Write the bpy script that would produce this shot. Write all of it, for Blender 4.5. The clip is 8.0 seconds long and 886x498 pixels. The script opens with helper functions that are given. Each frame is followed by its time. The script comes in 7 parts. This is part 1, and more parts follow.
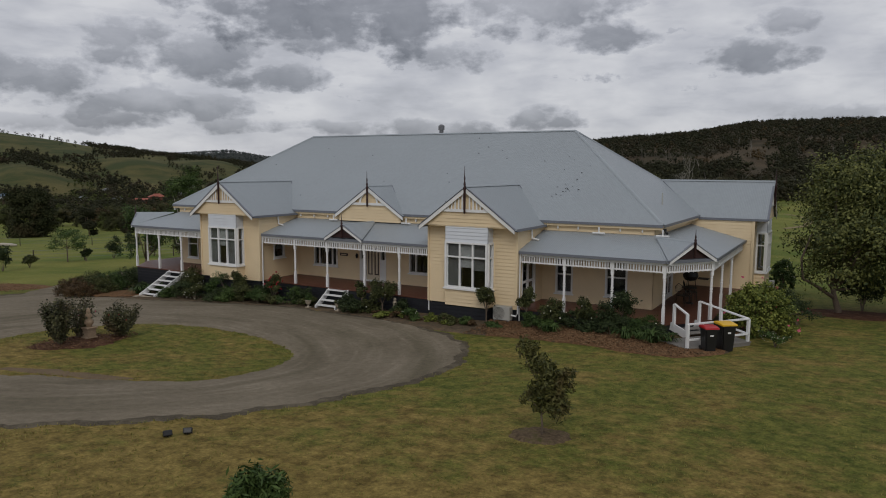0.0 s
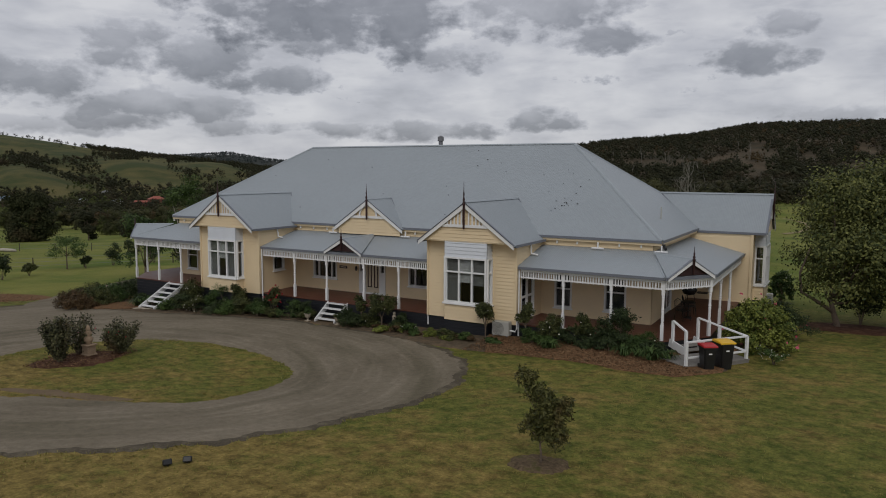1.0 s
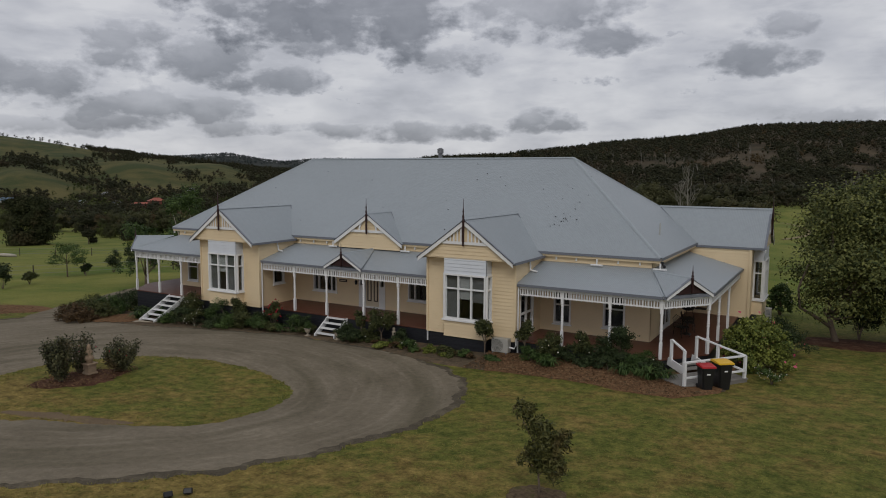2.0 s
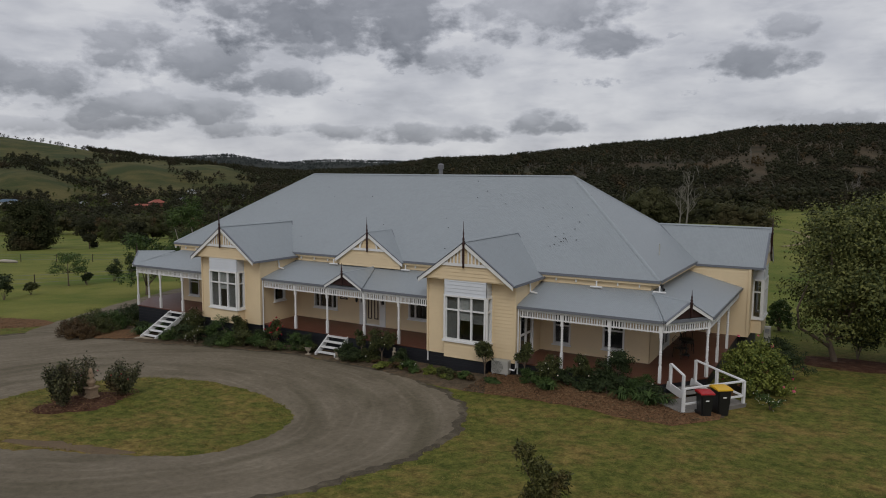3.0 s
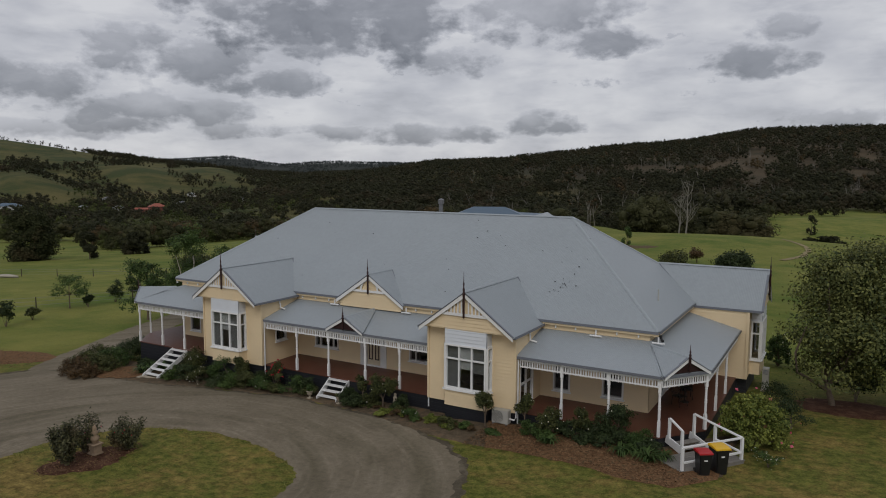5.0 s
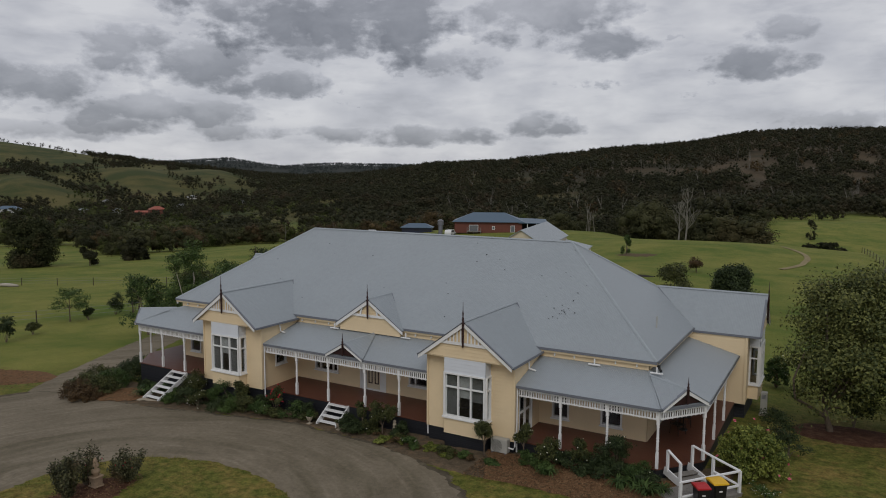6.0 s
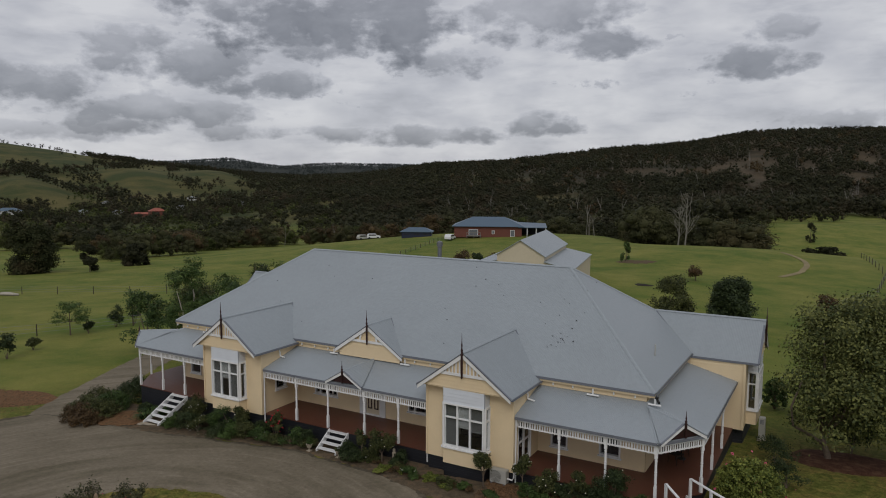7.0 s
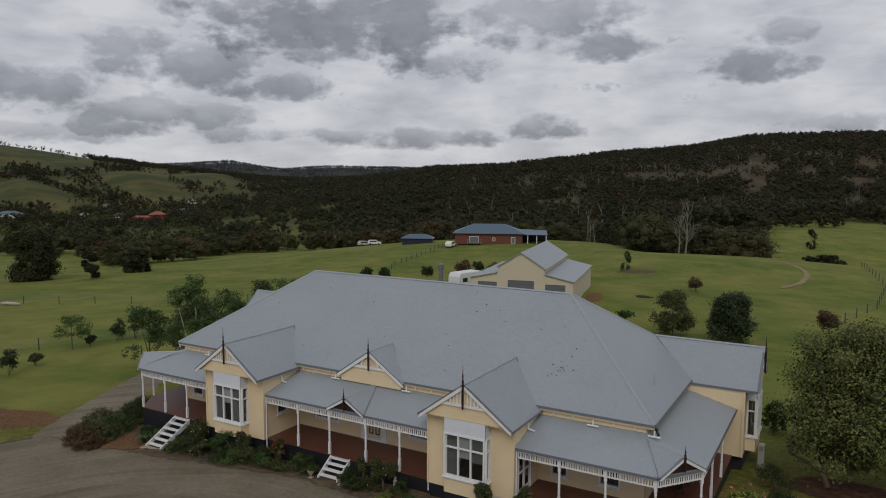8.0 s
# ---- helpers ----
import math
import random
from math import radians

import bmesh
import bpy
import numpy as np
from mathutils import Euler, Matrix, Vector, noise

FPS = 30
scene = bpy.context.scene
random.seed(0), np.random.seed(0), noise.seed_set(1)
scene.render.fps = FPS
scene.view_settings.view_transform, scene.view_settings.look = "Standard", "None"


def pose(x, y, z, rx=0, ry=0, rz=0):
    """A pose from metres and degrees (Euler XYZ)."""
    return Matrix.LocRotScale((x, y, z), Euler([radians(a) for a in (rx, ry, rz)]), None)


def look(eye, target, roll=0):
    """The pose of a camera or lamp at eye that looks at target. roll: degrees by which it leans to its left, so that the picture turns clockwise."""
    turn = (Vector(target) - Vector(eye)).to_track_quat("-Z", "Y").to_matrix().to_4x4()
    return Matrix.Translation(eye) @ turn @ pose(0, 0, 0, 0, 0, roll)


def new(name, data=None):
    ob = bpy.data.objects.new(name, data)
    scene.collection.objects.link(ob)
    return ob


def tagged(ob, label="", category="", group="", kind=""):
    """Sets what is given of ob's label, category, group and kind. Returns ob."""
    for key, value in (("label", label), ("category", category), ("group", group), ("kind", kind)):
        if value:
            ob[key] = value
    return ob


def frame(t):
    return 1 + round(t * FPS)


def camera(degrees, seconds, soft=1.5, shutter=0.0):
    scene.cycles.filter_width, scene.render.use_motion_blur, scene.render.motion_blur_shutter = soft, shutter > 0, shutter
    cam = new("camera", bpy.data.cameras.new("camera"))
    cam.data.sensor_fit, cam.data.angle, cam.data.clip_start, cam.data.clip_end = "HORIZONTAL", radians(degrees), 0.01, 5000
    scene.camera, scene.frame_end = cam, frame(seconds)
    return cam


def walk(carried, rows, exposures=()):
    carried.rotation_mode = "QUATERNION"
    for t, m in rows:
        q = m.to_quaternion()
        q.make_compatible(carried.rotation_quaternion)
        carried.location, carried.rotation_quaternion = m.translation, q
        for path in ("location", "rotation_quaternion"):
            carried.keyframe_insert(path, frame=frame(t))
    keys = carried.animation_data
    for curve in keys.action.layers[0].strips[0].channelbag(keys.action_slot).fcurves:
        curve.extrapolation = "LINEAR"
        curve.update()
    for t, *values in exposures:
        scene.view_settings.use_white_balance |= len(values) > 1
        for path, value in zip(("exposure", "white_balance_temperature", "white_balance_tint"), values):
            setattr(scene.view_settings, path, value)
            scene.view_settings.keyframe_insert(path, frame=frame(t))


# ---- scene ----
cam = camera(64.3, 8.0, soft=1.0)
PATH = [
    (0, (13.842, -25.955, 5.772), (12.852, -24.232, 5.547), 0.3),
    (0.5, (13.828, -25.931, 6.052), (12.839, -24.208, 5.829), 0.3),
    (1, (13.845, -25.942, 6.341), (12.856, -24.218, 6.121), 0.3),
    (1.5, (13.859, -25.947, 6.655), (12.87, -24.222, 6.436), 0.3),
    (3, (13.889, -25.984, 7.9), (12.898, -24.259, 7.686), 0.4),
    (3.5, (13.883, -25.988, 8.395), (12.893, -24.264, 8.181), 0.3),
    (4, (13.858, -26.03, 8.907), (12.869, -24.305, 8.695), 0.3),
    (4.5, (13.854, -26.014, 9.447), (12.864, -24.289, 9.234), 0.3),
    (6, (13.88, -26.01, 11.21), (12.89, -24.285, 11.003), 0.3),
    (6.5, (13.892, -25.98, 11.866), (12.903, -24.255, 11.658), 0.3),
    (7, (13.91, -25.969, 12.58), (12.92, -24.244, 12.372), 0.2),
    (7.5, (13.907, -25.984, 13.195), (12.916, -24.259, 12.989), 0.3),
    (8, (13.931, -26.078, 13.857), (12.939, -24.353, 13.656), 0.3),
]
walk(cam, [(t, look(eye, target, roll)) for t, eye, target, roll in PATH])

# ---- world and light ----
scene.view_settings.exposure = 0.0
SUN_UP, SUN_TURN = 42.0, 155.0
world = bpy.data.worlds.new("world")
scene.world = world
world.use_nodes = True
wn, wl = world.node_tree.nodes, world.node_tree.links
wn.clear()


def wmath(op, a, b=None, clamp=False):
    n = wn.new("ShaderNodeMath")
    n.operation, n.use_clamp = op, clamp
    for k, v in enumerate((a, b)):
        if v is None:
            continue
        if isinstance(v, (int, float)):
            n.inputs[k].default_value = v
        else:
            wl.new(v, n.inputs[k])
    return n.outputs[0]


sky = wn.new("ShaderNodeTexSky")
sky.sky_type = "NISHITA"
sky.sun_disc = False
sky.sun_elevation, sky.sun_rotation = radians(SUN_UP), radians(SUN_TURN)
tc = wn.new("ShaderNodeTexCoord")
sep = wn.new("ShaderNodeSeparateXYZ")
wl.new(tc.outputs["Generated"], sep.inputs[0])
azim = wmath("ARCTAN2", sep.outputs[0], sep.outputs[1])
elev = wmath("ARCSINE", wmath("MAXIMUM", wmath("MINIMUM", sep.outputs[2], 0.999), -0.999))


def wnoise(scale, detail, rough, tall=1.7, seed=0.0, distort=0.0):
    """Fractal noise over bearing and height; tall: how much flatter than wide its lumps are."""
    at = wn.new("ShaderNodeCombineXYZ")
    wl.new(azim, at.inputs[0])
    wl.new(wmath("MULTIPLY", elev, tall), at.inputs[1])
    at.inputs[2].default_value = seed
    n = wn.new("ShaderNodeTexNoise")
    for key, v in (("Scale", scale), ("Detail", detail), ("Roughness", rough), ("Distortion", distort)):
        n.inputs[key].default_value = v
    wl.new(at.outputs[0], n.inputs["Vector"])
    return n.outputs["Fac"]


# grey clouds: bearing and height in degrees, half width, half height, weight
BANKS = (
    (-38.6, 11.9, 9.5, 2.5, 1.0), (-39.7, 9.7, 4.2, 0.8, 0.9), (-45.0, 12.6, 3.4, 1.7, 0.8), (-53.4, 9.2, 3.3, 1.6, 0.7), (-48.0, 8.5, 5.2, 1.4, 0.75),
    (-44.1, 7.1, 3.7, 1.1, 0.85), (-60.5, 6.2, 6.0, 1.4, 0.85), (-52.1, 4.7, 7.7, 1.1, 0.75), (-54.2, 3.7, 4.1, 0.7, 0.8), (-46.3, 3.3, 3.6, 0.6, 0.7),
    (-29.0, 8.8, 2.6, 1.3, 0.75), (-22.2, 12.2, 6.0, 1.7, 0.72), (-17.4, 10.3, 3.6, 1.1, 0.8), (-6.4, 8.5, 3.5, 1.1, 0.85), (-4.8, 10.4, 2.2, 0.9, 0.7),
    (-33.1, 3.2, 6.8, 0.7, 0.75), (-59.0, 3.1, 5.0, 0.6, 0.55), (-22.0, 4.2, 2.9, 0.9, 0.75), (-0.8, 4.0, 4.6, 0.7, 0.6),
)
# small torn shreds: bearing, height, half width, half height
SHREDS = (
    (-17.9, 7.1, 1.9, 0.3), (-11.4, 6.2, 1.7, 0.35), (-12.4, 4.9, 1.2, 0.3), (-8.8, 7.0, 0.9, 0.35), (-37.1, 5.5, 1.5, 0.3), (-21.2, 7.0, 0.6, 0.4),
    (-11.8, 10.4, 1.3, 0.3), (-6.6, 4.4, 0.9, 0.6), (-40.9, 6.5, 2.4, 0.5), (-9.6, 8.3, 1.7, 0.45), (-49.9, 12.7, 2.4, 0.5), (-33.8, 8.2, 1.0, 0.5),
)
lumps, ragged, soft_n = wnoise(15.0, 9.0, 0.5, 1.9, 0.0, 0.25), wnoise(60.0, 6.0, 0.6, 1.5, 3.0), wnoise(8.0, 4.0, 0.5, 2.2, 7.0)
billow = wmath("ADD", wmath("MULTIPLY", wmath("SUBTRACT", lumps, 0.5), 2.9), wmath("MULTIPLY", wmath("SUBTRACT", ragged, 0.5), 1.1))
torn = wmath("ADD", billow, wmath("MULTIPLY", wmath("SUBTRACT", wnoise(75.0, 6.0, 0.6, 1.8, 13.0), 0.5), 5.0))
cover = None
for az, el, raz, rel, weight in BANKS + tuple((*c, 0.5) for c in SHREDS):
    a = wmath("MULTIPLY", wmath("SUBTRACT", azim, radians(az)), 1 / radians(raz * 1.42))
    e = wmath("MULTIPLY", wmath("SUBTRACT", elev, radians(el)), 1 / radians(rel * 1.5))
    r2 = wmath("ADD", wmath("MULTIPLY", a, a), wmath("MULTIPLY", e, e))
    bank = weight > 0.5
    body = wmath("MULTIPLY", wmath("ADD", wmath("SUBTRACT", 0.95 if bank else 0.6, r2), billow if bank else torn), 1.3 if bank else 0.8)
    soft = wmath("MULTIPLY", wmath("MINIMUM", wmath("MAXIMUM", body, 0.0), 1.0), weight)
    # cloud bases are darker than their tops
    low = wmath("SUBTRACT", 0.72, wmath("MULTIPLY", wmath("MAXIMUM", wmath("MINIMUM", wmath("ADD", e, wmath("MULTIPLY", billow, 0.25)), 0.9), -1.0), 0.3))
    blob = wmath("MULTIPLY", soft, low)
    cover = blob if cover is None else wmath("MAXIMUM", cover, blob)
# the rest of the sky, above and behind, is broken in the same way
rest = wmath("MULTIPLY", wmath("MULTIPLY", wmath("SUBTRACT", wnoise(5.0, 7.0, 0.55, 1.6, 11.0), 0.47), 5.0, True), wmath("MULTIPLY", wmath("SUBTRACT", elev, radians(13.5)), 8.0, True))
aside = wmath("MULTIPLY", wmath("SUBTRACT", wmath("ABSOLUTE", wmath("ADD", azim, radians(30))), radians(34)), 8.0, True)
rest = wmath("MAXIMUM", rest, wmath("MULTIPLY", aside, wmath("MULTIPLY", wmath("SUBTRACT", lumps, 0.46), 5.0, True)))
cover = wmath("MAXIMUM", cover, wmath("MULTIPLY", rest, 0.75))
# thin veils between the clouds
thin = wmath("ADD", wmath("MULTIPLY", wmath("SUBTRACT", soft_n, 0.36), 1.0, True), wmath("MULTIPLY", wmath("SUBTRACT", wnoise(14.0, 8.0, 0.6, 4.0, 5.0), 0.5), 0.55, True))
grey = wmath("MAXIMUM", wmath("MULTIPLY", cover, wmath("ADD", 0.35, wmath("MULTIPLY", wnoise(13.0, 8.0, 0.55, 2.0, 9.0, 0.3), 1.3))), thin)
tone = wn.new("ShaderNodeValToRGB")
tone.color_ramp.elements[0].color = (0.63, 0.635, 0.665, 1)
tone.color_ramp.elements[1].color = (0.17, 0.178, 0.205, 1)
for pos, col in ((0.25, (0.475, 0.485, 0.53, 1)), (0.6, (0.275, 0.285, 0.32, 1))):
    tone.color_ramp.elements.new(pos).color = col
wl.new(grey, tone.inputs[0])
bg_sky, bg_cloud = wn.new("ShaderNodeBackground"), wn.new("ShaderNodeBackground")
bg_sky.inputs["Strength"].default_value = 0.08
wl.new(sky.outputs[0], bg_sky.inputs[0])
wl.new(tone.outputs[0], bg_cloud.inputs[0])
mixw = wn.new("ShaderNodeMixShader")
mixw.inputs[0].default_value = 0.94
wl.new(bg_sky.outputs[0], mixw.inputs[1])
wl.new(bg_cloud.outputs[0], mixw.inputs[2])
wout = wn.new("ShaderNodeOutputWorld")
wl.new(mixw.outputs[0], wout.inputs[0])
sun = new("sun", bpy.data.lights.new("sun", "SUN"))
sun.data.energy, sun.data.angle, sun.data.color = 0.8, radians(28), (1.0, 0.965, 0.91)
sun_at = Vector((math.sin(radians(SUN_TURN)) * math.cos(radians(SUN_UP)), math.cos(radians(SUN_TURN)) * math.cos(radians(SUN_UP)), math.sin(radians(SUN_UP))))
sun.matrix_world = look((0, 0, 60), Vector((0, 0, 60)) - sun_at)

# ---- materials ----
MATS = {}


def nodes_of(name):
    m = bpy.data.materials.new(name)
    m.use_nodes = True
    MATS[name] = m
    return m, m.node_tree.nodes, m.node_tree.links


def link_noise(n, l, vector, scale, detail=4, rough=0.55):
    t = n.new("ShaderNodeTexNoise")
    t.inputs["Scale"].default_value, t.inputs["Detail"].default_value, t.inputs["Roughness"].default_value = scale, detail, rough
    l.new(vector, t.inputs["Vector"])
    return t.outputs["Fac"]


def mrange(n, l, value, a, b, c, d):
    r = n.new("ShaderNodeMapRange")
    for key, v in (("From Min", a), ("From Max", b), ("To Min", c), ("To Max", d)):
        r.inputs[key].default_value = v
    l.new(value, r.inputs["Value"])
    return r.outputs[0]


def mixcol(n, l, fac, a, b):
    m = n.new("ShaderNodeMix")
    m.data_type = "RGBA"
    if isinstance(fac, float):
        m.inputs[0].default_value = fac
    else:
        l.new(fac, m.inputs[0])
    for k, v in ((6, a), (7, b)):
        if isinstance(v, tuple):
            m.inputs[k].default_value = (*v, 1)
        else:
            l.new(v, m.inputs[k])
    return m.outputs[2]


def mat(name, base, rough=0.6, vary=0.15, scale=3.0, fine=40.0, bump=0.2, metal=0.0, dist=0.01, spec=0.5, stretch=(1, 1, 1), second=None, each=0.0):
    """A surface with variation at two scales and a fine relief. second: a colour for stains; each: variation from piece to piece."""
    m, n, l = nodes_of(name)
    p = n["Principled BSDF"]
    p.inputs["Metallic"].default_value = metal
    p.inputs["Specular IOR Level"].default_value = spec
    t = n.new("ShaderNodeTexCoord")
    mp = n.new("ShaderNodeMapping")
    mp.inputs["Scale"].default_value = stretch
    l.new(t.outputs["Object"], mp.inputs["Vector"])
    big, small = link_noise(n, l, mp.outputs[0], scale), link_noise(n, l, mp.outputs[0], fine, 3)
    add = n.new("ShaderNodeMath")
    l.new(big, add.inputs[0])
    l.new(small, add.inputs[1])
    val = mrange(n, l, add.outputs[0], 0.6, 1.4, 1 - vary, 1 + vary)
    if each:
        g = n.new("ShaderNodeObjectInfo")
        mul = n.new("ShaderNodeMath")
        mul.operation = "MULTIPLY"
        l.new(val, mul.inputs[0])
        l.new(mrange(n, l, g.outputs["Random"], 0, 1, 1 - each, 1 + each), mul.inputs[1])
        val = mul.outputs[0]
    col = n.new("ShaderNodeVectorMath")
    col.operation = "SCALE"
    col.inputs[0].default_value = base
    l.new(val, col.inputs["Scale"])
    out = col.outputs[0]
    if second:
        out = mixcol(n, l, mrange(n, l, big, 0.52, 0.68, 0, 1), out, second)
    l.new(out, p.inputs["Base Color"])
    l.new(mrange(n, l, big, 0, 1, max(0.03, rough - 0.12), min(1, rough + 0.12)), p.inputs["Roughness"])
    if bump:
        b = n.new("ShaderNodeBump")
        b.inputs["Strength"].default_value, b.inputs["Distance"].default_value = bump, dist
        l.new(small, b.inputs["Height"])
        l.new(b.outputs[0], p.inputs["Normal"])
    return m


def ribbed(name, base, axis, pitch=0.076, depth=0.012, rough=0.42):
    """Corrugated painted steel sheet; the ribs follow one another along an axis."""
    m = mat(name, base, rough, 0.07, 0.35, 5, 0, spec=0.4)
    n, l = m.node_tree.nodes, m.node_tree.links
    p = n["Principled BSDF"]
    t = n.new("ShaderNodeTexCoord")
    s = n.new("ShaderNodeSeparateXYZ")
    l.new(t.outputs["Object"], s.inputs[0])
    a = n.new("ShaderNodeMath")
    a.operation = "MULTIPLY"
    l.new(s.outputs["XYZ".index(axis)], a.inputs[0])
    a.inputs[1].default_value = 2 * math.pi / pitch
    c = n.new("ShaderNodeMath")
    c.operation = "SINE"
    l.new(a.outputs[0], c.inputs[0])
    b = n.new("ShaderNodeBump")
    b.inputs["Strength"].default_value, b.inputs["Distance"].default_value = 0.35, depth
    l.new(c.outputs[0], b.inputs["Height"])
    l.new(b.outputs[0], p.inputs["Normal"])
    return m


def leafy(name, dark, light, rough=0.6, scale=1.1, third=None, gloss=0.2, own=1.0):
    """Foliage: every leaf takes its own tone."""
    m, n, l = nodes_of(name)
    p = n["Principled BSDF"]
    g = n.new("ShaderNodeNewGeometry")
    t = n.new("ShaderNodeTexCoord")
    clump = link_noise(n, l, t.outputs["Object"], scale, 3)
    add = n.new("ShaderNodeMath")
    l.new(mrange(n, l, g.outputs["Random Per Island"], 0, 1, 0.5 - own / 2, 0.5 + own / 2), add.inputs[0])
    l.new(mrange(n, l, clump, 0.3, 0.7, -0.3 - 0.3 * (1 - own), 0.35 + 0.3 * (1 - own)), add.inputs[1])
    col = mixcol(n, l, mrange(n, l, add.outputs[0], 0.0, 1.2, 0, 1), dark, light)
    if third:
        col = mixcol(n, l, mrange(n, l, link_noise(n, l, t.outputs["Object"], scale * 0.35, 5, 0.65), 0.5, 0.66, 0, 0.75), col, third)
    l.new(col, p.inputs["Base Color"])
    p.inputs["Roughness"].default_value = rough
    p.inputs["Specular IOR Level"].default_value = gloss
    return m


CREAM = mat("cream_weatherboard", (0.76, 0.605, 0.385), 0.55, 0.06, 1.2, 30, 0.1)
WHITE = mat("white_paint", (0.78, 0.78, 0.77), 0.5, 0.06, 2.0, 50, 0.1)
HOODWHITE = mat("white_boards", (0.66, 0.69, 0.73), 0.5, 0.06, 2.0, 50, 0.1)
GUTTER = mat("blue_grey_gutter", (0.16, 0.172, 0.2), 0.45, 0.1)
MAROON = mat("maroon_timber", (0.035, 0.012, 0.012), 0.5, 0.15)
BLACKBASE = mat("black_baseboards", (0.011, 0.012, 0.016), 0.6, 0.25, 1.5, 20)
DECK = mat("red_brown_deck", (0.12, 0.045, 0.028), 0.45, 0.2, 1.2, 14, 0.15, stretch=(1, 8, 1))
ROOFX = ribbed("grey_steel_roof_ribs_x", (0.302, 0.334, 0.356), "X")
ROOFY = ribbed("grey_steel_roof_ribs_y", (0.302, 0.334, 0.356), "Y")
CAP = mat("grey_steel_cap", (0.33, 0.365, 0.39), 0.4, 0.08, 1.5, 12, 0)
FLUE = mat("galvanised_flue", (0.2, 0.2, 0.21), 0.4, 0.2, metal=0.6)
CURTAIN = mat("pale_blind", (0.5, 0.5, 0.48), 0.8, 0.1)
NET = mat("grey_net_curtain", (0.17, 0.17, 0.165), 0.9, 0.25, 4, 30, stretch=(8, 8, 0.4))
DARKIN = mat("dark_interior", (0.03, 0.03, 0.033), 0.9, 0.2)
DOORCREAM = mat("cream_door_paint", (0.66, 0.57, 0.42), 0.5, 0.06)
DOORPANEL = mat("dark_brown_panel", (0.05, 0.022, 0.015), 0.4, 0.2)
GREYWOOD = mat("weathered_grey_timber", (0.2, 0.185, 0.165), 0.85, 0.25, 3, 25, 0.3)
BINBLACK = mat("black_bin_plastic", (0.012, 0.012, 0.013), 0.4, 0.2)
BINRED = mat("red_bin_lid", (0.42, 0.012, 0.016), 0.4, 0.1)
BINYELLOW = mat("yellow_bin_lid", (0.72, 0.42, 0.012), 0.4, 0.1)
TANSTONE = mat("tan_cast_stone", (0.36, 0.26, 0.17), 0.9, 0.25, 5, 40, 0.3)
GRAVELRIM = mat("dark_loose_gravel", (0.1, 0.084, 0.06), 0.95, 0.5, 2.0, 25, 0.8, dist=0.03, second=(0.16, 0.135, 0.095))
CONCRETE = mat("pale_cast_stone", (0.36, 0.31, 0.24), 0.9, 0.25, 4, 30, 0.3)
ACWHITE = mat("off_white_metal", (0.42, 0.41, 0.37), 0.45, 0.08)
BLACKMETAL = mat("black_metal", (0.012, 0.012, 0.012), 0.45, 0.2)
BARK = mat("grey_brown_bark", (0.14, 0.105, 0.075), 0.9, 0.35, 6, 40, 0.6, dist=0.02)
PALEBARK = mat("pale_bark", (0.42, 0.38, 0.32), 0.85, 0.25, 5, 30, 0.4)
MULCH = mat("bark_mulch", (0.185, 0.102, 0.052), 0.95, 0.75, 3.5, 12, 1.0, dist=0.05, second=(0.085, 0.066, 0.036))
GREYMULCH = mat("old_grey_mulch", (0.125, 0.09, 0.055), 0.95, 0.7, 5, 14, 1.0, dist=0.04, second=(0.085, 0.075, 0.03))
SOIL = mat("dark_garden_soil", (0.115, 0.088, 0.058), 0.95, 0.6, 3.0, 16, 0.9, dist=0.03, second=(0.15, 0.1, 0.06))
REDMULCH = mat("red_brown_mulch", (0.095, 0.047, 0.03), 0.95, 0.6, 2.5, 16, 0.9, dist=0.04, second=(0.14, 0.082, 0.05))
TRACK = mat("pale_sandy_track", (0.25, 0.205, 0.115), 0.95, 0.3, 0.5, 8, 0.4)
DIRT = mat("pale_dirt", (0.165, 0.12, 0.075), 0.95, 0.25, 1, 20, 0.4)
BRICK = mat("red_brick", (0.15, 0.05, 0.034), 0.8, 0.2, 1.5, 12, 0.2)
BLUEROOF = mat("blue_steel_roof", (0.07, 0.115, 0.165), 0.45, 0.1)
NAVY = mat("navy_steel_wall", (0.012, 0.017, 0.045), 0.45, 0.1)
REDROOF = mat("red_tile_roof", (0.3, 0.085, 0.055), 0.7, 0.2)
ROLLER = mat("grey_roller_door", (0.13, 0.14, 0.15), 0.5, 0.1, stretch=(1, 1, 12))
TANWALL = mat("cream_steel_wall", (0.6, 0.52, 0.39), 0.5, 0.06)
VEHICLE = mat("white_vehicle_paint", (0.72, 0.72, 0.72), 0.35, 0.05)
SPECK = mat("dry_leaf_litter", (0.03, 0.026, 0.022), 0.9, 0.3)
WOODPOST = mat("weathered_post", (0.075, 0.062, 0.05), 0.9, 0.3)

for earthy in (MULCH, GREYMULCH, SOIL, REDMULCH, DIRT, TRACK, SPECK, GRAVELRIM, WOODPOST, CONCRETE):
    earthy.node_tree.nodes["Principled BSDF"].inputs["Specular IOR Level"].default_value = 0.08

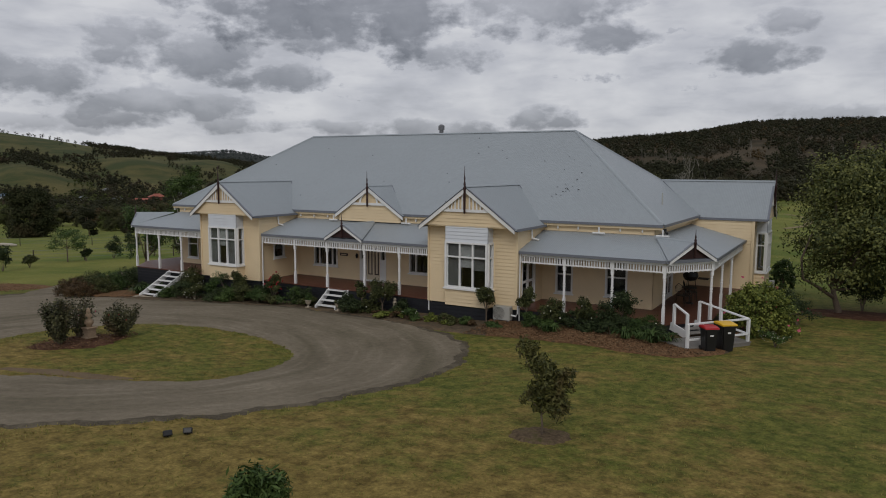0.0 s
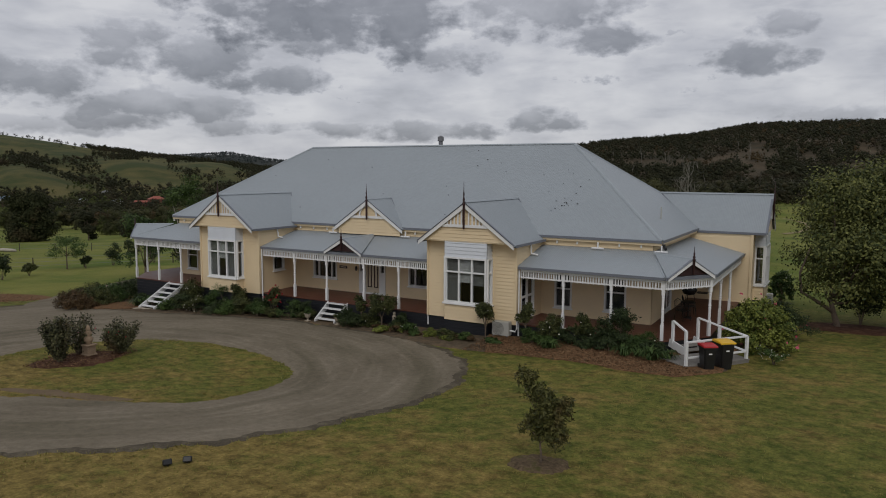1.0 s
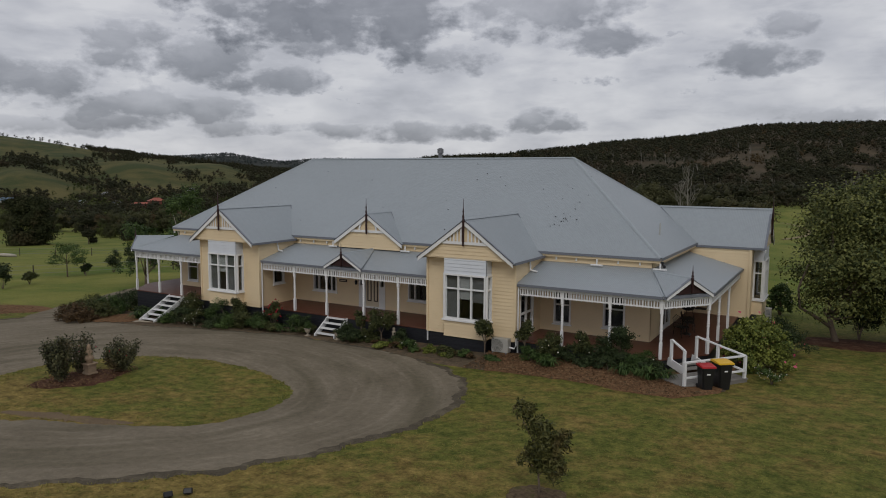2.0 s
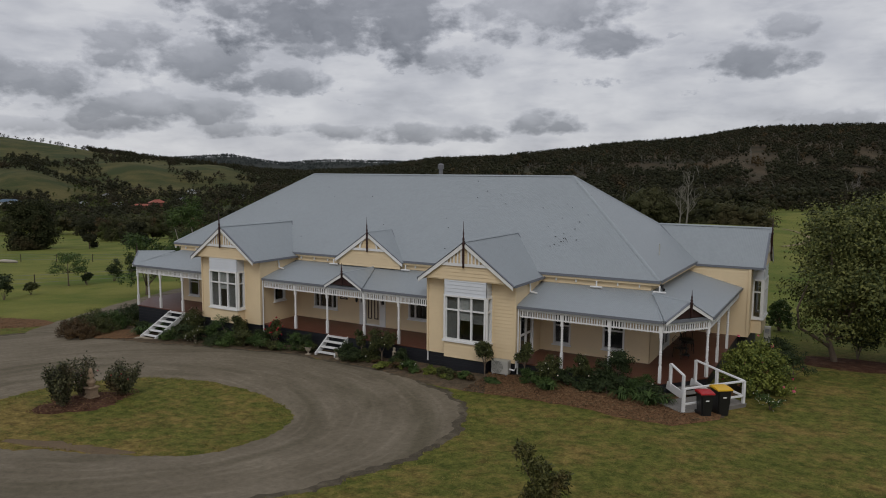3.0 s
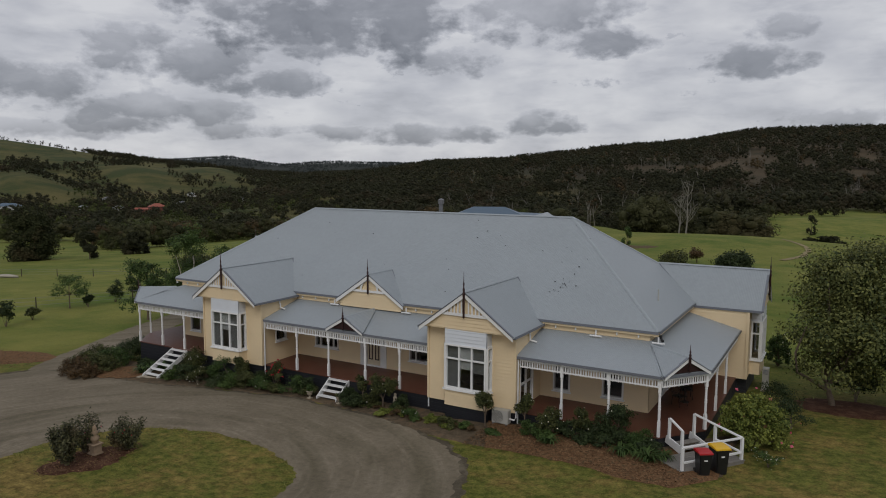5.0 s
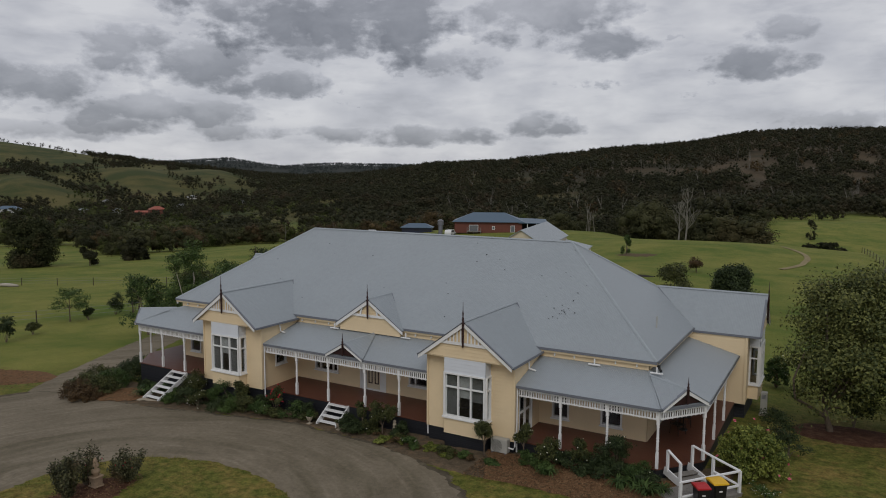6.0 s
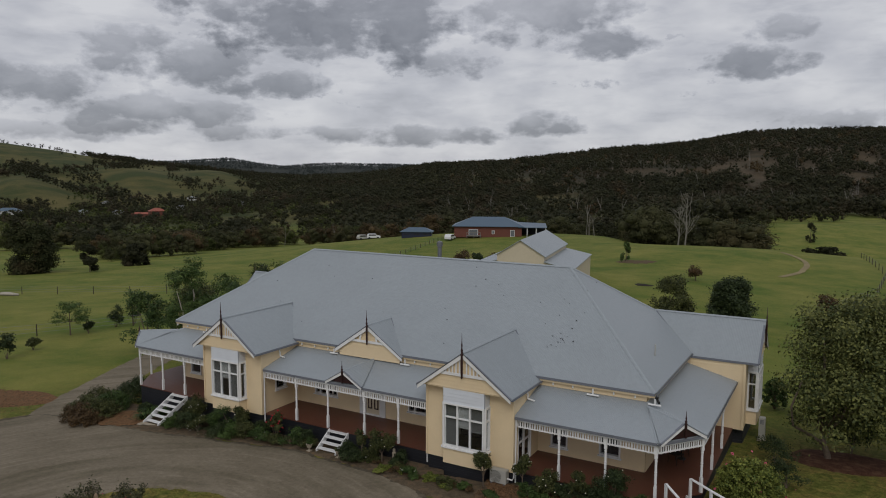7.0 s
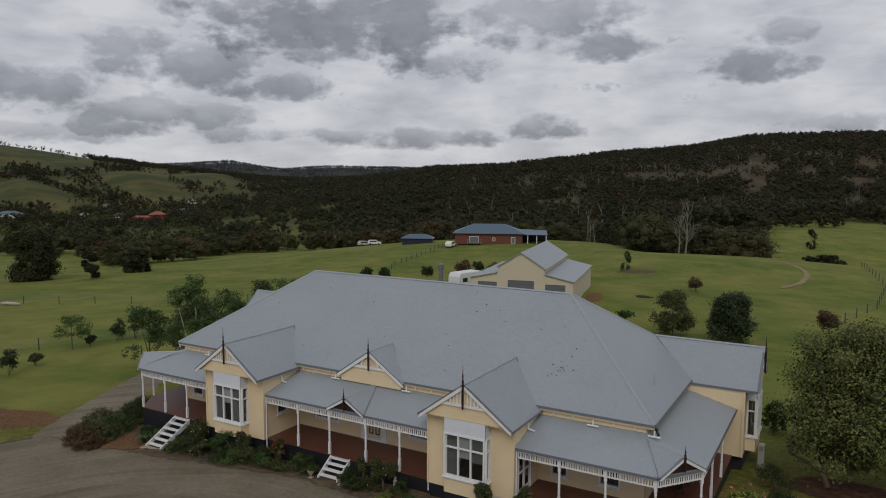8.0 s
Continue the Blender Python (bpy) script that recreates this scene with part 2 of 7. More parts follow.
LEAF_BRONZE = leafy("bronze_green_leaves", (0.028, 0.033, 0.016), (0.125, 0.12, 0.055), third=(0.15, 0.07, 0.045))
LEAF_DARK = leafy("dark_green_leaves", (0.014, 0.024, 0.009), (0.062, 0.085, 0.03))
LEAF_MID = leafy("mid_green_leaves", (0.022, 0.045, 0.012), (0.085, 0.13, 0.035))
LEAF_OLIVE = leafy("olive_leaves", (0.022, 0.030, 0.010), (0.12, 0.128, 0.042))
LEAF_CROWN = leafy("garden_tree_leaves", (0.03, 0.044, 0.012), (0.185, 0.19, 0.055), scale=0.7)
LEAF_GLOSS = leafy("glossy_sapling_leaves", (0.026, 0.034, 0.01), (0.14, 0.135, 0.045), 0.55, scale=2.5, third=(0.14, 0.09, 0.04), gloss=0.15)
LEAF_LIME = leafy("yellow_green_leaves", (0.05, 0.075, 0.014), (0.26, 0.28, 0.06))
LEAF_RUST = leafy("rusty_brown_leaves", (0.042, 0.028, 0.014), (0.135, 0.082, 0.036))
LEAF_FRESH = leafy("fresh_green_leaves", (0.025, 0.05, 0.012), (0.10, 0.15, 0.04))
LEAF_FAR = leafy("far_eucalypt_leaves", (0.021, 0.024, 0.014), (0.055, 0.055, 0.03), scale=0.06, third=(0.066, 0.05, 0.032), gloss=0.03, own=0.5)
LEAF_GUM = leafy("gum_tree_leaves", (0.028, 0.033, 0.016), (0.088, 0.086, 0.042), scale=0.12, third=(0.095, 0.072, 0.036), gloss=0.03, own=0.6)
LEAF_FARDULL = leafy("dull_far_leaves", (0.02, 0.026, 0.012), (0.06, 0.064, 0.03), scale=0.5, third=(0.075, 0.055, 0.03), gloss=0.03)
LEAF_FARBROWN = leafy("far_brown_leaves", (0.045, 0.034, 0.019), (0.115, 0.082, 0.042), scale=0.08, gloss=0.03, own=0.5)
LEAF_GRASS = leafy("grass_blades", (0.13, 0.14, 0.032), (0.3, 0.26, 0.09), 0.9, 0.6, gloss=0.05)
LEAF_CHIP = leafy("bark_chips", (0.07, 0.042, 0.024), (0.27, 0.165, 0.09), 0.9, 0.8, gloss=0.05)
GREYBARK = mat("dead_grey_wood", (0.19, 0.175, 0.15), 0.85, 0.25, 5, 30, 0.4)
BLOOM_WHITE = mat("white_blossom", (0.75, 0.72, 0.62), 0.6, 0.1)
BLOOM_PINK = mat("pink_blossom", (0.62, 0.13, 0.19), 0.6, 0.15)
BLOOM_RED = mat("red_blossom", (0.42, 0.012, 0.03), 0.6, 0.15)


def glass():
    m, n, l = nodes_of("window_glass")
    p = n["Principled BSDF"]
    p.inputs["Base Color"].default_value = (0.55, 0.58, 0.6, 1)
    p.inputs["Transmission Weight"].default_value = 1.0
    p.inputs["Roughness"].default_value = 0.02
    p.inputs["IOR"].default_value = 1.5
    return m


GLASS = glass()


def lawn():
    """Mown grass with worn yellow patches; greener paddocks beyond the garden; litter and scrub under the woods."""
    m, n, l = nodes_of("grass")
    p = n["Principled BSDF"]
    g = n.new("ShaderNodeTexCoord")
    v = g.outputs["Object"]
    wide, mid, fine, blade = link_noise(n, l, v, 0.07, 5), link_noise(n, l, v, 0.5, 8, 0.68), link_noise(n, l, v, 3.0, 5, 0.65), link_noise(n, l, v, 13.0, 5, 0.75)
    green = mixcol(n, l, mrange(n, l, fine, 0.35, 0.65, 0, 1), (0.062, 0.078, 0.013), (0.165, 0.162, 0.035))
    worn = mixcol(n, l, mrange(n, l, fine, 0.35, 0.65, 0, 1), (0.125, 0.086, 0.024), (0.285, 0.206, 0.064))
    s0 = n.new("ShaderNodeSeparateXYZ")
    l.new(v, s0.inputs[0])
    # the lawn dries out in front of the drive
    dry = n.new("ShaderNodeMath")
    blot = n.new("ShaderNodeMix")
    blot.inputs[0].default_value = 0.45
    l.new(mid, blot.inputs[2])
    l.new(link_noise(n, l, v, 1.7, 8, 0.75), blot.inputs[3])
    l.new(blot.outputs[0], dry.inputs[0])
    l.new(mrange(n, l, s0.outputs[1], -11, -16, 0.0, 0.12), dry.inputs[1])
    near = mixcol(n, l, mrange(n, l, dry.outputs[0], 0.47, 0.6, 0, 0.9), green, worn)
    patchy = n.new("ShaderNodeMath")
    l.new(mrange(n, l, wide, 0.35, 0.65, 0, 0.65), patchy.inputs[0])
    l.new(mrange(n, l, link_noise(n, l, v, 0.22, 8, 0.7), 0.35, 0.65, -0.15, 0.5), patchy.inputs[1])
    field = mixcol(n, l, patchy.outputs[0], (0.08, 0.122, 0.017), (0.2, 0.196, 0.046))
    s = n.new("ShaderNodeSeparateXYZ")
    l.new(v, s.inputs[0])
    # the garden ends behind the house and along its side fence
    back = mrange(n, l, s.outputs[1], 8, 26, 0, 1)
    side = mrange(n, l, s.outputs[0], -34, -26, 1, 0)
    out = n.new("ShaderNodeMath")
    out.operation = "MAXIMUM"
    l.new(back, out.inputs[0])
    l.new(side, out.inputs[1])
    col = mixcol(n, l, out.outputs[0], near, field)
    ln = n.new("ShaderNodeVectorMath")
    ln.operation = "LENGTH"
    l.new(v, ln.inputs[0])
    far = link_noise(n, l, v, 0.012, 6, 0.65)
    hill = mixcol(n, l, mrange(n, l, far, 0.4, 0.62, 0, 1), (0.044, 0.056, 0.017), (0.115, 0.1, 0.036))
    scrub = mixcol(n, l, mrange(n, l, far, 0.42, 0.6, 0, 1), (0.04, 0.036, 0.022), (0.09, 0.068, 0.042))
    # right of the valley the slopes are wooded
    rt = n.new("ShaderNodeVectorMath")
    rt.operation = "DOT_PRODUCT"
    l.new(v, rt.inputs[0])
    rt.inputs[1].default_value = (0.75, 0.66, 0)
    wooded = mrange(n, l, rt.outputs["Value"], 180, 300, 0, 1)
    slopes = mixcol(n, l, wooded, hill, scrub)
    # the farthest hills are all wooded
    slopes = mixcol(n, l, mrange(n, l, ln.outputs["Value"], 1900, 2200, 0, 1), slopes, (0.04, 0.045, 0.04))
    col = mixcol(n, l, mrange(n, l, ln.outputs["Value"], 430, 520, 0, 1), col, slopes)
    tone_ = n.new("ShaderNodeVectorMath")
    tone_.operation = "SCALE"
    l.new(col, tone_.inputs[0])
    l.new(mrange(n, l, blade, 0.3, 0.7, 0.55, 1.45), tone_.inputs["Scale"])
    l.new(tone_.outputs[0], p.inputs["Base Color"])
    p.inputs["Roughness"].default_value = 0.95
    p.inputs["Specular IOR Level"].default_value = 0.15
    b = n.new("ShaderNodeBump")
    b.inputs["Strength"].default_value, b.inputs["Distance"].default_value = 0.7, 0.04
    l.new(blade, b.inputs["Height"])
    l.new(b.outputs[0], p.inputs["Normal"])
    return m


GRASS = lawn()


def gravel():
    """Fine grey-brown gravel, packed and swept into faint rings by wheels turning round the island."""
    m, n, l = nodes_of("grey_gravel")
    p = n["Principled BSDF"]
    t = n.new("ShaderNodeTexCoord")
    v = t.outputs["Object"]
    s = n.new("ShaderNodeSeparateXYZ")
    off = n.new("ShaderNodeVectorMath")
    off.operation = "SUBTRACT"
    l.new(v, off.inputs[0])
    off.inputs[1].default_value = (-8.0, -10.7, 0)
    wob = n.new("ShaderNodeVectorMath")
    wob.operation = "LENGTH"
    flat_ = n.new("ShaderNodeVectorMath")
    flat_.operation = "MULTIPLY"
    flat_.inputs[1].default_value = (1, 1.12, 0)
    l.new(off.outputs[0], flat_.inputs[0])
    l.new(flat_.outputs[0], wob.inputs[0])
    l.new(off.outputs[0], s.inputs[0])
    ang = n.new("ShaderNodeMath")
    ang.operation = "ARCTAN2"
    l.new(s.outputs[1], ang.inputs[0])
    l.new(s.outputs[0], ang.inputs[1])
    polar = n.new("ShaderNodeCombineXYZ")
    l.new(wob.outputs["Value"], polar.inputs[0])
    sw = n.new("ShaderNodeMath")
    sw.operation = "MULTIPLY"
    l.new(ang.outputs[0], sw.inputs[0])
    sw.inputs[1].default_value = 1.1
    l.new(sw.outputs[0], polar.inputs[1])
    rings, bands = link_noise(n, l, polar.outputs[0], 2.6, 3, 0.6), link_noise(n, l, polar.outputs[0], 0.75, 2, 0.5)
    wide, fine, grit = link_noise(n, l, v, 0.28, 5, 0.6), link_noise(n, l, v, 5.0, 6, 0.7), link_noise(n, l, v, 38.0, 3, 0.7)
    col = mixcol(n, l, mrange(n, l, wide, 0.35, 0.65, 0, 1), (0.16, 0.133, 0.092), (0.218, 0.183, 0.132))
    col = mixcol(n, l, mrange(n, l, rings, 0.5, 0.7, 0, 0.55), col, (0.27, 0.23, 0.168))
    col = mixcol(n, l, mrange(n, l, bands, 0.5, 0.68, 0, 0.65), col, (0.105, 0.09, 0.055))
    add = n.new("ShaderNodeMath")
    l.new(fine, add.inputs[0])
    l.new(grit, add.inputs[1])
    sc = n.new("ShaderNodeVectorMath")
    sc.operation = "SCALE"
    l.new(col, sc.inputs[0])
    l.new(mrange(n, l, add.outputs[0], 0.65, 1.35, 0.66, 1.34), sc.inputs["Scale"])
    l.new(sc.outputs[0], p.inputs["Base Color"])
    p.inputs["Roughness"].default_value = 0.95
    p.inputs["Specular IOR Level"].default_value = 0.2
    b = n.new("ShaderNodeBump")
    b.inputs["Strength"].default_value, b.inputs["Distance"].default_value = 0.6, 0.03
    l.new(add.outputs[0], b.inputs["Height"])
    l.new(b.outputs[0], p.inputs["Normal"])
    return m


GRAVEL = gravel()
# distance haze is painted into these far leaves as a blue-grey tint
LEAF_HAZE = leafy("far_haze_tinted_leaves", (0.034, 0.042, 0.04), (0.085, 0.098, 0.096), scale=0.02, gloss=0.03, own=0.5)
LEAF_FARGREEN = leafy("far_green_leaves", (0.034, 0.045, 0.015), (0.105, 0.118, 0.042), scale=0.08, gloss=0.03, own=0.6)


# ---- mesh helpers ----
def part(name, bm, material, parent=None, label="", shade=False, normals=False):
    """Links a bmesh as one mesh object, under a thing or a part."""
    if normals:
        bmesh.ops.recalc_face_normals(bm, faces=bm.faces)
    me = bpy.data.meshes.new(name)
    bm.to_mesh(me)
    bm.free()
    for m in material if isinstance(material, (list, tuple)) else (material,):
        me.materials.append(m)
    if shade:
        me.shade_smooth()
    ob = new(name, me)
    if parent:
        ob.parent = parent
    if label:
        tagged(ob, label)
    return ob


def share(name, mesh, m, parent=None):
    """One more object on a mesh that exists."""
    ob = new(name, mesh)
    ob.matrix_basis = m
    if parent:
        ob.parent = parent
    return ob


def empty(name, x=0, y=0, z=0, turn=0):
    ob = new(name)
    ob.matrix_basis = pose(x, y, z, 0, 0, turn)
    return ob


def box(bm, x0, x1, y0, y1, z0, z1, m=None):
    vs = [bm.verts.new((x, y, z)) for z in (z0, z1) for x, y in ((x0, y0), (x1, y0), (x1, y1), (x0, y1))]
    if m is not None:
        for v in vs:
            v.co = m @ v.co
    for f in ((3, 2, 1, 0), (4, 5, 6, 7), (0, 1, 5, 4), (1, 2, 6, 5), (2, 3, 7, 6), (3, 0, 4, 7)):
        bm.faces.new([vs[k] for k in f])
    return vs


def bar(bm, a, b, wide, deep, up=(0, 0, 1)):
    """A straight bar of rectangular section from a to b."""
    a, b = Vector(a), Vector(b)
    d = (b - a).normalized()
    s = d.cross(Vector(up))
    s = s.normalized() if s.length > 1e-4 else Vector((1, 0, 0))
    t = s.cross(d).normalized()
    vs = [bm.verts.new(p + s * (wide / 2) * i + t * (deep / 2) * j) for p in (a, b) for i, j in ((-1, -1), (1, -1), (1, 1), (-1, 1))]
    for f in ((3, 2, 1, 0), (4, 5, 6, 7), (0, 1, 5, 4), (1, 2, 6, 5), (2, 3, 7, 6), (3, 0, 4, 7)):
        bm.faces.new([vs[k] for k in f])


def tube(bm, pts, radii, n=8, cap=True):
    """A bent round rod; radii one for each point."""
    rings = []
    for k, p in enumerate(pts):
        p = Vector(p)
        d = (Vector(pts[min(k + 1, len(pts) - 1)]) - Vector(pts[max(k - 1, 0)])).normalized()
        s = d.cross(Vector((0.31, 0.2, 0.93) if abs(d.z) < 0.9 else (1, 0, 0))).normalized()
        t = d.cross(s)
        rings.append([bm.verts.new(p + radii[k] * (math.cos(2 * math.pi * j / n) * s + math.sin(2 * math.pi * j / n) * t)) for j in range(n)])
    for a, b in zip(rings, rings[1:]):
        for j in range(n):
            bm.faces.new((a[j], a[(j + 1) % n], b[(j + 1) % n], b[j]))
    if cap:
        bm.faces.new(rings[0][::-1])
        bm.faces.new(rings[-1])


def lathe(bm, profile, n=12, x=0, y=0):
    """A turned form from rows of radius and height."""
    tube(bm, [(x, y, z) for _, z in profile], [r for r, _ in profile], n)


def slab(bm, pts, t):
    """A plate of thickness t under a flat polygon."""
    top = [bm.verts.new(p) for p in pts]
    low = [bm.verts.new((p[0], p[1], p[2] - t)) for p in pts]
    bm.faces.new(top)
    bm.faces.new(low[::-1])
    for k in range(len(pts)):
        j = (k + 1) % len(pts)
        bm.faces.new((top[k], low[k], low[j], top[j]))


# ---- ground ----
EYE_X, EYE_Y = 13.9, -26.0
AHEAD = Vector((-0.4985, 0.8669))
RIGHT = Vector((0.8669, 0.4985))


def ease(a, b, v):
    v = min(1.0, max(0.0, (v - a) / (b - a)))
    return v * v * (3 - 2 * v)


# heights of the skyline above the valley, by bearing (tangent, height)
CREST_R = ((-0.25, -9), (-0.18, 3), (-0.115, 7), (-0.067, 13), (-0.009, 25), (0.089, 32), (0.213, 50), (0.346, 67), (0.435, 84), (0.53, 90), (0.63, 93), (1.2, 80))
CREST_L = ((-1.2, 96), (-0.63, 83), (-0.58, 72), (-0.535, 61), (-0.49, 48), (-0.43, 37), (-0.37, 28), (-0.32, 20), (-0.26, 8), (-0.19, 0), (-0.05, -20))
CREST_F = ((-0.5, 50), (-0.36, 72), (-0.3, 84), (-0.26, 60), (-0.225, 44), (-0.18, 58), (-0.147, 60), (-0.07, 56), (0.1, 50))


def bearing(x, y):
    dx, dy = x - EYE_X, y - EYE_Y
    d = dx * AHEAD.x + dy * AHEAD.y
    return d, (dx * RIGHT.x + dy * RIGHT.y) / max(d, 1e-3)


def along(d, s):
    """The place at a depth and a side tangent, as seen from the garden's front."""
    return EYE_X + d * (AHEAD.x + s * RIGHT.x), EYE_Y + d * (AHEAD.y + s * RIGHT.y)


def ground(x, y):
    z = -0.42 + min(x, 0.0) * 0.045 + max(x, 0.0) * 0.012 - 0.05 * max(-45.0, y)
    z -= 0.6 * math.exp(-((x + 2) / 7) ** 2 - ((y + 8) / 8) ** 2)
    z += 7.5 * math.exp(-((x + 85) / 75) ** 2 - ((y - 175) / 60) ** 2) + 2 * math.exp(-(x / 50) ** 2 - ((y - 140) / 45) ** 2)
    z += 2.2 * math.exp(-((x + 28) / 28) ** 2 - ((y - 72) / 24) ** 2)
    z -= 0.15 * math.exp(-((x - 9.8) / 3) ** 2 - ((y + 0.6) / 2.6) ** 2)
    z += 1.9 * math.exp(-((x + 18) / 30) ** 2 - ((y - 118) / 30) ** 2)
    if z < -14:
        z = -14 - 14 * (1 - math.exp((z + 14) / 14))
    d, s = bearing(x, y)
    if d > 150:
        up = lambda crest: float(np.interp(s, [c[0] for c in crest], [c[1] for c in crest]))
        zr = z + (up(CREST_R) - z) * ease(330, 1350, d) * (1 if s > -0.25 else 0)
        zl = z + (up(CREST_L) - z) * ease(650, 1600, d)
        zf = z + (up(CREST_F) - z) * ease(2200, 3500, d)
        knoll = 24 * math.exp(-((s + 0.60) / 0.075) ** 2 - ((d - 850) / 130) ** 2) + 20 * math.exp(-((s + 0.43) / 0.06) ** 2 - ((d - 1050) / 150) ** 2) + 16 * math.exp(-((s + 0.32) / 0.05) ** 2 - ((d - 1200) / 160) ** 2)
        z = max(z, zr, zl, zf) + knoll
        z += 4 * ease(300, 900, d) * noise.noise(Vector((x / 160, y / 160, 3.1)))
        # past its crest the back paddock drops to a gully, and another paddock rises behind
        z += ease(0.22, 0.36, s) * (8 * ease(235, 320, d) * (1 - ease(420, 560, d)) - 5.5 * math.exp(-((d - 208) / 26) ** 2))
    elif abs(x) < 80 and y < 90:
        z += 0.035 * noise.noise(Vector((x / 2.5, y / 2.5, 0.4)))
    return z


def ground_sheet():
    radii = [0.0]
    while radii[-1] < 4600:
        radii.append(radii[-1] + max(0.5, radii[-1] * 0.026))
    n, cx, cy = 320, -4.0, -8.0
    bm = bmesh.new()
    rings = [[bm.verts.new((cx, cy, ground(cx, cy)))]]
    for r in radii[1:]:
        ring = []
        for k in range(n):
            x, y = cx + r * math.cos(2 * math.pi * k / n), cy + r * math.sin(2 * math.pi * k / n)
            ring.append(bm.verts.new((x, y, ground(x, y))))
        rings.append(ring)
    for k in range(n):
        bm.faces.new((rings[0][0], rings[1][k], rings[1][(k + 1) % n]))
    for a, b in zip(rings[1:], rings[2:]):
        for k in range(n):
            j = (k + 1) % n
            bm.faces.new((a[k], b[k], b[j], a[j]))
    tagged(part("ground", bm, GRASS, shade=True), "green lawn, paddocks and distant grassy hills", "ground", kind="structure")


ground_sheet()

# ---- house: its plan in metres, the deck at height 0 ----
EAVE_Z, RIDGE_Z = 3.55, 7.78
X0, X1, Y0, Y1 = -22.0, 7.38, 3.24, 15.5
RUN = (Y1 - Y0) / 2
RIDGE_X = (-16.0, 1.4)
MID = -7.21
WALL_Y = 3.42
VER_Z, VER_TOP = 2.42, 3.1
C1, C2 = (8.1, 0.66), (9.6, 2.58)
house = tagged(empty("homestead"), "cream weatherboard homestead with grey steel hipped roof and white verandahs", "house")


class Face:
    """A wall's own frame: u along it, w out of it, z up."""

    def __init__(self, p0, p1):
        self.p0, self.p1 = Vector(p0), Vector(p1)
        self.d = (self.p1 - self.p0).normalized()
        self.n = Vector((self.d.y, -self.d.x))
        self.long = (self.p1 - self.p0).length
        self.m = Matrix(((self.d.x, self.n.x, 0, self.p0.x), (self.d.y, self.n.y, 0, self.p0.y), (0, 0, 1, 0), (0, 0, 0, 1)))

    def at(self, u, w, z):
        return self.m @ Vector((u, w, z))


def gaps(lo, hi, cuts):
    """What is left of an interval when others are cut from it."""
    out = [(lo, hi)]
    for a, b in cuts:
        out = [q for p in out for q in ((p[0], min(p[1], a)), (max(p[0], b), p[1])) if q[1] - q[0] > 1e-3]
    return out


def boards(bm, f, u_of, z0, z1, openings=(), step=0.15, lap=0.028, w=0.0):
    """Lapped boards; u_of(z) gives the span at a height."""
    z = z0
    while z < z1 - 1e-3:
        top = min(z + step, z1)
        cuts = [(a, b) for a, b, c, d in openings if c < (z + top) / 2 < d]
        lo, hi = u_of((z + top) / 2)
        for a, b in gaps(lo, hi, cuts):
            v = [bm.verts.new(f.at(*p)) for p in ((a, w + lap, z - 0.012), (b, w + lap, z - 0.012), (b, w + 0.004, top), (a, w + 0.004, top), (a, w, z + 0.004), (b, w, z + 0.004))]
            bm.faces.new((v[0], v[1], v[2], v[3]))
            bm.faces.new((v[4], v[5], v[1], v[0]))
        z = top


def wall(f, z0, z1, openings=(), material=None, name="wall", label="", thick=0.12, w=0.0):
    """A wall with thickness, its openings cut through, lapped boards outside."""
    bm = bmesh.new()
    cuts = sorted({z0, z1, *(v for o in openings for v in o[2:] if z0 < v < z1)})
    for a, b in zip(cuts, cuts[1:]):
        for lo, hi in gaps(0, f.long, [(o[0], o[1]) for o in openings if o[2] < (a + b) / 2 < o[3]]):
            box(bm, lo, hi, w - thick, w, a, b, f.m)
    ob = part(name, bm, material or CREAM, house, label, normals=True)
    bm = bmesh.new()
    boards(bm, f, lambda z: (0, f.long), z0, z1, openings, w=w + 0.002)
    tagged(part("cladding", bm, material or CREAM, ob, "lapped painted weatherboards", normals=True), kind="stuff")
    return ob


def ring_frame(bm, f, u0, u1, z0, z1, e, w0, w1):
    """A rectangular frame as one closed ring."""
    loops = []
    for w, k in ((w0, 0), (w0, e), (w1, e), (w1, 0)):
        loops.append([bm.verts.new(f.at(u, w, z)) for u, z in ((u0 + k, z0 + k), (u1 - k, z0 + k), (u1 - k, z1 - k), (u0 + k, z1 - k))])
    for a, b in zip(loops, loops[1:] + loops[:1]):
        for j in range(4):
            i = (j + 1) % 4
            bm.faces.new((a[j], a[i], b[i], b[j]))


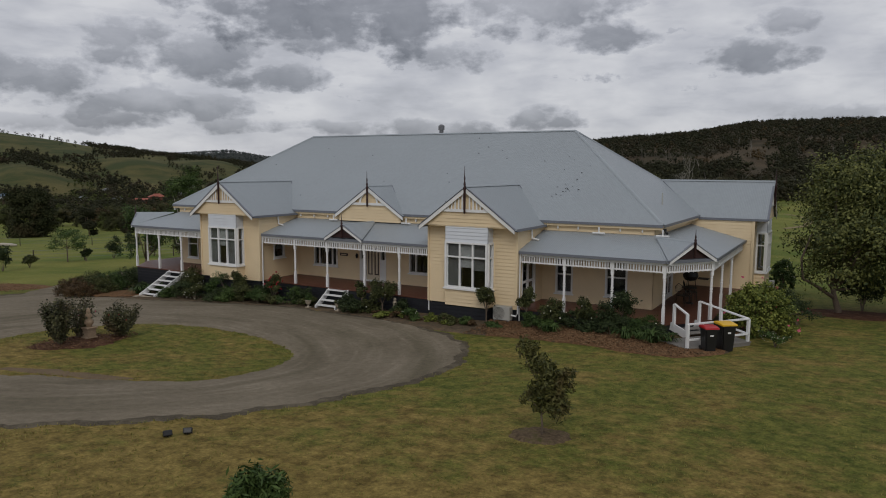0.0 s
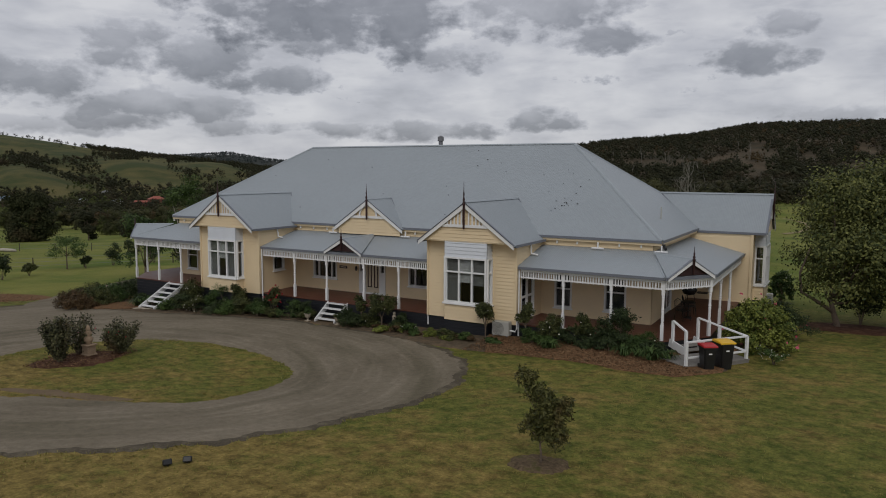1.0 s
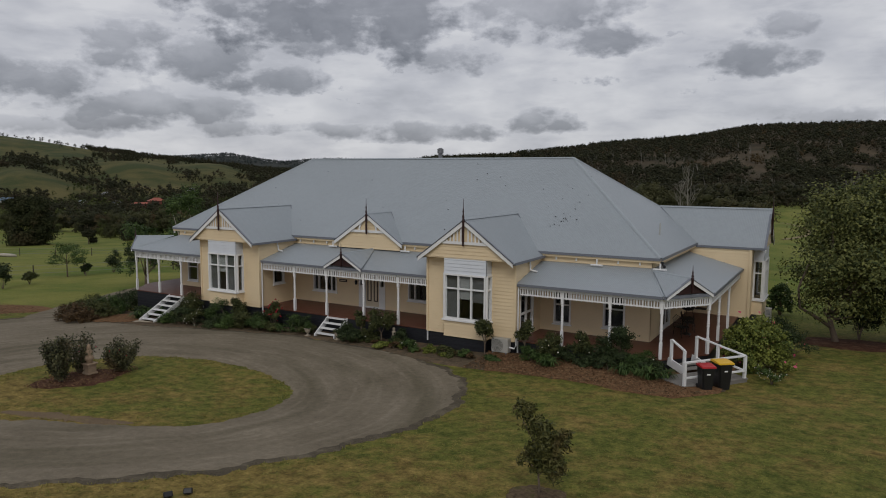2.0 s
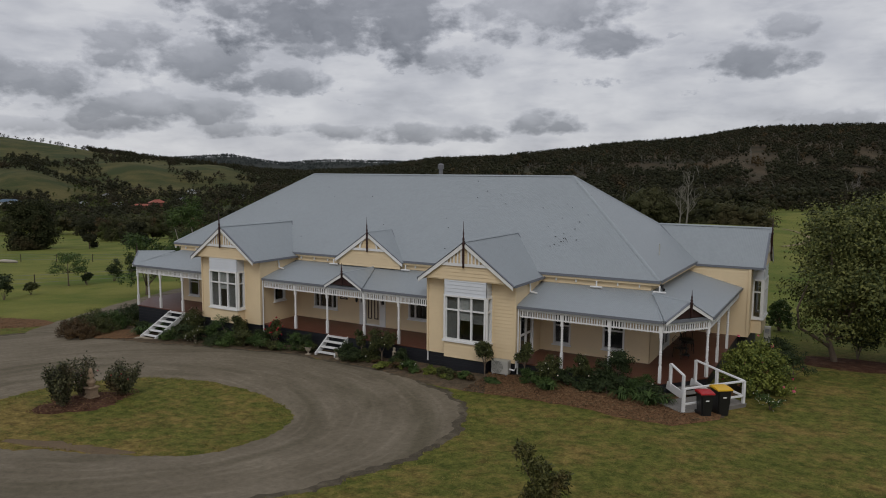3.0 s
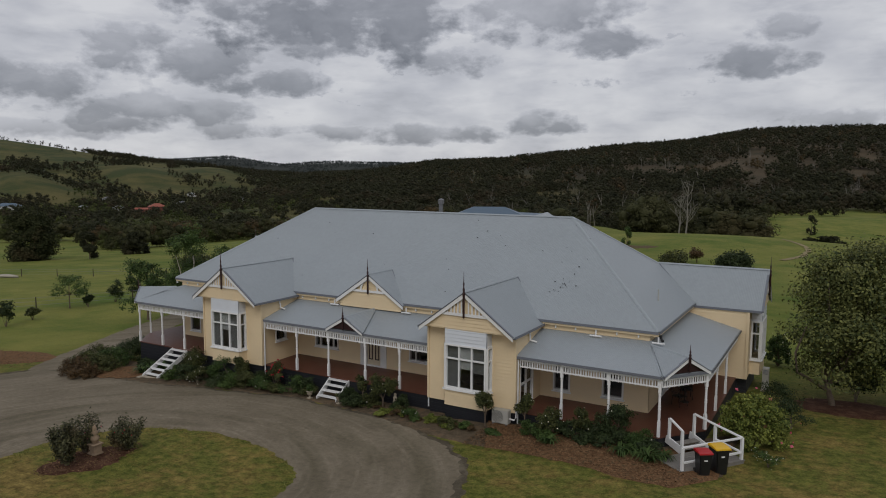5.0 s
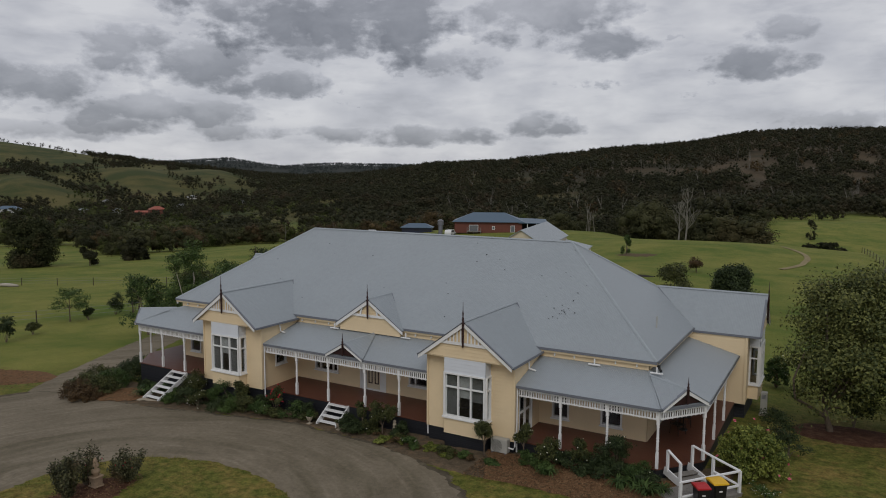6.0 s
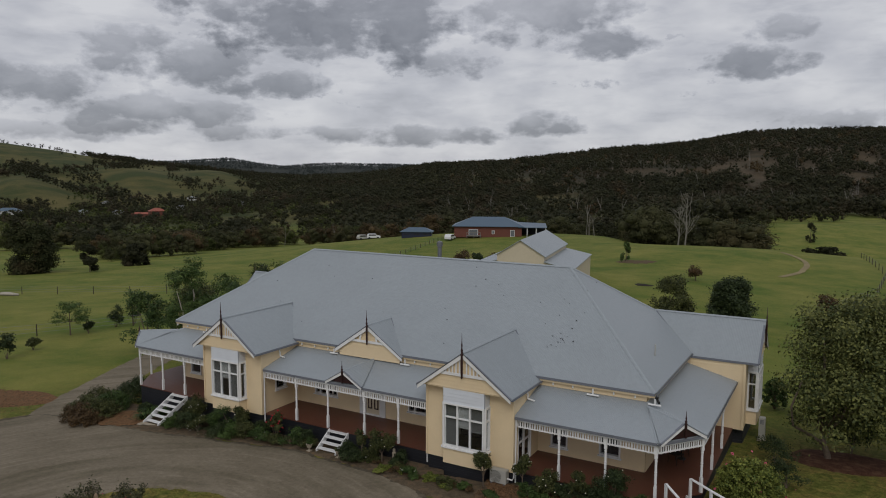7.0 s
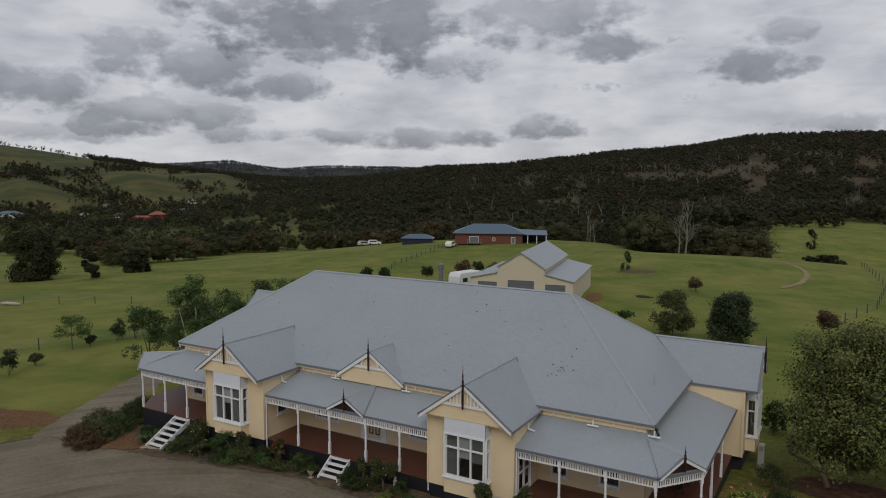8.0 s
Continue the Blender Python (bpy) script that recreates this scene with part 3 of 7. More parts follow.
def window(f, u0, u1, z0, z1, cols=(1.0,), rows=(1.0,), w=0.0, blind=None, name="window", label="", sill=True):
    """A framed window in a face: columns and rows by their shares, each pane a part of its own."""
    e = 0.075
    bm = bmesh.new()
    ring_frame(bm, f, u0, u1, z0, z1, e, w - 0.1, w + 0.06)
    ob = part(name, bm, WHITE, house, label, normals=True)
    us, zs = [u0 + e], [z0 + e]
    for c in cols:
        us.append(us[-1] + c / sum(cols) * (u1 - u0 - 2 * e))
    for r in rows:
        zs.append(zs[-1] + r / sum(rows) * (z1 - z0 - 2 * e))
    for u in us[1:-1]:
        bm = bmesh.new()
        box(bm, u - 0.035, u + 0.035, w - 0.08, w + 0.03, z0 + e, z1 - e, f.m)
        part("mullion", bm, WHITE, ob, normals=True)
    for z in zs[1:-1]:
        bm = bmesh.new()
        box(bm, us[0], us[-1], w - 0.075, w + 0.025, z - 0.03, z + 0.03, f.m)
        part("transom", bm, WHITE, ob, normals=True)
    for a, b in zip(us, us[1:]):
        for c, d in zip(zs, zs[1:]):
            bm = bmesh.new()
            box(bm, a + 0.02, b - 0.02, w - 0.046, w - 0.04, c + 0.02, d - 0.02, f.m)
            pane = part("pane", bm, GLASS, ob, normals=True)
            pane.visible_shadow = False
    if sill:
        bm = bmesh.new()
        box(bm, u0 - 0.05, u1 + 0.05, w + 0.0, w + 0.11, z0 - 0.06, z0 - 0.004, f.m)
        part("sill", bm, WHITE, ob, normals=True)
    for k, share_ in enumerate(blind or ()):
        if share_:
            bm = bmesh.new()
            a, b = us[k], us[k + 1]
            low, high = (z0 + 0.02, (z0 + z1) / 2) if share_ > 1 else (z1 - abs(share_) * (z1 - z0), z1 - 0.02)
            box(bm, a + 0.02, b - 0.02, w - 0.11, w - 0.1, low, high, f.m)
            part("blind", bm, CURTAIN if 0 < share_ < 1 else NET, ob, "pale roller blind" if 0 < share_ < 1 else "grey net curtain", normals=True)
    return ob


def line_cap(name, a, b, material=None, wide=0.16, deep=0.05):
    """A folded capping along a ridge, hip or valley."""
    bm = bmesh.new()
    a, b = Vector(a), Vector(b)
    d = (b - a).normalized()
    s = d.cross(Vector((0, 0, 1))).normalized()
    up = s.cross(d)
    v = [bm.verts.new(p + s * i * wide / 2 + up * j) for p in (a, b) for i, j in ((-1, -0.02), (-0.35, deep * 0.8), (0, deep), (0.35, deep * 0.8), (1, -0.02))]
    for k in range(4):
        bm.faces.new((v[k], v[k + 1], v[k + 6], v[k + 5]))
    bm.faces.new((v[0], v[5], v[9], v[4]))
    return part(name, bm, material or CAP, house, normals=True)


def gutter(a, b, z, name="gutter"):
    """A box gutter with a white fascia under it, outside the line from a to b."""
    f = Face(a, b)
    bm = bmesh.new()
    for w0, w1, z0, z1 in ((-0.06, 0.05, z - 0.09, z - 0.08), (-0.06, -0.054, z - 0.08, z + 0.0), (0.042, 0.05, z - 0.08, z + 0.02)):
        box(bm, 0, f.long, w0, w1, z0, z1, f.m)
    g = part(name, bm, GUTTER, house, normals=True)
    return g


def fascia(a, b, z0, z1, material=None, w=0.0):
    f = Face(a, b)
    bm = bmesh.new()
    box(bm, 0.002, f.long - 0.002, w - 0.03, w, z0, z1, f.m)
    return part("fascia", bm, material or WHITE, house, normals=True)


def finial(p, z0, z1, r=0.05):
    bm = bmesh.new()
    h = z1 - z0
    lathe(bm, [(0.02, 0), (r, 0.02 * h), (r * 0.85, 0.08 * h), (r, 0.1 * h), (r, 0.5 * h), (r * 1.5, 0.53 * h), (r * 0.7, 0.57 * h), (r * 1.1, 0.62 * h), (r * 0.5, 0.68 * h), (r * 0.75, 0.74 * h), (r * 0.35, 0.8 * h), (0.008, h)], 8)
    ob = part("finial", bm, MAROON, house, "dark maroon turned finial", shade=True)
    ob.matrix_basis = pose(p.x, p.y, z0)
    return ob


def gable(f, half, foot, apex, rail, low, style, fin=(3.95, 5.9), over=0.25):
    """A gable end on a face whose middle is its own: boards, barges, rail and infill, finial."""
    mid = f.long / 2
    slope = (apex - foot) / half
    span = lambda z: half * max(0.0, (apex - z) / (apex - foot)) if z > foot else half
    root = None
    if style != "void":
        bm = bmesh.new()
        v = [bm.verts.new(f.at(*p)) for p in ((mid - span(low) + 0.1, -0.006, low), (mid + span(low) - 0.1, -0.006, low), (mid + half - 0.1, -0.006, foot), (mid, -0.006, apex - 0.08), (mid - half + 0.1, -0.006, foot))]
        bm.faces.new(v)
        root = part("gable_end", bm, CREAM, house, normals=True)
        bm = bmesh.new()
        boards(bm, f, lambda z: (mid - span(z) + 0.1, mid + span(z) - 0.1) if span(z) > 0.12 else (mid, mid + 0.01), low, apex - 0.2)
        tagged(part("cladding", bm, CREAM, root, normals=True), kind="stuff")
    else:
        bm = bmesh.new()
        v = [bm.verts.new(f.at(*p)) for p in ((mid - half + 0.1, -0.03, foot), (mid + half - 0.1, -0.03, foot), (mid, -0.03, apex - 0.08))]
        bm.faces.new(v)
        ext = bmesh.ops.extrude_face_region(bm, geom=bm.faces[:])
        for e in ext["geom"]:
            if isinstance(e, bmesh.types.BMVert):
                e.co += Vector((*(-0.02 * f.n), 0))
        root = part("gable_end", bm, MAROON, house, "dark recessed gable infill", normals=True)
    for s in (-1, 1):
        bm = bmesh.new()
        a, b = f.at(mid, over * 0.5, apex - 0.07), f.at(mid + s * (half + 0.06), over * 0.5, foot - 0.07 - 0.06 * slope)
        wide = 0.17 if style != "void" else 0.12
        va = [(mid, apex + 0.0), (mid + s * (half + 0.1), foot - 0.1 * slope), (mid + s * (half + 0.1), foot - 0.1 * slope - wide), (mid, apex - wide * 1.25)]
        fr = [bm.verts.new(f.at(u, over * 0.5 + 0.03, z)) for u, z in va]
        bk = [bm.verts.new(f.at(u, over * 0.5 - 0.01, z)) for u, z in va]
        bm.faces.new(fr)
        bm.faces.new(bk[::-1])
        for k in range(4):
            j = (k + 1) % 4
            bm.faces.new((fr[k], bk[k], bk[j], fr[j]))
        part("barge_board", bm, WHITE, root, normals=True)
        bm = bmesh.new()
        va = [(mid - s * 0.01, apex + 0.045), (mid + s * (half + 0.12), foot - 0.12 * slope + 0.045), (mid + s * (half + 0.12), foot - 0.12 * slope), (mid - s * 0.01, apex)]
        fr = [bm.verts.new(f.at(u, over * 0.5 + 0.045, z)) for u, z in va]
        bk = [bm.verts.new(f.at(u, over * 0.5 - 0.06, z)) for u, z in va]
        bm.faces.new(fr)
        bm.faces.new(bk[::-1])
        for k in range(4):
            j = (k + 1) % 4
            bm.faces.new((fr[k], bk[k], bk[j], fr[j]))
        part("barge_capping", bm, GUTTER, root, normals=True)
    if style != "void":
        bm = bmesh.new()
        box(bm, mid - span(rail) + 0.12, mid + span(rail) - 0.12, 0.05, 0.1, rail - 0.06, rail + 0.06, f.m)
        part("gable_rail", bm, WHITE, root, normals=True)
    if style == "slats":
        u = 0.17
        while u < span(rail) - 0.25:
            for s in (-1, 1):
                bm = bmesh.new()
                top = apex - (u / half) * (apex - foot) - 0.17
                box(bm, mid + s * u - 0.032, mid + s * u + 0.032, 0.05, 0.08, rail + 0.06, top, f.m)
                part("slat", bm, WHITE, root, normals=True)
            u += 0.17
    if style == "arch":
        bm = bmesh.new()
        rings = []
        for k in range(13):
            a = math.pi * k / 12
            rings.append([bm.verts.new(f.at(mid - r * math.cos(a), w, rail + 0.06 + r * math.sin(a) * 1.02)) for r, w in ((0.48, 0.05), (0.57, 0.05), (0.57, 0.09), (0.48, 0.09))])
        for a, b in zip(rings, rings[1:]):
            for j in range(4):
                bm.faces.new((a[j], a[(j + 1) % 4], b[(j + 1) % 4], b[j]))
        part("arch", bm, WHITE, root, normals=True)
    p = f.at(mid, over * 0.5 + 0.07, 0)
    finial(p, *fin)
    return root


def main_roof():
    yr = (Y0 + Y1) / 2
    a, b, c, d = (X0, Y0, EAVE_Z), (X1, Y0, EAVE_Z), (X1, Y1, EAVE_Z), (X0, Y1, EAVE_Z)
    l, r = (RIDGE_X[0], yr, RIDGE_Z), (RIDGE_X[1], yr, RIDGE_Z)
    for pts, m in (((a, b, r, l), ROOFX), ((b, c, r), ROOFY), ((c, d, l, r), ROOFX), ((d, a, l), ROOFY)):
        bm = bmesh.new()
        slab(bm, pts, 0.03)
        part("roof", bm, m, house, "grey corrugated steel roof slope")
    line_cap("ridge_cap", l, r)
    for p, q in ((a, l), (b, r), (c, r), (d, l)):
        line_cap("hip_cap", p, q)
    for p, q in ((a, b), (b, c), (c, d), (d, a)):
        gutter(p[:2], q[:2], EAVE_Z - 0.01)
        fascia(p[:2], q[:2], EAVE_Z - 0.2, EAVE_Z - 0.03, CREAM, w=-0.01)
    # soffit
    bm = bmesh.new()
    box(bm, X0 + 0.04, X1 - 0.04, Y0 + 0.04, Y1 - 0.04, EAVE_Z - 0.21, EAVE_Z - 0.18)
    part("soffit", bm, CREAM, house)


def roof_at(y):
    return EAVE_Z + (y - Y0) / RUN * (RIDGE_Z - EAVE_Z)


def bay(f, name, run_back, blinds, foot_z=3.42, apex=5.02, half_gable=2.16, half=2.3):
    """A projecting room front: walls, box window, gable and its roof running back. f is the line of the box front, 4.2 long."""
    mid = f.long / 2
    depth, inner = 0.5, 2.9
    front = Face(f.at(0, -depth, 0).xy, f.at(f.long, -depth, 0).xy)
    wall(front, -0.02, 3.42, openings=((mid - 0.98, mid + 0.98, 0.0, 3.42),))
    for a, b, cut in ((f.at(f.long, -depth - 0.002, 0), f.at(f.long, -depth - inner, 0), ()), (f.at(0, -depth - inner, 0), f.at(0, -depth - 0.002, 0), ())):
        g = Face(a.xy, b.xy)
        if name == "R" and a.x > 1:
            cut = ((0.5, 1.95, 0.02, 2.1),)
        if name == "L" and a.x > 2 * MID and a.y < b.y:
            cut = ((1.0, 1.85, 1.05, 1.85),)
        wall(g, -0.02, 3.42, openings=cut)
    # corner boards
    for u in (0.0, f.long):
        bm = bmesh.new()
        s = 1 if u else -1
        box(bm, u - 0.045 + s * 0.025, u + 0.045 + s * 0.025, -depth - 0.07, -depth + 0.055, -0.02, 3.42, f.m)
        part("corner_board", bm, CREAM, house, normals=True)
    # box window
    b0, b1 = mid - 1.0, mid + 1.0
    boxf = Face(f.at(b0, 0, 0).xy, f.at(b1, 0, 0).xy)
    wall(boxf, 0.0, 0.66, name="wall")
    window(boxf, 0.0, 2.0, 0.74, 2.72, (1, 1, 1), (1.9, 0.85), blind=blinds, name="bay_window", label="white framed bay window with six panes")
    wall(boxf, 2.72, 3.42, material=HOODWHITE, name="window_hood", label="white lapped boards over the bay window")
    for a, b in ((f.at(b1, -0.004, 0), f.at(b1, -depth, 0)), (f.at(b0, -depth, 0), f.at(b0, -0.004, 0))):
        g = Face(a.xy, b.xy)
        wall(g, 0.0, 0.66)
        window(g, 0.03, 0.49, 0.74, 2.72, (1,), (1.9, 0.85), name="side_window")
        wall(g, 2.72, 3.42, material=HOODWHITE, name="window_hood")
    # gable with the soffit that it carries out over the wall
    gable(f, half_gable, foot_z, apex, 4.05, 3.42, "slats", (3.93, 5.92))
    bm = bmesh.new()
    box(bm, -0.06, f.long + 0.06, -depth - 0.02, 0.03, 3.37, 3.393, f.m)
    part("soffit", bm, CREAM, house, normals=True)
    slope = (apex - foot_z) / half_gable
    foot, top = apex + 0.02 - half * slope, apex + 0.04
    for s in (-1, 1):
        bm = bmesh.new()
        ys = -(run_back[0])
        yr = -(run_back[1])
        pts = [f.at(mid, 0.17, top), f.at(mid + s * half, 0.17, foot), f.at(mid + s * half, ys, foot), f.at(mid, yr, top)]
        slab(bm, [tuple(p) for p in pts], 0.03)
        part("roof", bm, run_back[2], house, "grey corrugated steel bay roof", normals=True)
        a, b = f.at(mid + s * half, 0.1, 0), f.at(mid + s * half, ys, 0)
        gutter(*((b.xy, a.xy) if s < 0 else (a.xy, b.xy)), foot + 0.02)
        line_cap("valley", f.at(mid + s * half, ys, foot + 0.045), f.at(mid, yr, top + 0.03), GUTTER, 0.09, 0.012)
    line_cap("ridge_cap", f.at(mid, 0.17, top), f.at(mid, yr, top))


main_roof()
back = Y0 + (5.04 - EAVE_Z) / (RIDGE_Z - EAVE_Z) * RUN
bay(Face((-2.1, 0.1), (2.1, 0.1)), "R", (Y0 - 0.1 + 0.05, back - 0.1 + 0.05, ROOFY), (-0.96, 0.55, -0.6))
bay(Face((2 * MID - 2.1, 0.1), (2 * MID + 2.1, 0.1)), "L", (Y0 - 0.1 + 0.05, back - 0.1 + 0.05, ROOFY), (-0.96, 0.5, -0.96))
# side wings, gabled to the east and west
SIDE_RUN = (5.22 - EAVE_Z) / (RIDGE_Z - EAVE_Z) * (X1 - RIDGE_X[1])
for wing in (Face((10.43, 11.04), (10.43, 15.24)), Face((2 * MID - 10.43, 15.24), (2 * MID - 10.43, 11.04))):
    bay(wing, "E" if wing.p0.x > 0 else "W", (10.43 - X1 + 0.05, 10.43 - X1 + SIDE_RUN, ROOFX), (0, 0, 0), 3.5, 5.2, 2.02, 2.14)

# main walls; openings as (from, to, low, high) along the wall
LX, RX = X0 + 0.38, X1 - 0.38
front_c = Face((2 * MID + 2.1, WALL_Y), (-2.1, WALL_Y))
o = front_c.p0.x
C_OPEN = ((-11.05 - o, -9.45 - o, 0.62, 2.05), (-8.0 - o, -6.35 - o, 0.0, 2.35), (-4.95 - o, -3.5 - o, 0.62, 2.05))
wall(front_c, -0.02, 3.4, C_OPEN)
window(Face((2 * MID + 2.1, 0.6), (2 * MID + 2.1, 3.4)), 1.0, 1.85, 1.05, 1.85, (1,), (1,), label="small white framed side window")
window(front_c, *C_OPEN[0], (0.5, 1.5, 0.5), (1,), label="white framed triple window")
window(front_c, *C_OPEN[2], (0.5, 1.6), (1,))
front_r = Face((2.1, WALL_Y), (RX, WALL_Y))
R_OPEN = ((2.75 - 2.1, 3.55 - 2.1, 0.35, 2.05), (5.0 - 2.1, 5.95 - 2.1, 0.4, 2.05))
wall(front_r, -0.02, 3.4, R_OPEN)
for op in R_OPEN:
    window(front_r, *op, (1,), (1, 1), label="white double-hung sash window", blind=(2,))
front_l = Face((LX, WALL_Y), (2 * MID - 2.1, WALL_Y))
L_OPEN = ((-20.95 - LX, -20.05 - LX, 0.35, 2.05),)
wall(front_l, -0.02, 3.4, L_OPEN)
window(front_l, *L_OPEN[0], (1,), (1, 1), label="white double-hung sash window")
side_r = Face((RX, WALL_Y), (RX, 11.5))
S_OPEN = ((2.2, 3.7, 0.02, 2.1),)
wall(side_r, -0.02, 3.4, S_OPEN)
wall(Face((RX, 11.54), (9.93, 11.54)), -0.02, 3.42)
wall(Face((2 * MID - 9.93, 11.54), (LX, 11.54)), -0.02, 3.42)
wall(Face((LX, 11.5), (LX, WALL_Y)), -0.02, 3.4)
wall(Face((9.93, 15.1), (2 * MID - 9.93, 15.1)), -0.02, 3.4)
bm = bmesh.new()
box(bm, LX, RX, 3.6, 15.0, -0.1, -0.02)
part("floor", bm, DARKIN, house)


def glass_door(f, u0, u1, z0, z1, leaves=2):
    """A pair of glazed doors with white stiles."""
    bm = bmesh.new()
    e = 0.07
    for a, b, c, d in ((u0, u0 + e, z0, z1), (u1 - e, u1, z0, z1), (u0 + e, u1 - e, z1 - e, z1)):
        box(bm, a, b, -0.1, 0.045, c, d, f.m)
    ob = part("french_door", bm, WHITE, house, "white double glazed french doors", normals=True)
    wid = (u1 - u0 - 2 * e) / leaves
    for k in range(leaves):
        a = u0 + e + k * wid
        bm = bmesh.new()
        for p, q, c, d in ((a + 0.004, a + 0.1, z0, z1 - e), (a + wid - 0.1, a + wid - 0.004, z0, z1 - e), (a + 0.1, a + wid - 0.1, z1 - e - 0.12, z1 - e), (a + 0.1, a + wid - 0.1, z0, z0 + 0.22), (a + 0.1, a + wid - 0.1, z0 + 0.95, z0 + 1.05)):
            box(bm, p, q, -0.05, -0.005, c, d, f.m)
        leaf = part("door_leaf", bm, WHITE, ob, normals=True)
        bm = bmesh.new()
        box(bm, a + 0.1, a + wid - 0.1, -0.03, -0.024, z0 + 0.22, z1 - e - 0.12, f.m)
        part("pane", bm, GLASS, ob, normals=True).visible_shadow = False


glass_door(Face((2.1, 0.6), (2.1, 3.4)), 0.5, 1.95, 0.02, 2.1)
glass_door(side_r, *S_OPEN[0])


def entrance():
    """The front door between sidelights, with a light over it."""
    f, u0, u1 = front_c, C_OPEN[1][0], C_OPEN[1][1]
    mid = (u0 + u1) / 2 + 0.02
    bm = bmesh.new()
    ring_frame(bm, f, u0, u1, 0.0, 2.35, 0.08, -0.1, 0.05)
    ob = part("entrance", bm, WHITE, house, "white entrance frame with sidelights", normals=True)
    for name, a, b, c, d in (("head_rail", u0 + 0.08, u1 - 0.08, 2.02, 2.1), ("mullion", mid - 0.52, mid - 0.43, 0.08, 2.02), ("mullion", mid + 0.43, mid + 0.52, 0.08, 2.02), ("side_panel", u0 + 0.08, mid - 0.52, 0.08, 1.15), ("side_panel", mid + 0.52, u1 - 0.08, 0.08, 1.15)):
        bm = bmesh.new()
        box(bm, a, b, -0.09, 0.045, c, d, f.m)
        part(name, bm, WHITE, ob, normals=True)
    bm = bmesh.new()
    box(bm, mid - 0.425, mid + 0.425, -0.06, -0.015, 0.01, 2.015, f.m)
    leaf = part("door", bm, DOORCREAM, ob, "cream front door with two dark-edged panels", normals=True)
    for s in (-1, 1):
        bm = bmesh.new()
        ring_frame(bm, f, mid + s * 0.2 - 0.125, mid + s * 0.2 + 0.125, 0.35, 1.75, 0.05, -0.015, 0.012)
        part("door_moulding", bm, DOORPANEL, leaf, "dark brown panel moulding", normals=True)
        a, b = (u0 + 0.09, mid - 0.52) if s < 0 else (mid + 0.52, u1 - 0.09)
        bm = bmesh.new()
        box(bm, a + 0.01, b - 0.01, -0.05, -0.044, 1.15, 2.02, f.m)
        part("pane", bm, GLASS, ob, normals=True).visible_shadow = False
    bm = bmesh.new()
    box(bm, u0 + 0.1, u1 - 0.1, -0.05, -0.044, 2.1, 2.26, f.m)
    part("pane", bm, GLASS, ob, normals=True).visible_shadow = False
    bm = bmesh.new()
    box(bm, -9.28 - o, -8.78 - o, 0.02, 0.045, 1.22, 1.36, f.m)
    plaque = part("name_plaque", bm, MAROON, house, "small dark timber name plaque", normals=True)
    bm = bmesh.new()
    box(bm, -9.2 - o, -8.86 - o, 0.045, 0.049, 1.27, 1.31, f.m)
    part("lettering_bar", bm, DOORCREAM, plaque, normals=True)
    bm = bmesh.new()
    lathe(bm, [(0.03, 0), (0.055, 0.05), (0.07, 0.18), (0.03, 0.24), (0.01, 0.27)], 8)
    lamp = part("wall_lantern", bm, BLACKMETAL, house, "small black wall lantern")
    lamp.matrix_basis = Matrix.Translation(f.at(-8.15 - o, 0.09, 1.15))


entrance()

# ---- verandahs ----
def mx(x):
    """A place on the western half of the front; its verandah is a hand narrower."""
    return 2 * MID - x + (0.1 if x > 5 else 0.0)


def mirrored(pts):
    return [(mx(p[0]), *p[1:]) for p in pts][::-1]


R_CORNER = (RX + 0.02, WALL_Y - 0.02)


def lining(pts):
    """Unseen white lining under a verandah roof, added to bounce light onto the walls."""
    bm = bmesh.new()
    slab(bm, [(x, y, z - 0.035) for x, y, z in pts], 0.012)
    part("verandah_lining", bm, WHITE, house, "unseen white ceiling lining added to bounce light")


right = [
    ([(2.12, C1[1], VER_Z), (*C1, VER_Z), (*R_CORNER, VER_TOP), (2.12, WALL_Y - 0.02, VER_TOP)], ROOFX),
    ([(*C1, VER_Z), (*C2, VER_Z), (*R_CORNER, VER_TOP)], ROOFX),
    ([(*C2, VER_Z), (C2[0], 11.5, VER_Z), (R_CORNER[0], 11.5, VER_TOP), (*R_CORNER, VER_TOP)], ROOFY),
]
for pts, m in right:
    for p in (pts, mirrored(pts)):
        bm = bmesh.new()
        slab(bm, p, 0.025)
        part("verandah_roof", bm, m, house, "grey corrugated steel verandah roof")
        lining(p)
for c in (C1, C2):
    line_cap("hip_cap", (*c, VER_Z), (*R_CORNER, VER_TOP), wide=0.12, deep=0.035)
    line_cap("hip_cap", (mx(c[0]), c[1], VER_Z), (mx(R_CORNER[0]), R_CORNER[1], VER_TOP), wide=0.12, deep=0.035)
bm = bmesh.new()
slab(bm, [(mx(-2.12), 0.7, VER_Z), (-2.12, 0.7, VER_Z), (-2.12, WALL_Y - 0.02, VER_TOP), (mx(-2.12), WALL_Y - 0.02, VER_TOP)], 0.025)
part("verandah_roof", bm, ROOFX, house, "grey corrugated steel verandah roof")
lining([(mx(-2.12), 0.7, VER_Z), (-2.12, 0.7, VER_Z), (-2.12, WALL_Y - 0.02, VER_TOP), (mx(-2.12), WALL_Y - 0.02, VER_TOP)])
edges = [((2.12, C1[1]), C1), (C1, C2), (C2, (C2[0], 11.5))]
edges += [((mx(b[0]), b[1]), (mx(a[0]), a[1])) for a, b in edges]
edges.append(((mx(-2.12), 0.7), (-2.12, 0.7)))
for a, b in edges:
    gutter(a, b, VER_Z - 0.005)


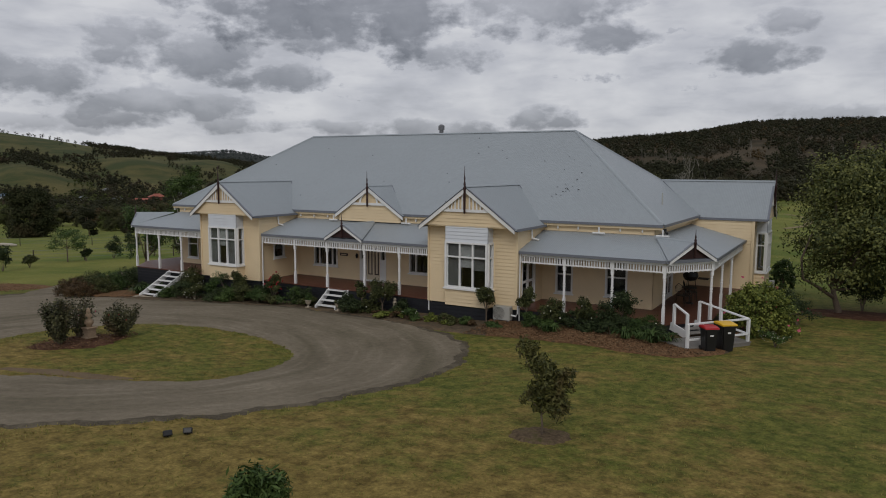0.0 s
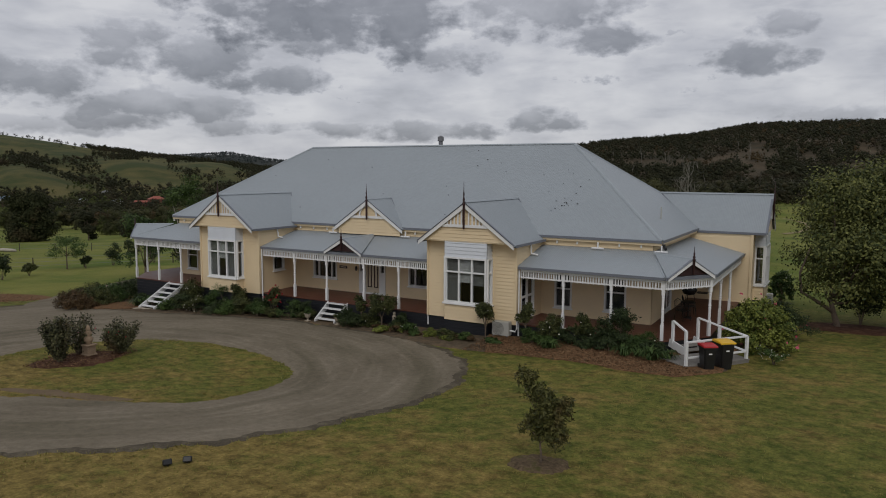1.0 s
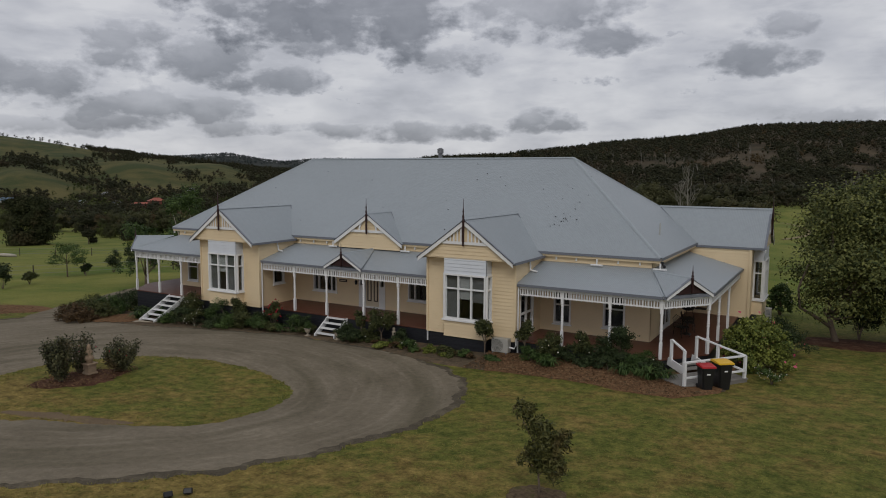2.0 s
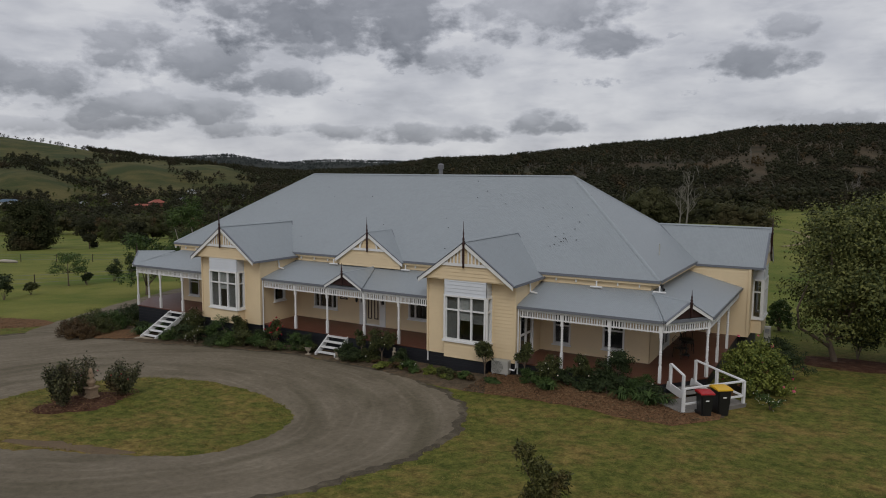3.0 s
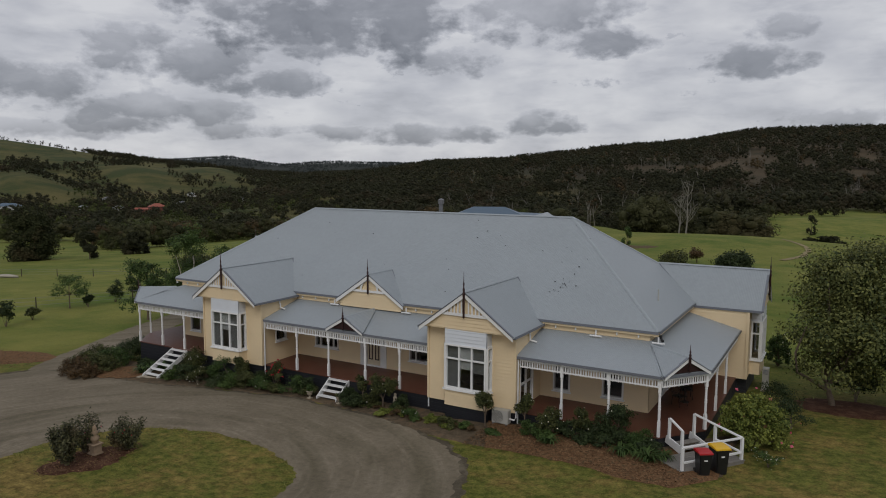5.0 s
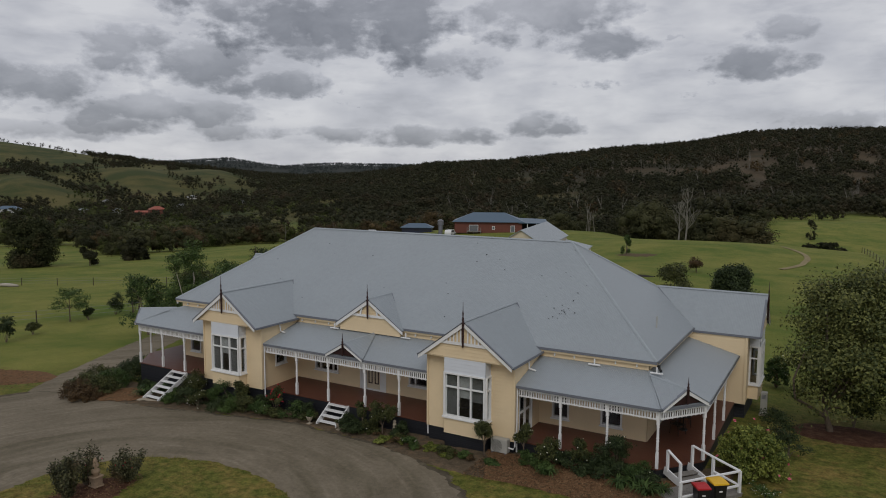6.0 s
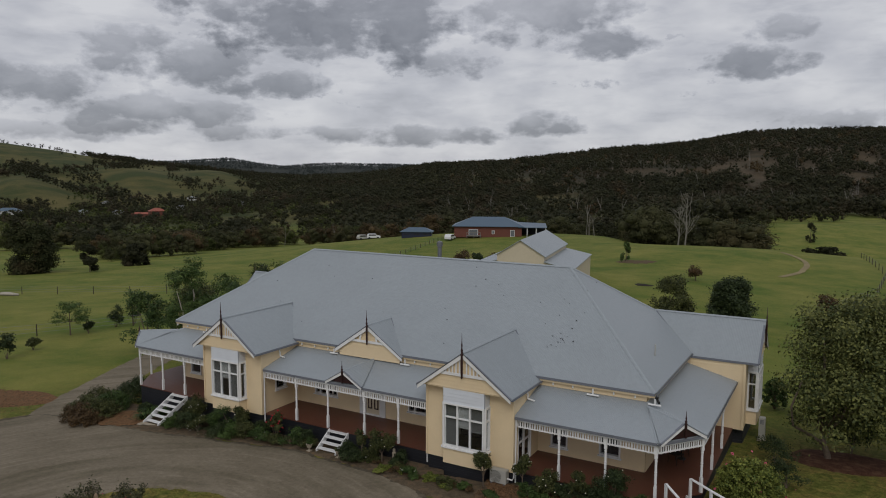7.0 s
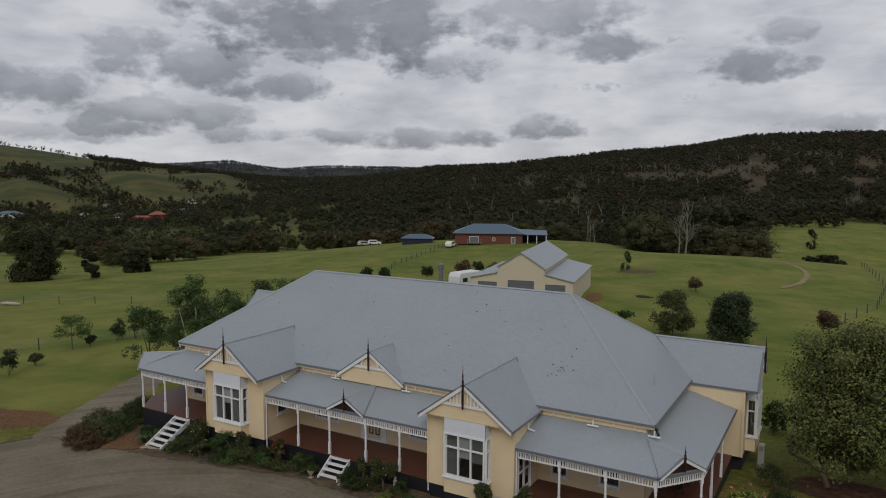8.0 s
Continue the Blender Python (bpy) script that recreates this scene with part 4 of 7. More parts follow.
def post_mesh():
    """A turned verandah post on a square foot."""
    bm = bmesh.new()
    box(bm, -0.055, 0.055, -0.055, 0.055, 0.0, 0.62)
    lathe(bm, [(0.05, 0.62), (0.06, 0.65), (0.045, 0.7), (0.055, 0.75), (0.05, 1.05), (0.062, 1.1), (0.045, 1.15), (0.062, 1.2), (0.05, 1.25), (0.048, 1.6), (0.06, 1.66), (0.045, 1.7), (0.058, 1.74)], 10)
    box(bm, -0.055, 0.055, -0.055, 0.055, 1.74, 2.3)
    me = bpy.data.meshes.new("post")
    bm.to_mesh(me)
    bm.free()
    me.materials.append(WHITE)
    return me


POST = post_mesh()
P_RIGHT = [(2.2, 0.84), (4.09, 0.84), (6.05, 0.84), (8.03, 0.84), (9.42, 2.63), (9.42, 5.2), (9.42, 7.95), (9.42, 10.9)]
P_CENTRE = [(mx(-2.2), 0.84), (-10.12, 0.84), (-8.07, 0.84), (-5.83, 0.84), (-3.86, 0.84), (-2.2, 0.84)]
P_LEFT = [(mx(x), y) for x, y in P_RIGHT]
for row in (P_RIGHT, P_CENTRE, P_LEFT):
    for k, (x, y) in enumerate(row):
        if (row is P_CENTRE and k in (0, 5)) or (row is not P_CENTRE and k in (0, 7)):
            continue
        turn = 45 if (row is not P_CENTRE and k == 4) else 0
        share("post", POST, pose(x, y, 0, 0, 0, turn), house)


def frieze(a, b):
    """A span of white fretwork between two posts, under the gutter."""
    f = Face(a, b)
    if f.long < 0.3:
        return
    bm = bmesh.new()
    box(bm, 0.05, f.long - 0.05, 0.03, 0.09, 2.22, 2.325, f.m)
    box(bm, 0.05, f.long - 0.05, 0.035, 0.085, 1.95, 2.005, f.m)
    n = max(2, int(f.long / 0.115))
    for k in range(n + 1):
        u = 0.06 + (f.long - 0.12) * k / n
        wid = 0.03 if k % 2 else 0.02
        box(bm, u - wid, u + wid, 0.045, 0.075, 2.005, 2.22, f.m)
        if k % 2:
            box(bm, u - 0.012, u + 0.012, 0.045, 0.075, 1.92, 1.95, f.m)
    part("fretwork", bm, WHITE, house, "white timber fretwork frieze", normals=True)


for row in (P_RIGHT, P_CENTRE, P_LEFT):
    for a, b in zip(row, row[1:]):
        frieze(a, b) if row is not P_LEFT else frieze(b, a)
# beam over the fretwork
for a, b in edges:
    fascia(a, b, VER_Z - 0.115, VER_Z - 0.032, w=-0.075)


def gablet(f, half, foot, apex, back_len):
    """A small gable on the verandah's edge, with its two roof slopes."""
    gable(f, half, foot, apex, 2.8, foot, "void", (2.5, apex + 0.52), over=0.1)
    mid = f.long / 2
    for s in (-1, 1):
        bm = bmesh.new()
        pts = [f.at(mid, 0.1, apex + 0.03), f.at(mid + s * (half + 0.1), 0.1, foot - 0.03), f.at(mid + s * (half + 0.1), -0.06, foot + 0.0), f.at(mid, -back_len, apex + 0.03)]
        slab(bm, [tuple(p) for p in pts], 0.015)
        part("gablet_roof", bm, ROOFX, house, normals=True)
    line_cap("ridge_cap", f.at(mid, 0.1, apex + 0.03), f.at(mid, -back_len, apex + 0.03), wide=0.1, deep=0.03)


gablet(Face((-8.0, 0.66), (-5.86, 0.66)), 1.0, 2.5, 3.1, 2.7)
gablet(Face((C1[0] + 0.12, C1[1] + 0.1), (C2[0] - 0.1, C2[1] - 0.12)), 1.02, 2.46, 3.06, 2.1)
gablet(Face((mx(C2[0] - 0.1), C2[1] - 0.12), (mx(C1[0] + 0.12), C1[1] + 0.1)), 1.02, 2.46, 3.06, 2.1)
# gable in the middle of the front
gm = Face((MID - 2.2, WALL_Y - 0.25), (MID + 2.2, WALL_Y - 0.25))
gable(gm, 2.0, 3.5, 4.86, 4.0, 3.12, "arch", (3.87, 5.68))
for s in (-1, 1):
    bm = bmesh.new()
    yb = Y0 + (4.89 - EAVE_Z) / (RIDGE_Z - EAVE_Z) * RUN
    pts = [(MID, 3.0, 4.91), (MID + s * 2.1, 3.0, 3.48), (MID + s * 2.1, Y0 + 0.03, 3.48), (MID, yb + 0.04, 4.91)]
    slab(bm, pts, 0.025)
    part("roof", bm, ROOFY, house, "grey corrugated steel gable roof", normals=True)
    line_cap("valley", (MID + s * 2.1, Y0 + 0.03, 3.51), (MID, yb + 0.04, 4.92), GUTTER, 0.09, 0.01)
line_cap("ridge_cap", (MID, 3.0, 4.91), (MID, yb + 0.04, 4.91), wide=0.12, deep=0.035)

# decks with the black boarding under them
D_RIGHT = [(2.12, 0.78), (8.05, 0.78), (9.49, 2.6), (9.49, 11.5), (RX, 11.5), (RX, WALL_Y), (2.12, WALL_Y)]
D_CENTRE = [(mx(-2.12), 0.78), (-2.12, 0.78), (-2.12, WALL_Y), (mx(-2.12), WALL_Y)]
for pts in (D_RIGHT, [(mx(x), y) for x, y in D_RIGHT][::-1], D_CENTRE):
    bm = bmesh.new()
    slab(bm, [(x, y, 0.0) for x, y in pts], 0.05)
    part("deck", bm, DECK, house, "red-brown stained timber verandah deck", normals=True)
base = [(2.14, 0.82), (8.03, 0.82), (9.45, 2.62), (9.45, 11.4)]
base = base + [(9.91, 11.5), (9.91, 15.1)]
base_all = [(mx(x), y) for x, y in base][::-1] + [(mx(2.14), 0.64), (mx(1.0), 0.62), (mx(1.0), 0.14), (mx(-1.0), 0.14), (mx(-1.0), 0.62), (mx(-2.08), 0.64), (mx(-2.08), 0.82), (-2.08, 0.82), (-2.08, 0.64), (-1.0, 0.62), (-1.0, 0.14), (1.0, 0.14), (1.0, 0.62), (2.08, 0.64)] + base
for a, b in zip(base_all, base_all[1:]):
    f = Face(a, b)
    bm = bmesh.new()
    z = -0.06
    while z > -2.3:
        box(bm, 0, f.long, -0.04, 0.0 if int(z * 100) % 2 else 0.004, z - 0.16, z - 0.004, f.m)
        z -= 0.165
    tagged(part("base_boarding", bm, BLACKBASE, house, "black painted base boards", normals=True), kind="stuff")


# ---- pipes and brackets of the house ----
def downpipe(pts, r=0.04):
    bm = bmesh.new()
    tube(bm, pts, [r] * len(pts), 8)
    part("downpipe", bm, WHITE, house, "white painted downpipe", shade=False)


for sx in (1, -1):
    for cx in (0.0, 2 * MID):
        x = cx + sx * 2.2
        downpipe([(x, 1.9, 3.3), (x, 1.9, 3.12), (x, 1.95, 3.05), (x, 1.95, 2.86), (x + sx * 0.32, 1.95, 2.8)])
        downpipe([(x, 0.72, 2.3), (x, 0.72, -0.5)], 0.035)


downpipe([(9.9, 11.0, 3.36), (9.6, 11.3, 3.3), (9.3, 11.46, 3.26), (9.24, 11.47, 3.1), (9.24, 11.47, 2.62)])


def water_heater(x, y):
    """A tall pale unit with a louvred cover and pipes, outside the wing."""
    z = ground(x, y)
    ob = tagged(empty("water_heater", x, y, z), "pale grey outdoor water heater by the wing wall", "water heater")
    bm = bmesh.new()
    box(bm, -0.15, 0.15, -0.2, 0.2, 0.08, 1.2)
    bmesh.ops.bevel(bm, geom=bm.edges[:], offset=0.02, segments=2, affect="EDGES")
    part("casing", bm, ACWHITE, ob)
    bm = bmesh.new()
    box(bm, -0.2, 0.2, -0.26, 0.26, -0.1, 0.08)
    part("plinth", bm, CONCRETE, ob)
    for k in range(4):
        bm = bmesh.new()
        box(bm, -0.1, 0.1, -0.212, -0.2, 0.9 + 0.06 * k, 0.93 + 0.06 * k)
        part("louvre", bm, GUTTER, ob)


water_heater(10.7, 12.6)


def spreader(x, y, z):
    """A short pipe that spreads roof water over the lower roof."""
    bm = bmesh.new()
    tube(bm, [(x, y, z + 0.28), (x, y, z + 0.06)], [0.035] * 2, 8)
    tube(bm, [(x - 0.26, y - 0.02, z + 0.03), (x + 0.26, y - 0.02, z + 0.03)], [0.038] * 2, 8)
    part("spreader_pipe", bm, WHITE, house, "white rainwater spreader pipe")


for x in (-9.45, -4.95, 4.75, mx(4.75), 7.4):
    spreader(x, 3.1, 3.09)
for k in range(60):
    x = -22.0 + k * 0.92
    if x > 7.2:
        break
    if abs(x) < 2.5 or abs(x - 2 * MID) < 2.5 or abs(x - MID) < 2.3:
        continue
    bm = bmesh.new()
    box(bm, x - 0.025, x + 0.025, Y0 + 0.06, WALL_Y - 0.03, EAVE_Z - 0.34, EAVE_Z - 0.21)
    part("eave_bracket", bm, WHITE, house)
bm = bmesh.new()
lathe(bm, [(0.13, 6.0), (0.13, 8.15), (0.19, 8.16), (0.19, 8.42), (0.06, 8.5)], 12)
fl = part("flue", bm, FLUE, house, "round galvanised steel flue with cowl")
fl.matrix_basis = pose(-8.12, 12.0, 0)
bm = bmesh.new()
tube(bm, [(6.45, 7.0, 3.9), (6.45, 7.0, 4.75)], [0.028] * 2, 8)
part("vent_pipe", bm, ACWHITE, house, "thin off-white roof vent pipe")
# small dark camera at the eave's eastern corner, body and lens tube
bm = bmesh.new()
box(bm, 7.38, 7.5, 3.18, 3.34, 3.3, 3.42)
tube(bm, [(7.5, 3.18, 3.3), (7.58, 3.05, 3.24)], [0.05, 0.06], 8)
part("flood_light", bm, BLACKMETAL, house, "small black camera at the eave corner")
# leaf litter on the roof, thickest by the eastern bay
rnd = random.Random(5)
bm = bmesh.new()
for k in range(42):
    if k < 26:
        x, y = (rnd.gauss(2.5, 0.3), rnd.gauss(5.2, 0.35)) if k < 12 else (rnd.gauss(2.0, 0.7), rnd.uniform(4.6, 8.6))
    else:
        x, y = rnd.uniform(-17, 2), rnd.uniform(4, 9)
    z, sl = roof_at(y) + 0.03, math.atan2(RIDGE_Z - EAVE_Z, RUN)
    m = pose(x, y, z, math.degrees(sl), 0, rnd.uniform(0, 180))
    w_, h_ = rnd.uniform(0.01, 0.04), rnd.uniform(0.01, 0.02)
    box(bm, -w_, w_, -h_, h_, 0, 0.015, m)
tagged(part("leaf_litter", bm, SPECK), "scattered dark leaf litter on the steel roof", "leaves", kind="stuff")


# ---- drive, beds and patches ----
def fast_mesh(name, verts, quads, material, parent=None, tris=False):
    me = bpy.data.meshes.new(name)
    nv, nf, c = len(verts), len(quads), quads.shape[1]
    me.vertices.add(nv)
    me.vertices.foreach_set("co", np.asarray(verts, np.float32).ravel())
    me.loops.add(nf * c)
    me.loops.foreach_set("vertex_index", np.asarray(quads, np.int32).ravel())
    me.polygons.add(nf)
    me.polygons.foreach_set("loop_start", np.arange(0, nf * c, c, dtype=np.int32))
    me.update(calc_edges=True)
    me.materials.append(material)
    ob = new(name, me)
    if parent:
        ob.parent = parent
    return ob


def leaf_quads(rng, pts, size, up=0.35, long=1.6, out=None, face=0.8):
    """Leaves as small pointed quads round points, in random directions."""
    n = len(pts)
    nrm = rng.normal(size=(n, 3)) + (0, 0, up)
    if out is not None:
        nrm += out * face
    nrm /= np.linalg.norm(nrm, axis=1, keepdims=True)
    t = np.cross(nrm, rng.normal(size=(n, 3)))
    t /= np.linalg.norm(t, axis=1, keepdims=True)
    b = np.cross(nrm, t)
    s = size * rng.uniform(0.6, 1.3, (n, 1))
    v = np.stack([pts - t * s * long * 0.5, pts + b * s * 0.42 + nrm * s * 0.1, pts + t * s * long * 0.5, pts - b * s * 0.42 + nrm * s * 0.1], 1)
    return v.reshape(-1, 3), np.arange(4 * n).reshape(-1, 4)


def curve(theta, rows):
    """A closed outline: the radius at an angle, from rows of degrees and metres."""
    a = [r[0] for r in rows]
    b = [r[1] for r in rows]
    return float(np.interp(theta % 360, a + [a[0] + 360], b + [b[0]]) if theta % 360 >= a[0] else np.interp(theta % 360 + 360, a + [a[0] + 360], b + [b[0]]))


ISLE_C = (-9.0, -10.7)
ISLE = ((11.9, 6.95), (32, 6.8), (45, 5.9), (71, 4.7), (95, 4.15), (120.5, 4.06), (143, 3.6), (165.6, 3.4), (208, 3.65), (250, 4.7), (293, 4.85), (312, 4.85), (328, 5.45), (335, 6.3), (341, 6.75), (354.4, 7.04))
DRIVE = ((2, 12.4), (13.5, 13.1), (22.4, 13.15), (30, 13.2), (36, 12.95), (50.5, 11.96), (67.4, 10.8), (85.6, 10.06), (112, 10.1), (136.7, 12.1), (147, 15.6), (152, 18.5), (157, 20.0), (162, 19.6), (170, 19), (180, 18), (200, 16), (225, 13), (250, 11), (290, 10.3), (315.6, 10.64), (327, 11.24), (338.6, 11.64), (349.8, 11.87))


def soft_curve(theta, rows):
    return sum(curve(theta + k, rows) for k in (-6, -3, 0, 3, 6)) / 5


def ring_sheet(name, centre, inner, outer, lift, material, rings=16, n=240, rag=0.25):
    """A sheet laid on the ground between two outlines, with a ragged edge."""
    bm = bmesh.new()
    grid = []
    for k in range(n):
        th = 360 * k / n
        c, s = math.cos(radians(th)), math.sin(radians(th))
        r0, r1 = (inner(th) if inner else 0.0), outer(th)
        jag = lambda r: rag * noise.noise(Vector((c * r * 0.9, s * r * 0.9, 7.3))) + rag * 0.7 * noise.noise(Vector((c * r * 3, s * r * 3, 1.3))) + rag * 0.5 * noise.noise(Vector((c * r * 8, s * r * 8, 5.3)))
        r0 += jag(r0) if inner else 0.0
        r1 += jag(r1)
        col = []
        for j in range(rings + 1):
            r = r0 + (r1 - r0) * j / rings
            x, y = centre[0] + r * c, centre[1] + r * s
            edge = 0.0 if 0 < j < rings or (j == 0 and not inner) else -0.05
            col.append(bm.verts.new((x, y, ground(x, y) + lift + edge)))
        grid.append(col)
    for k in range(n):
        a, b = grid[k], grid[(k + 1) % n]
        for j in range(rings):
            bm.faces.new((a[j], a[j + 1], b[j + 1], b[j]))
    return part(name, bm, material, shade=True)


tagged(ring_sheet("road", ISLE_C, lambda t: soft_curve(t, ISLE), lambda t: soft_curve(t, DRIVE), 0.035, GRAVEL, 18, 520, 0.2), "grey gravel turning drive round a grass island", "driveway", kind="structure")


tagged(ring_sheet("drive_edge", ISLE_C, lambda t: soft_curve(t, DRIVE) - 0.38, lambda t: soft_curve(t, DRIVE) + 0.02, 0.042, GRAVELRIM, 3, 520, 0.3), "dark loose gravel heaped along the drive's edge", "driveway", kind="structure")


def bed_strip():
    """The planted bed between the house and the drive."""
    xs = [-24.5, -21.5, -17.8, -12.8, -8.2, -4.9, -1.4, 1.4, 3.2, 5.5, 7.7, 9.3, 10.6]
    lo = [-2.6, -2.75, -2.35, -1.25, -0.65, -0.85, -1.9, -2.3, -2.2, -2.4, -2.9, -2.9, -0.9]
    bm = bmesh.new()
    rows = []
    n, m = 220, 14
    for k in range(n + 1):
        x = xs[0] + (xs[-1] - xs[0]) * k / n
        y0 = float(np.interp(x, xs, lo)) + 0.12 * noise.noise(Vector((x * 1.3, 0, 2))) + 0.06 * noise.noise(Vector((x * 5, 0, 2)))
        y1 = 1.2 if x < 8 else 1.2 + (x - 8) * 1.1
        row = []
        for j in range(m + 1):
            y = y0 + (y1 - y0) * j / m
            lump = 0.03 * noise.noise(Vector((x * 3, y * 3, 5))) + (0.05 if 0 < j else -0.04)
            row.append(bm.verts.new((x, y, ground(x, y) + lump)))
        rows.append(row)
    for a, b in zip(rows, rows[1:]):
        for j in range(m):
            bm.faces.new((a[j], b[j], b[j + 1], a[j + 1]))
    tagged(part("garden_bed", bm, SOIL, shade=True), "dark soil garden bed along the verandahs", "garden bed", kind="structure")
    # the eastern end is mulched with orange bark
    bm = bmesh.new()
    rows = []
    for k in range(101):
        x = 0.9 + 9.6 * k / 100
        y0 = float(np.interp(x, xs, lo)) - 0.03 + 0.12 * noise.noise(Vector((x * 1.3, 0, 2))) + 0.08 * noise.noise(Vector((x * 5, 0, 2)))
        y1 = 0.4 if x < 8 else 0.4 + (x - 8) * 0.9
        y0 = y1 - (y1 - y0) * ease(0, 14, k)
        rows.append([bm.verts.new((x, y0 + (y1 - y0) * j / 10, ground(x, y0 + (y1 - y0) * j / 10) + (0.09 if j else 0.0) + 0.03 * noise.noise(Vector((x * 3, j * 0.8, 5))))) for j in range(11)])
    for a, b in zip(rows, rows[1:]):
        for j in range(10):
            bm.faces.new((a[j], b[j], b[j + 1], a[j + 1]))
    tagged(part("bark_bed", bm, MULCH, shade=True), "orange bark mulch bed under the eastern verandah", "garden bed", kind="structure")
    rg = np.random.default_rng(31)
    pts = []
    while len(pts) < 6500:
        x = rg.uniform(1.2, 10.2)
        y0, y1 = float(np.interp(x, xs, lo)) - 0.25, (0.4 if x < 8 else 0.4 + (x - 8) * 0.9)
        y = rg.uniform(y0, y1)
        if abs(x - 9.9) + abs(y + 0.3) > 1.6:
            pts.append((x, y, ground(x, y) + 0.11))
    v, q = leaf_quads(rg, np.array(pts), 0.05, up=2.2, long=1.5)
    tagged(fast_mesh("bark_chips", v, q, LEAF_CHIP), "loose orange bark chips on the garden bed", "bark chips", kind="stuff")


bed_strip()


def patch(name, x, y, rx, ry, turn, material, label, lift=0.03, rag=0.15, category="soil"):
    def outer(th):
        t = radians(th) - radians(turn)
        return 1 / math.sqrt((math.cos(t) / rx) ** 2 + (math.sin(t) / ry) ** 2)
    return tagged(ring_sheet(name, (x, y), None, outer, lift, material, 6, 60, rag), label, category, kind="structure")


patch("mulch_bed", -9.75, -10.85, 0.95, 1.95, 0, REDMULCH, "red-brown mulch bed in the grass island", 0.05, 0.35)
patch("mulch_ring", 8.6, -12.7, 0.68, 0.55, 20, GREYMULCH, "ring of mulch round a young tree", 0.05)
patch("mulch_bed", -21.1, -1.2, 1.5, 1.5, 20, MULCH, "bare red-brown soil between the shrubs and the steps", 0.12, 0.3)
patch("mulch_ring", 14.4, 11.2, 2.3, 1.7, 10, REDMULCH, "mulch under the garden tree", 0.05)
patch("dirt_patch", -34.2, -2.6, 6.0, 2.4, 20, MULCH, "bare orange dirt beside the drive", 0.04, 0.4)
patch("dirt_patch", -5.7, -14.05, 2.2, 0.36, 21, DIRT, "worn bare soil at the island's edge", 0.03, 0.5)
patch("dirt_patch", -19.0, 101.5, 3.4, 2.4, 10, GREYMULCH, "bare scraped soil in the paddock", 0.05, 0.9)
patch("dirt_patch", -15.8, 67.5, 1.2, 4.0, 11, MULCH, "bare soil along the shed wall", 0.04, 0.5)
patch("worn_patch", -10.2, 72.1, 1.2, 1.3, 10, SPECK, "dark burnt patch in the paddock", 0.05, 0.4)


def path_strip(name, pts, wide, material, label, lift=0.12, cols=2):
    bm = bmesh.new()
    rows = []
    for k in range(len(pts)):
        p = Vector(pts[k])
        d = (Vector(pts[min(k + 1, len(pts) - 1)]) - Vector(pts[max(0, k - 1)])).normalized()
        s = Vector((d.y, -d.x))
        rows.append([bm.verts.new((*(p + s * o), ground(*(p + s * o)) + lift - (0.05 if abs(o) > wide * 0.49 else 0))) for o in [wide * (c / cols - 0.5) * (1 + 0.08 * noise.noise(Vector((p.x, p.y, 4.0)))) for c in range(cols + 1)]])
    for a, b in zip(rows, rows[1:]):
        for j in range(cols):
            bm.faces.new((a[j], b[j], b[j + 1], a[j + 1]))
    return tagged(part(name, bm, material), label, "path", kind="structure")


path_strip("side_drive", [(-23.5 - 0.42 * k, -5.2 + 0.5 * k + 0.004 * k * k) for k in range(-6, 44)], 3.4, GRAVEL, "gravel side drive past the end of the house", 0.04, 8)


path_strip("dirt_track", [(2.6 + 5.6 * math.sin(k * 0.21) + (0.4 if k > 9 else 0), 134 - 2.9 * k) for k in range(14)], 0.95, TRACK, "narrow bare dirt track across the paddock")

# ---- steps, bins and garden things ----
def steps(x0, x1, y_top, y_low, z_low, treads, label):
    ob = tagged(empty("steps", (x0 + x1) / 2, y_low, z_low), label, "steps", "front steps")
    w = (x1 - x0) / 2
    dy, dz = y_top - y_low, -z_low
    for s in (-1, 1):
        bm = bmesh.new()
        x = s * (w - 0.03)
        v = [bm.verts.new((x + o, y, z)) for o in (-0.025, 0.025) for y, z in ((-0.08, 0.0), (0.22, 0.0), (dy, dz - 0.3), (dy, dz + 0.0), (-0.08, 0.12))]
        bm.faces.new(v[:5])
        bm.faces.new(v[5:][::-1])
        for k in range(5):
            j = (k + 1) % 5
            bm.faces.new((v[k], v[k + 5], v[j + 5], v[j]))
        part("stringer", bm, WHITE, ob, normals=True)
    for k in range(treads):
        f = (k + 0.7) / treads
        bm = bmesh.new()
        y, z = dy * f, dz * f
        box(bm, -w + 0.055, w - 0.055, y - 0.16, y + 0.1, z - 0.035, z)
        part("tread", bm, WHITE, ob)


steps(-19.5, -18.25, 0.8, -1.2, ground(-18.9, -1.2) + 0.02, 6, "tall white timber steps with open risers")
steps(-7.98, -6.75, 0.8, -0.18, ground(-7.4, -0.18) + 0.02, 4, "short white timber steps with open risers")
bm = bmesh.new()
zz = ground(-18.9, -1.4)
box(bm, -19.6, -18.2, -1.62, -1.16, zz - 0.05, zz + 0.05)
tagged(part("step_slab", bm, CONCRETE), "pale concrete slab at the foot of the steps", "slab", kind="structure")


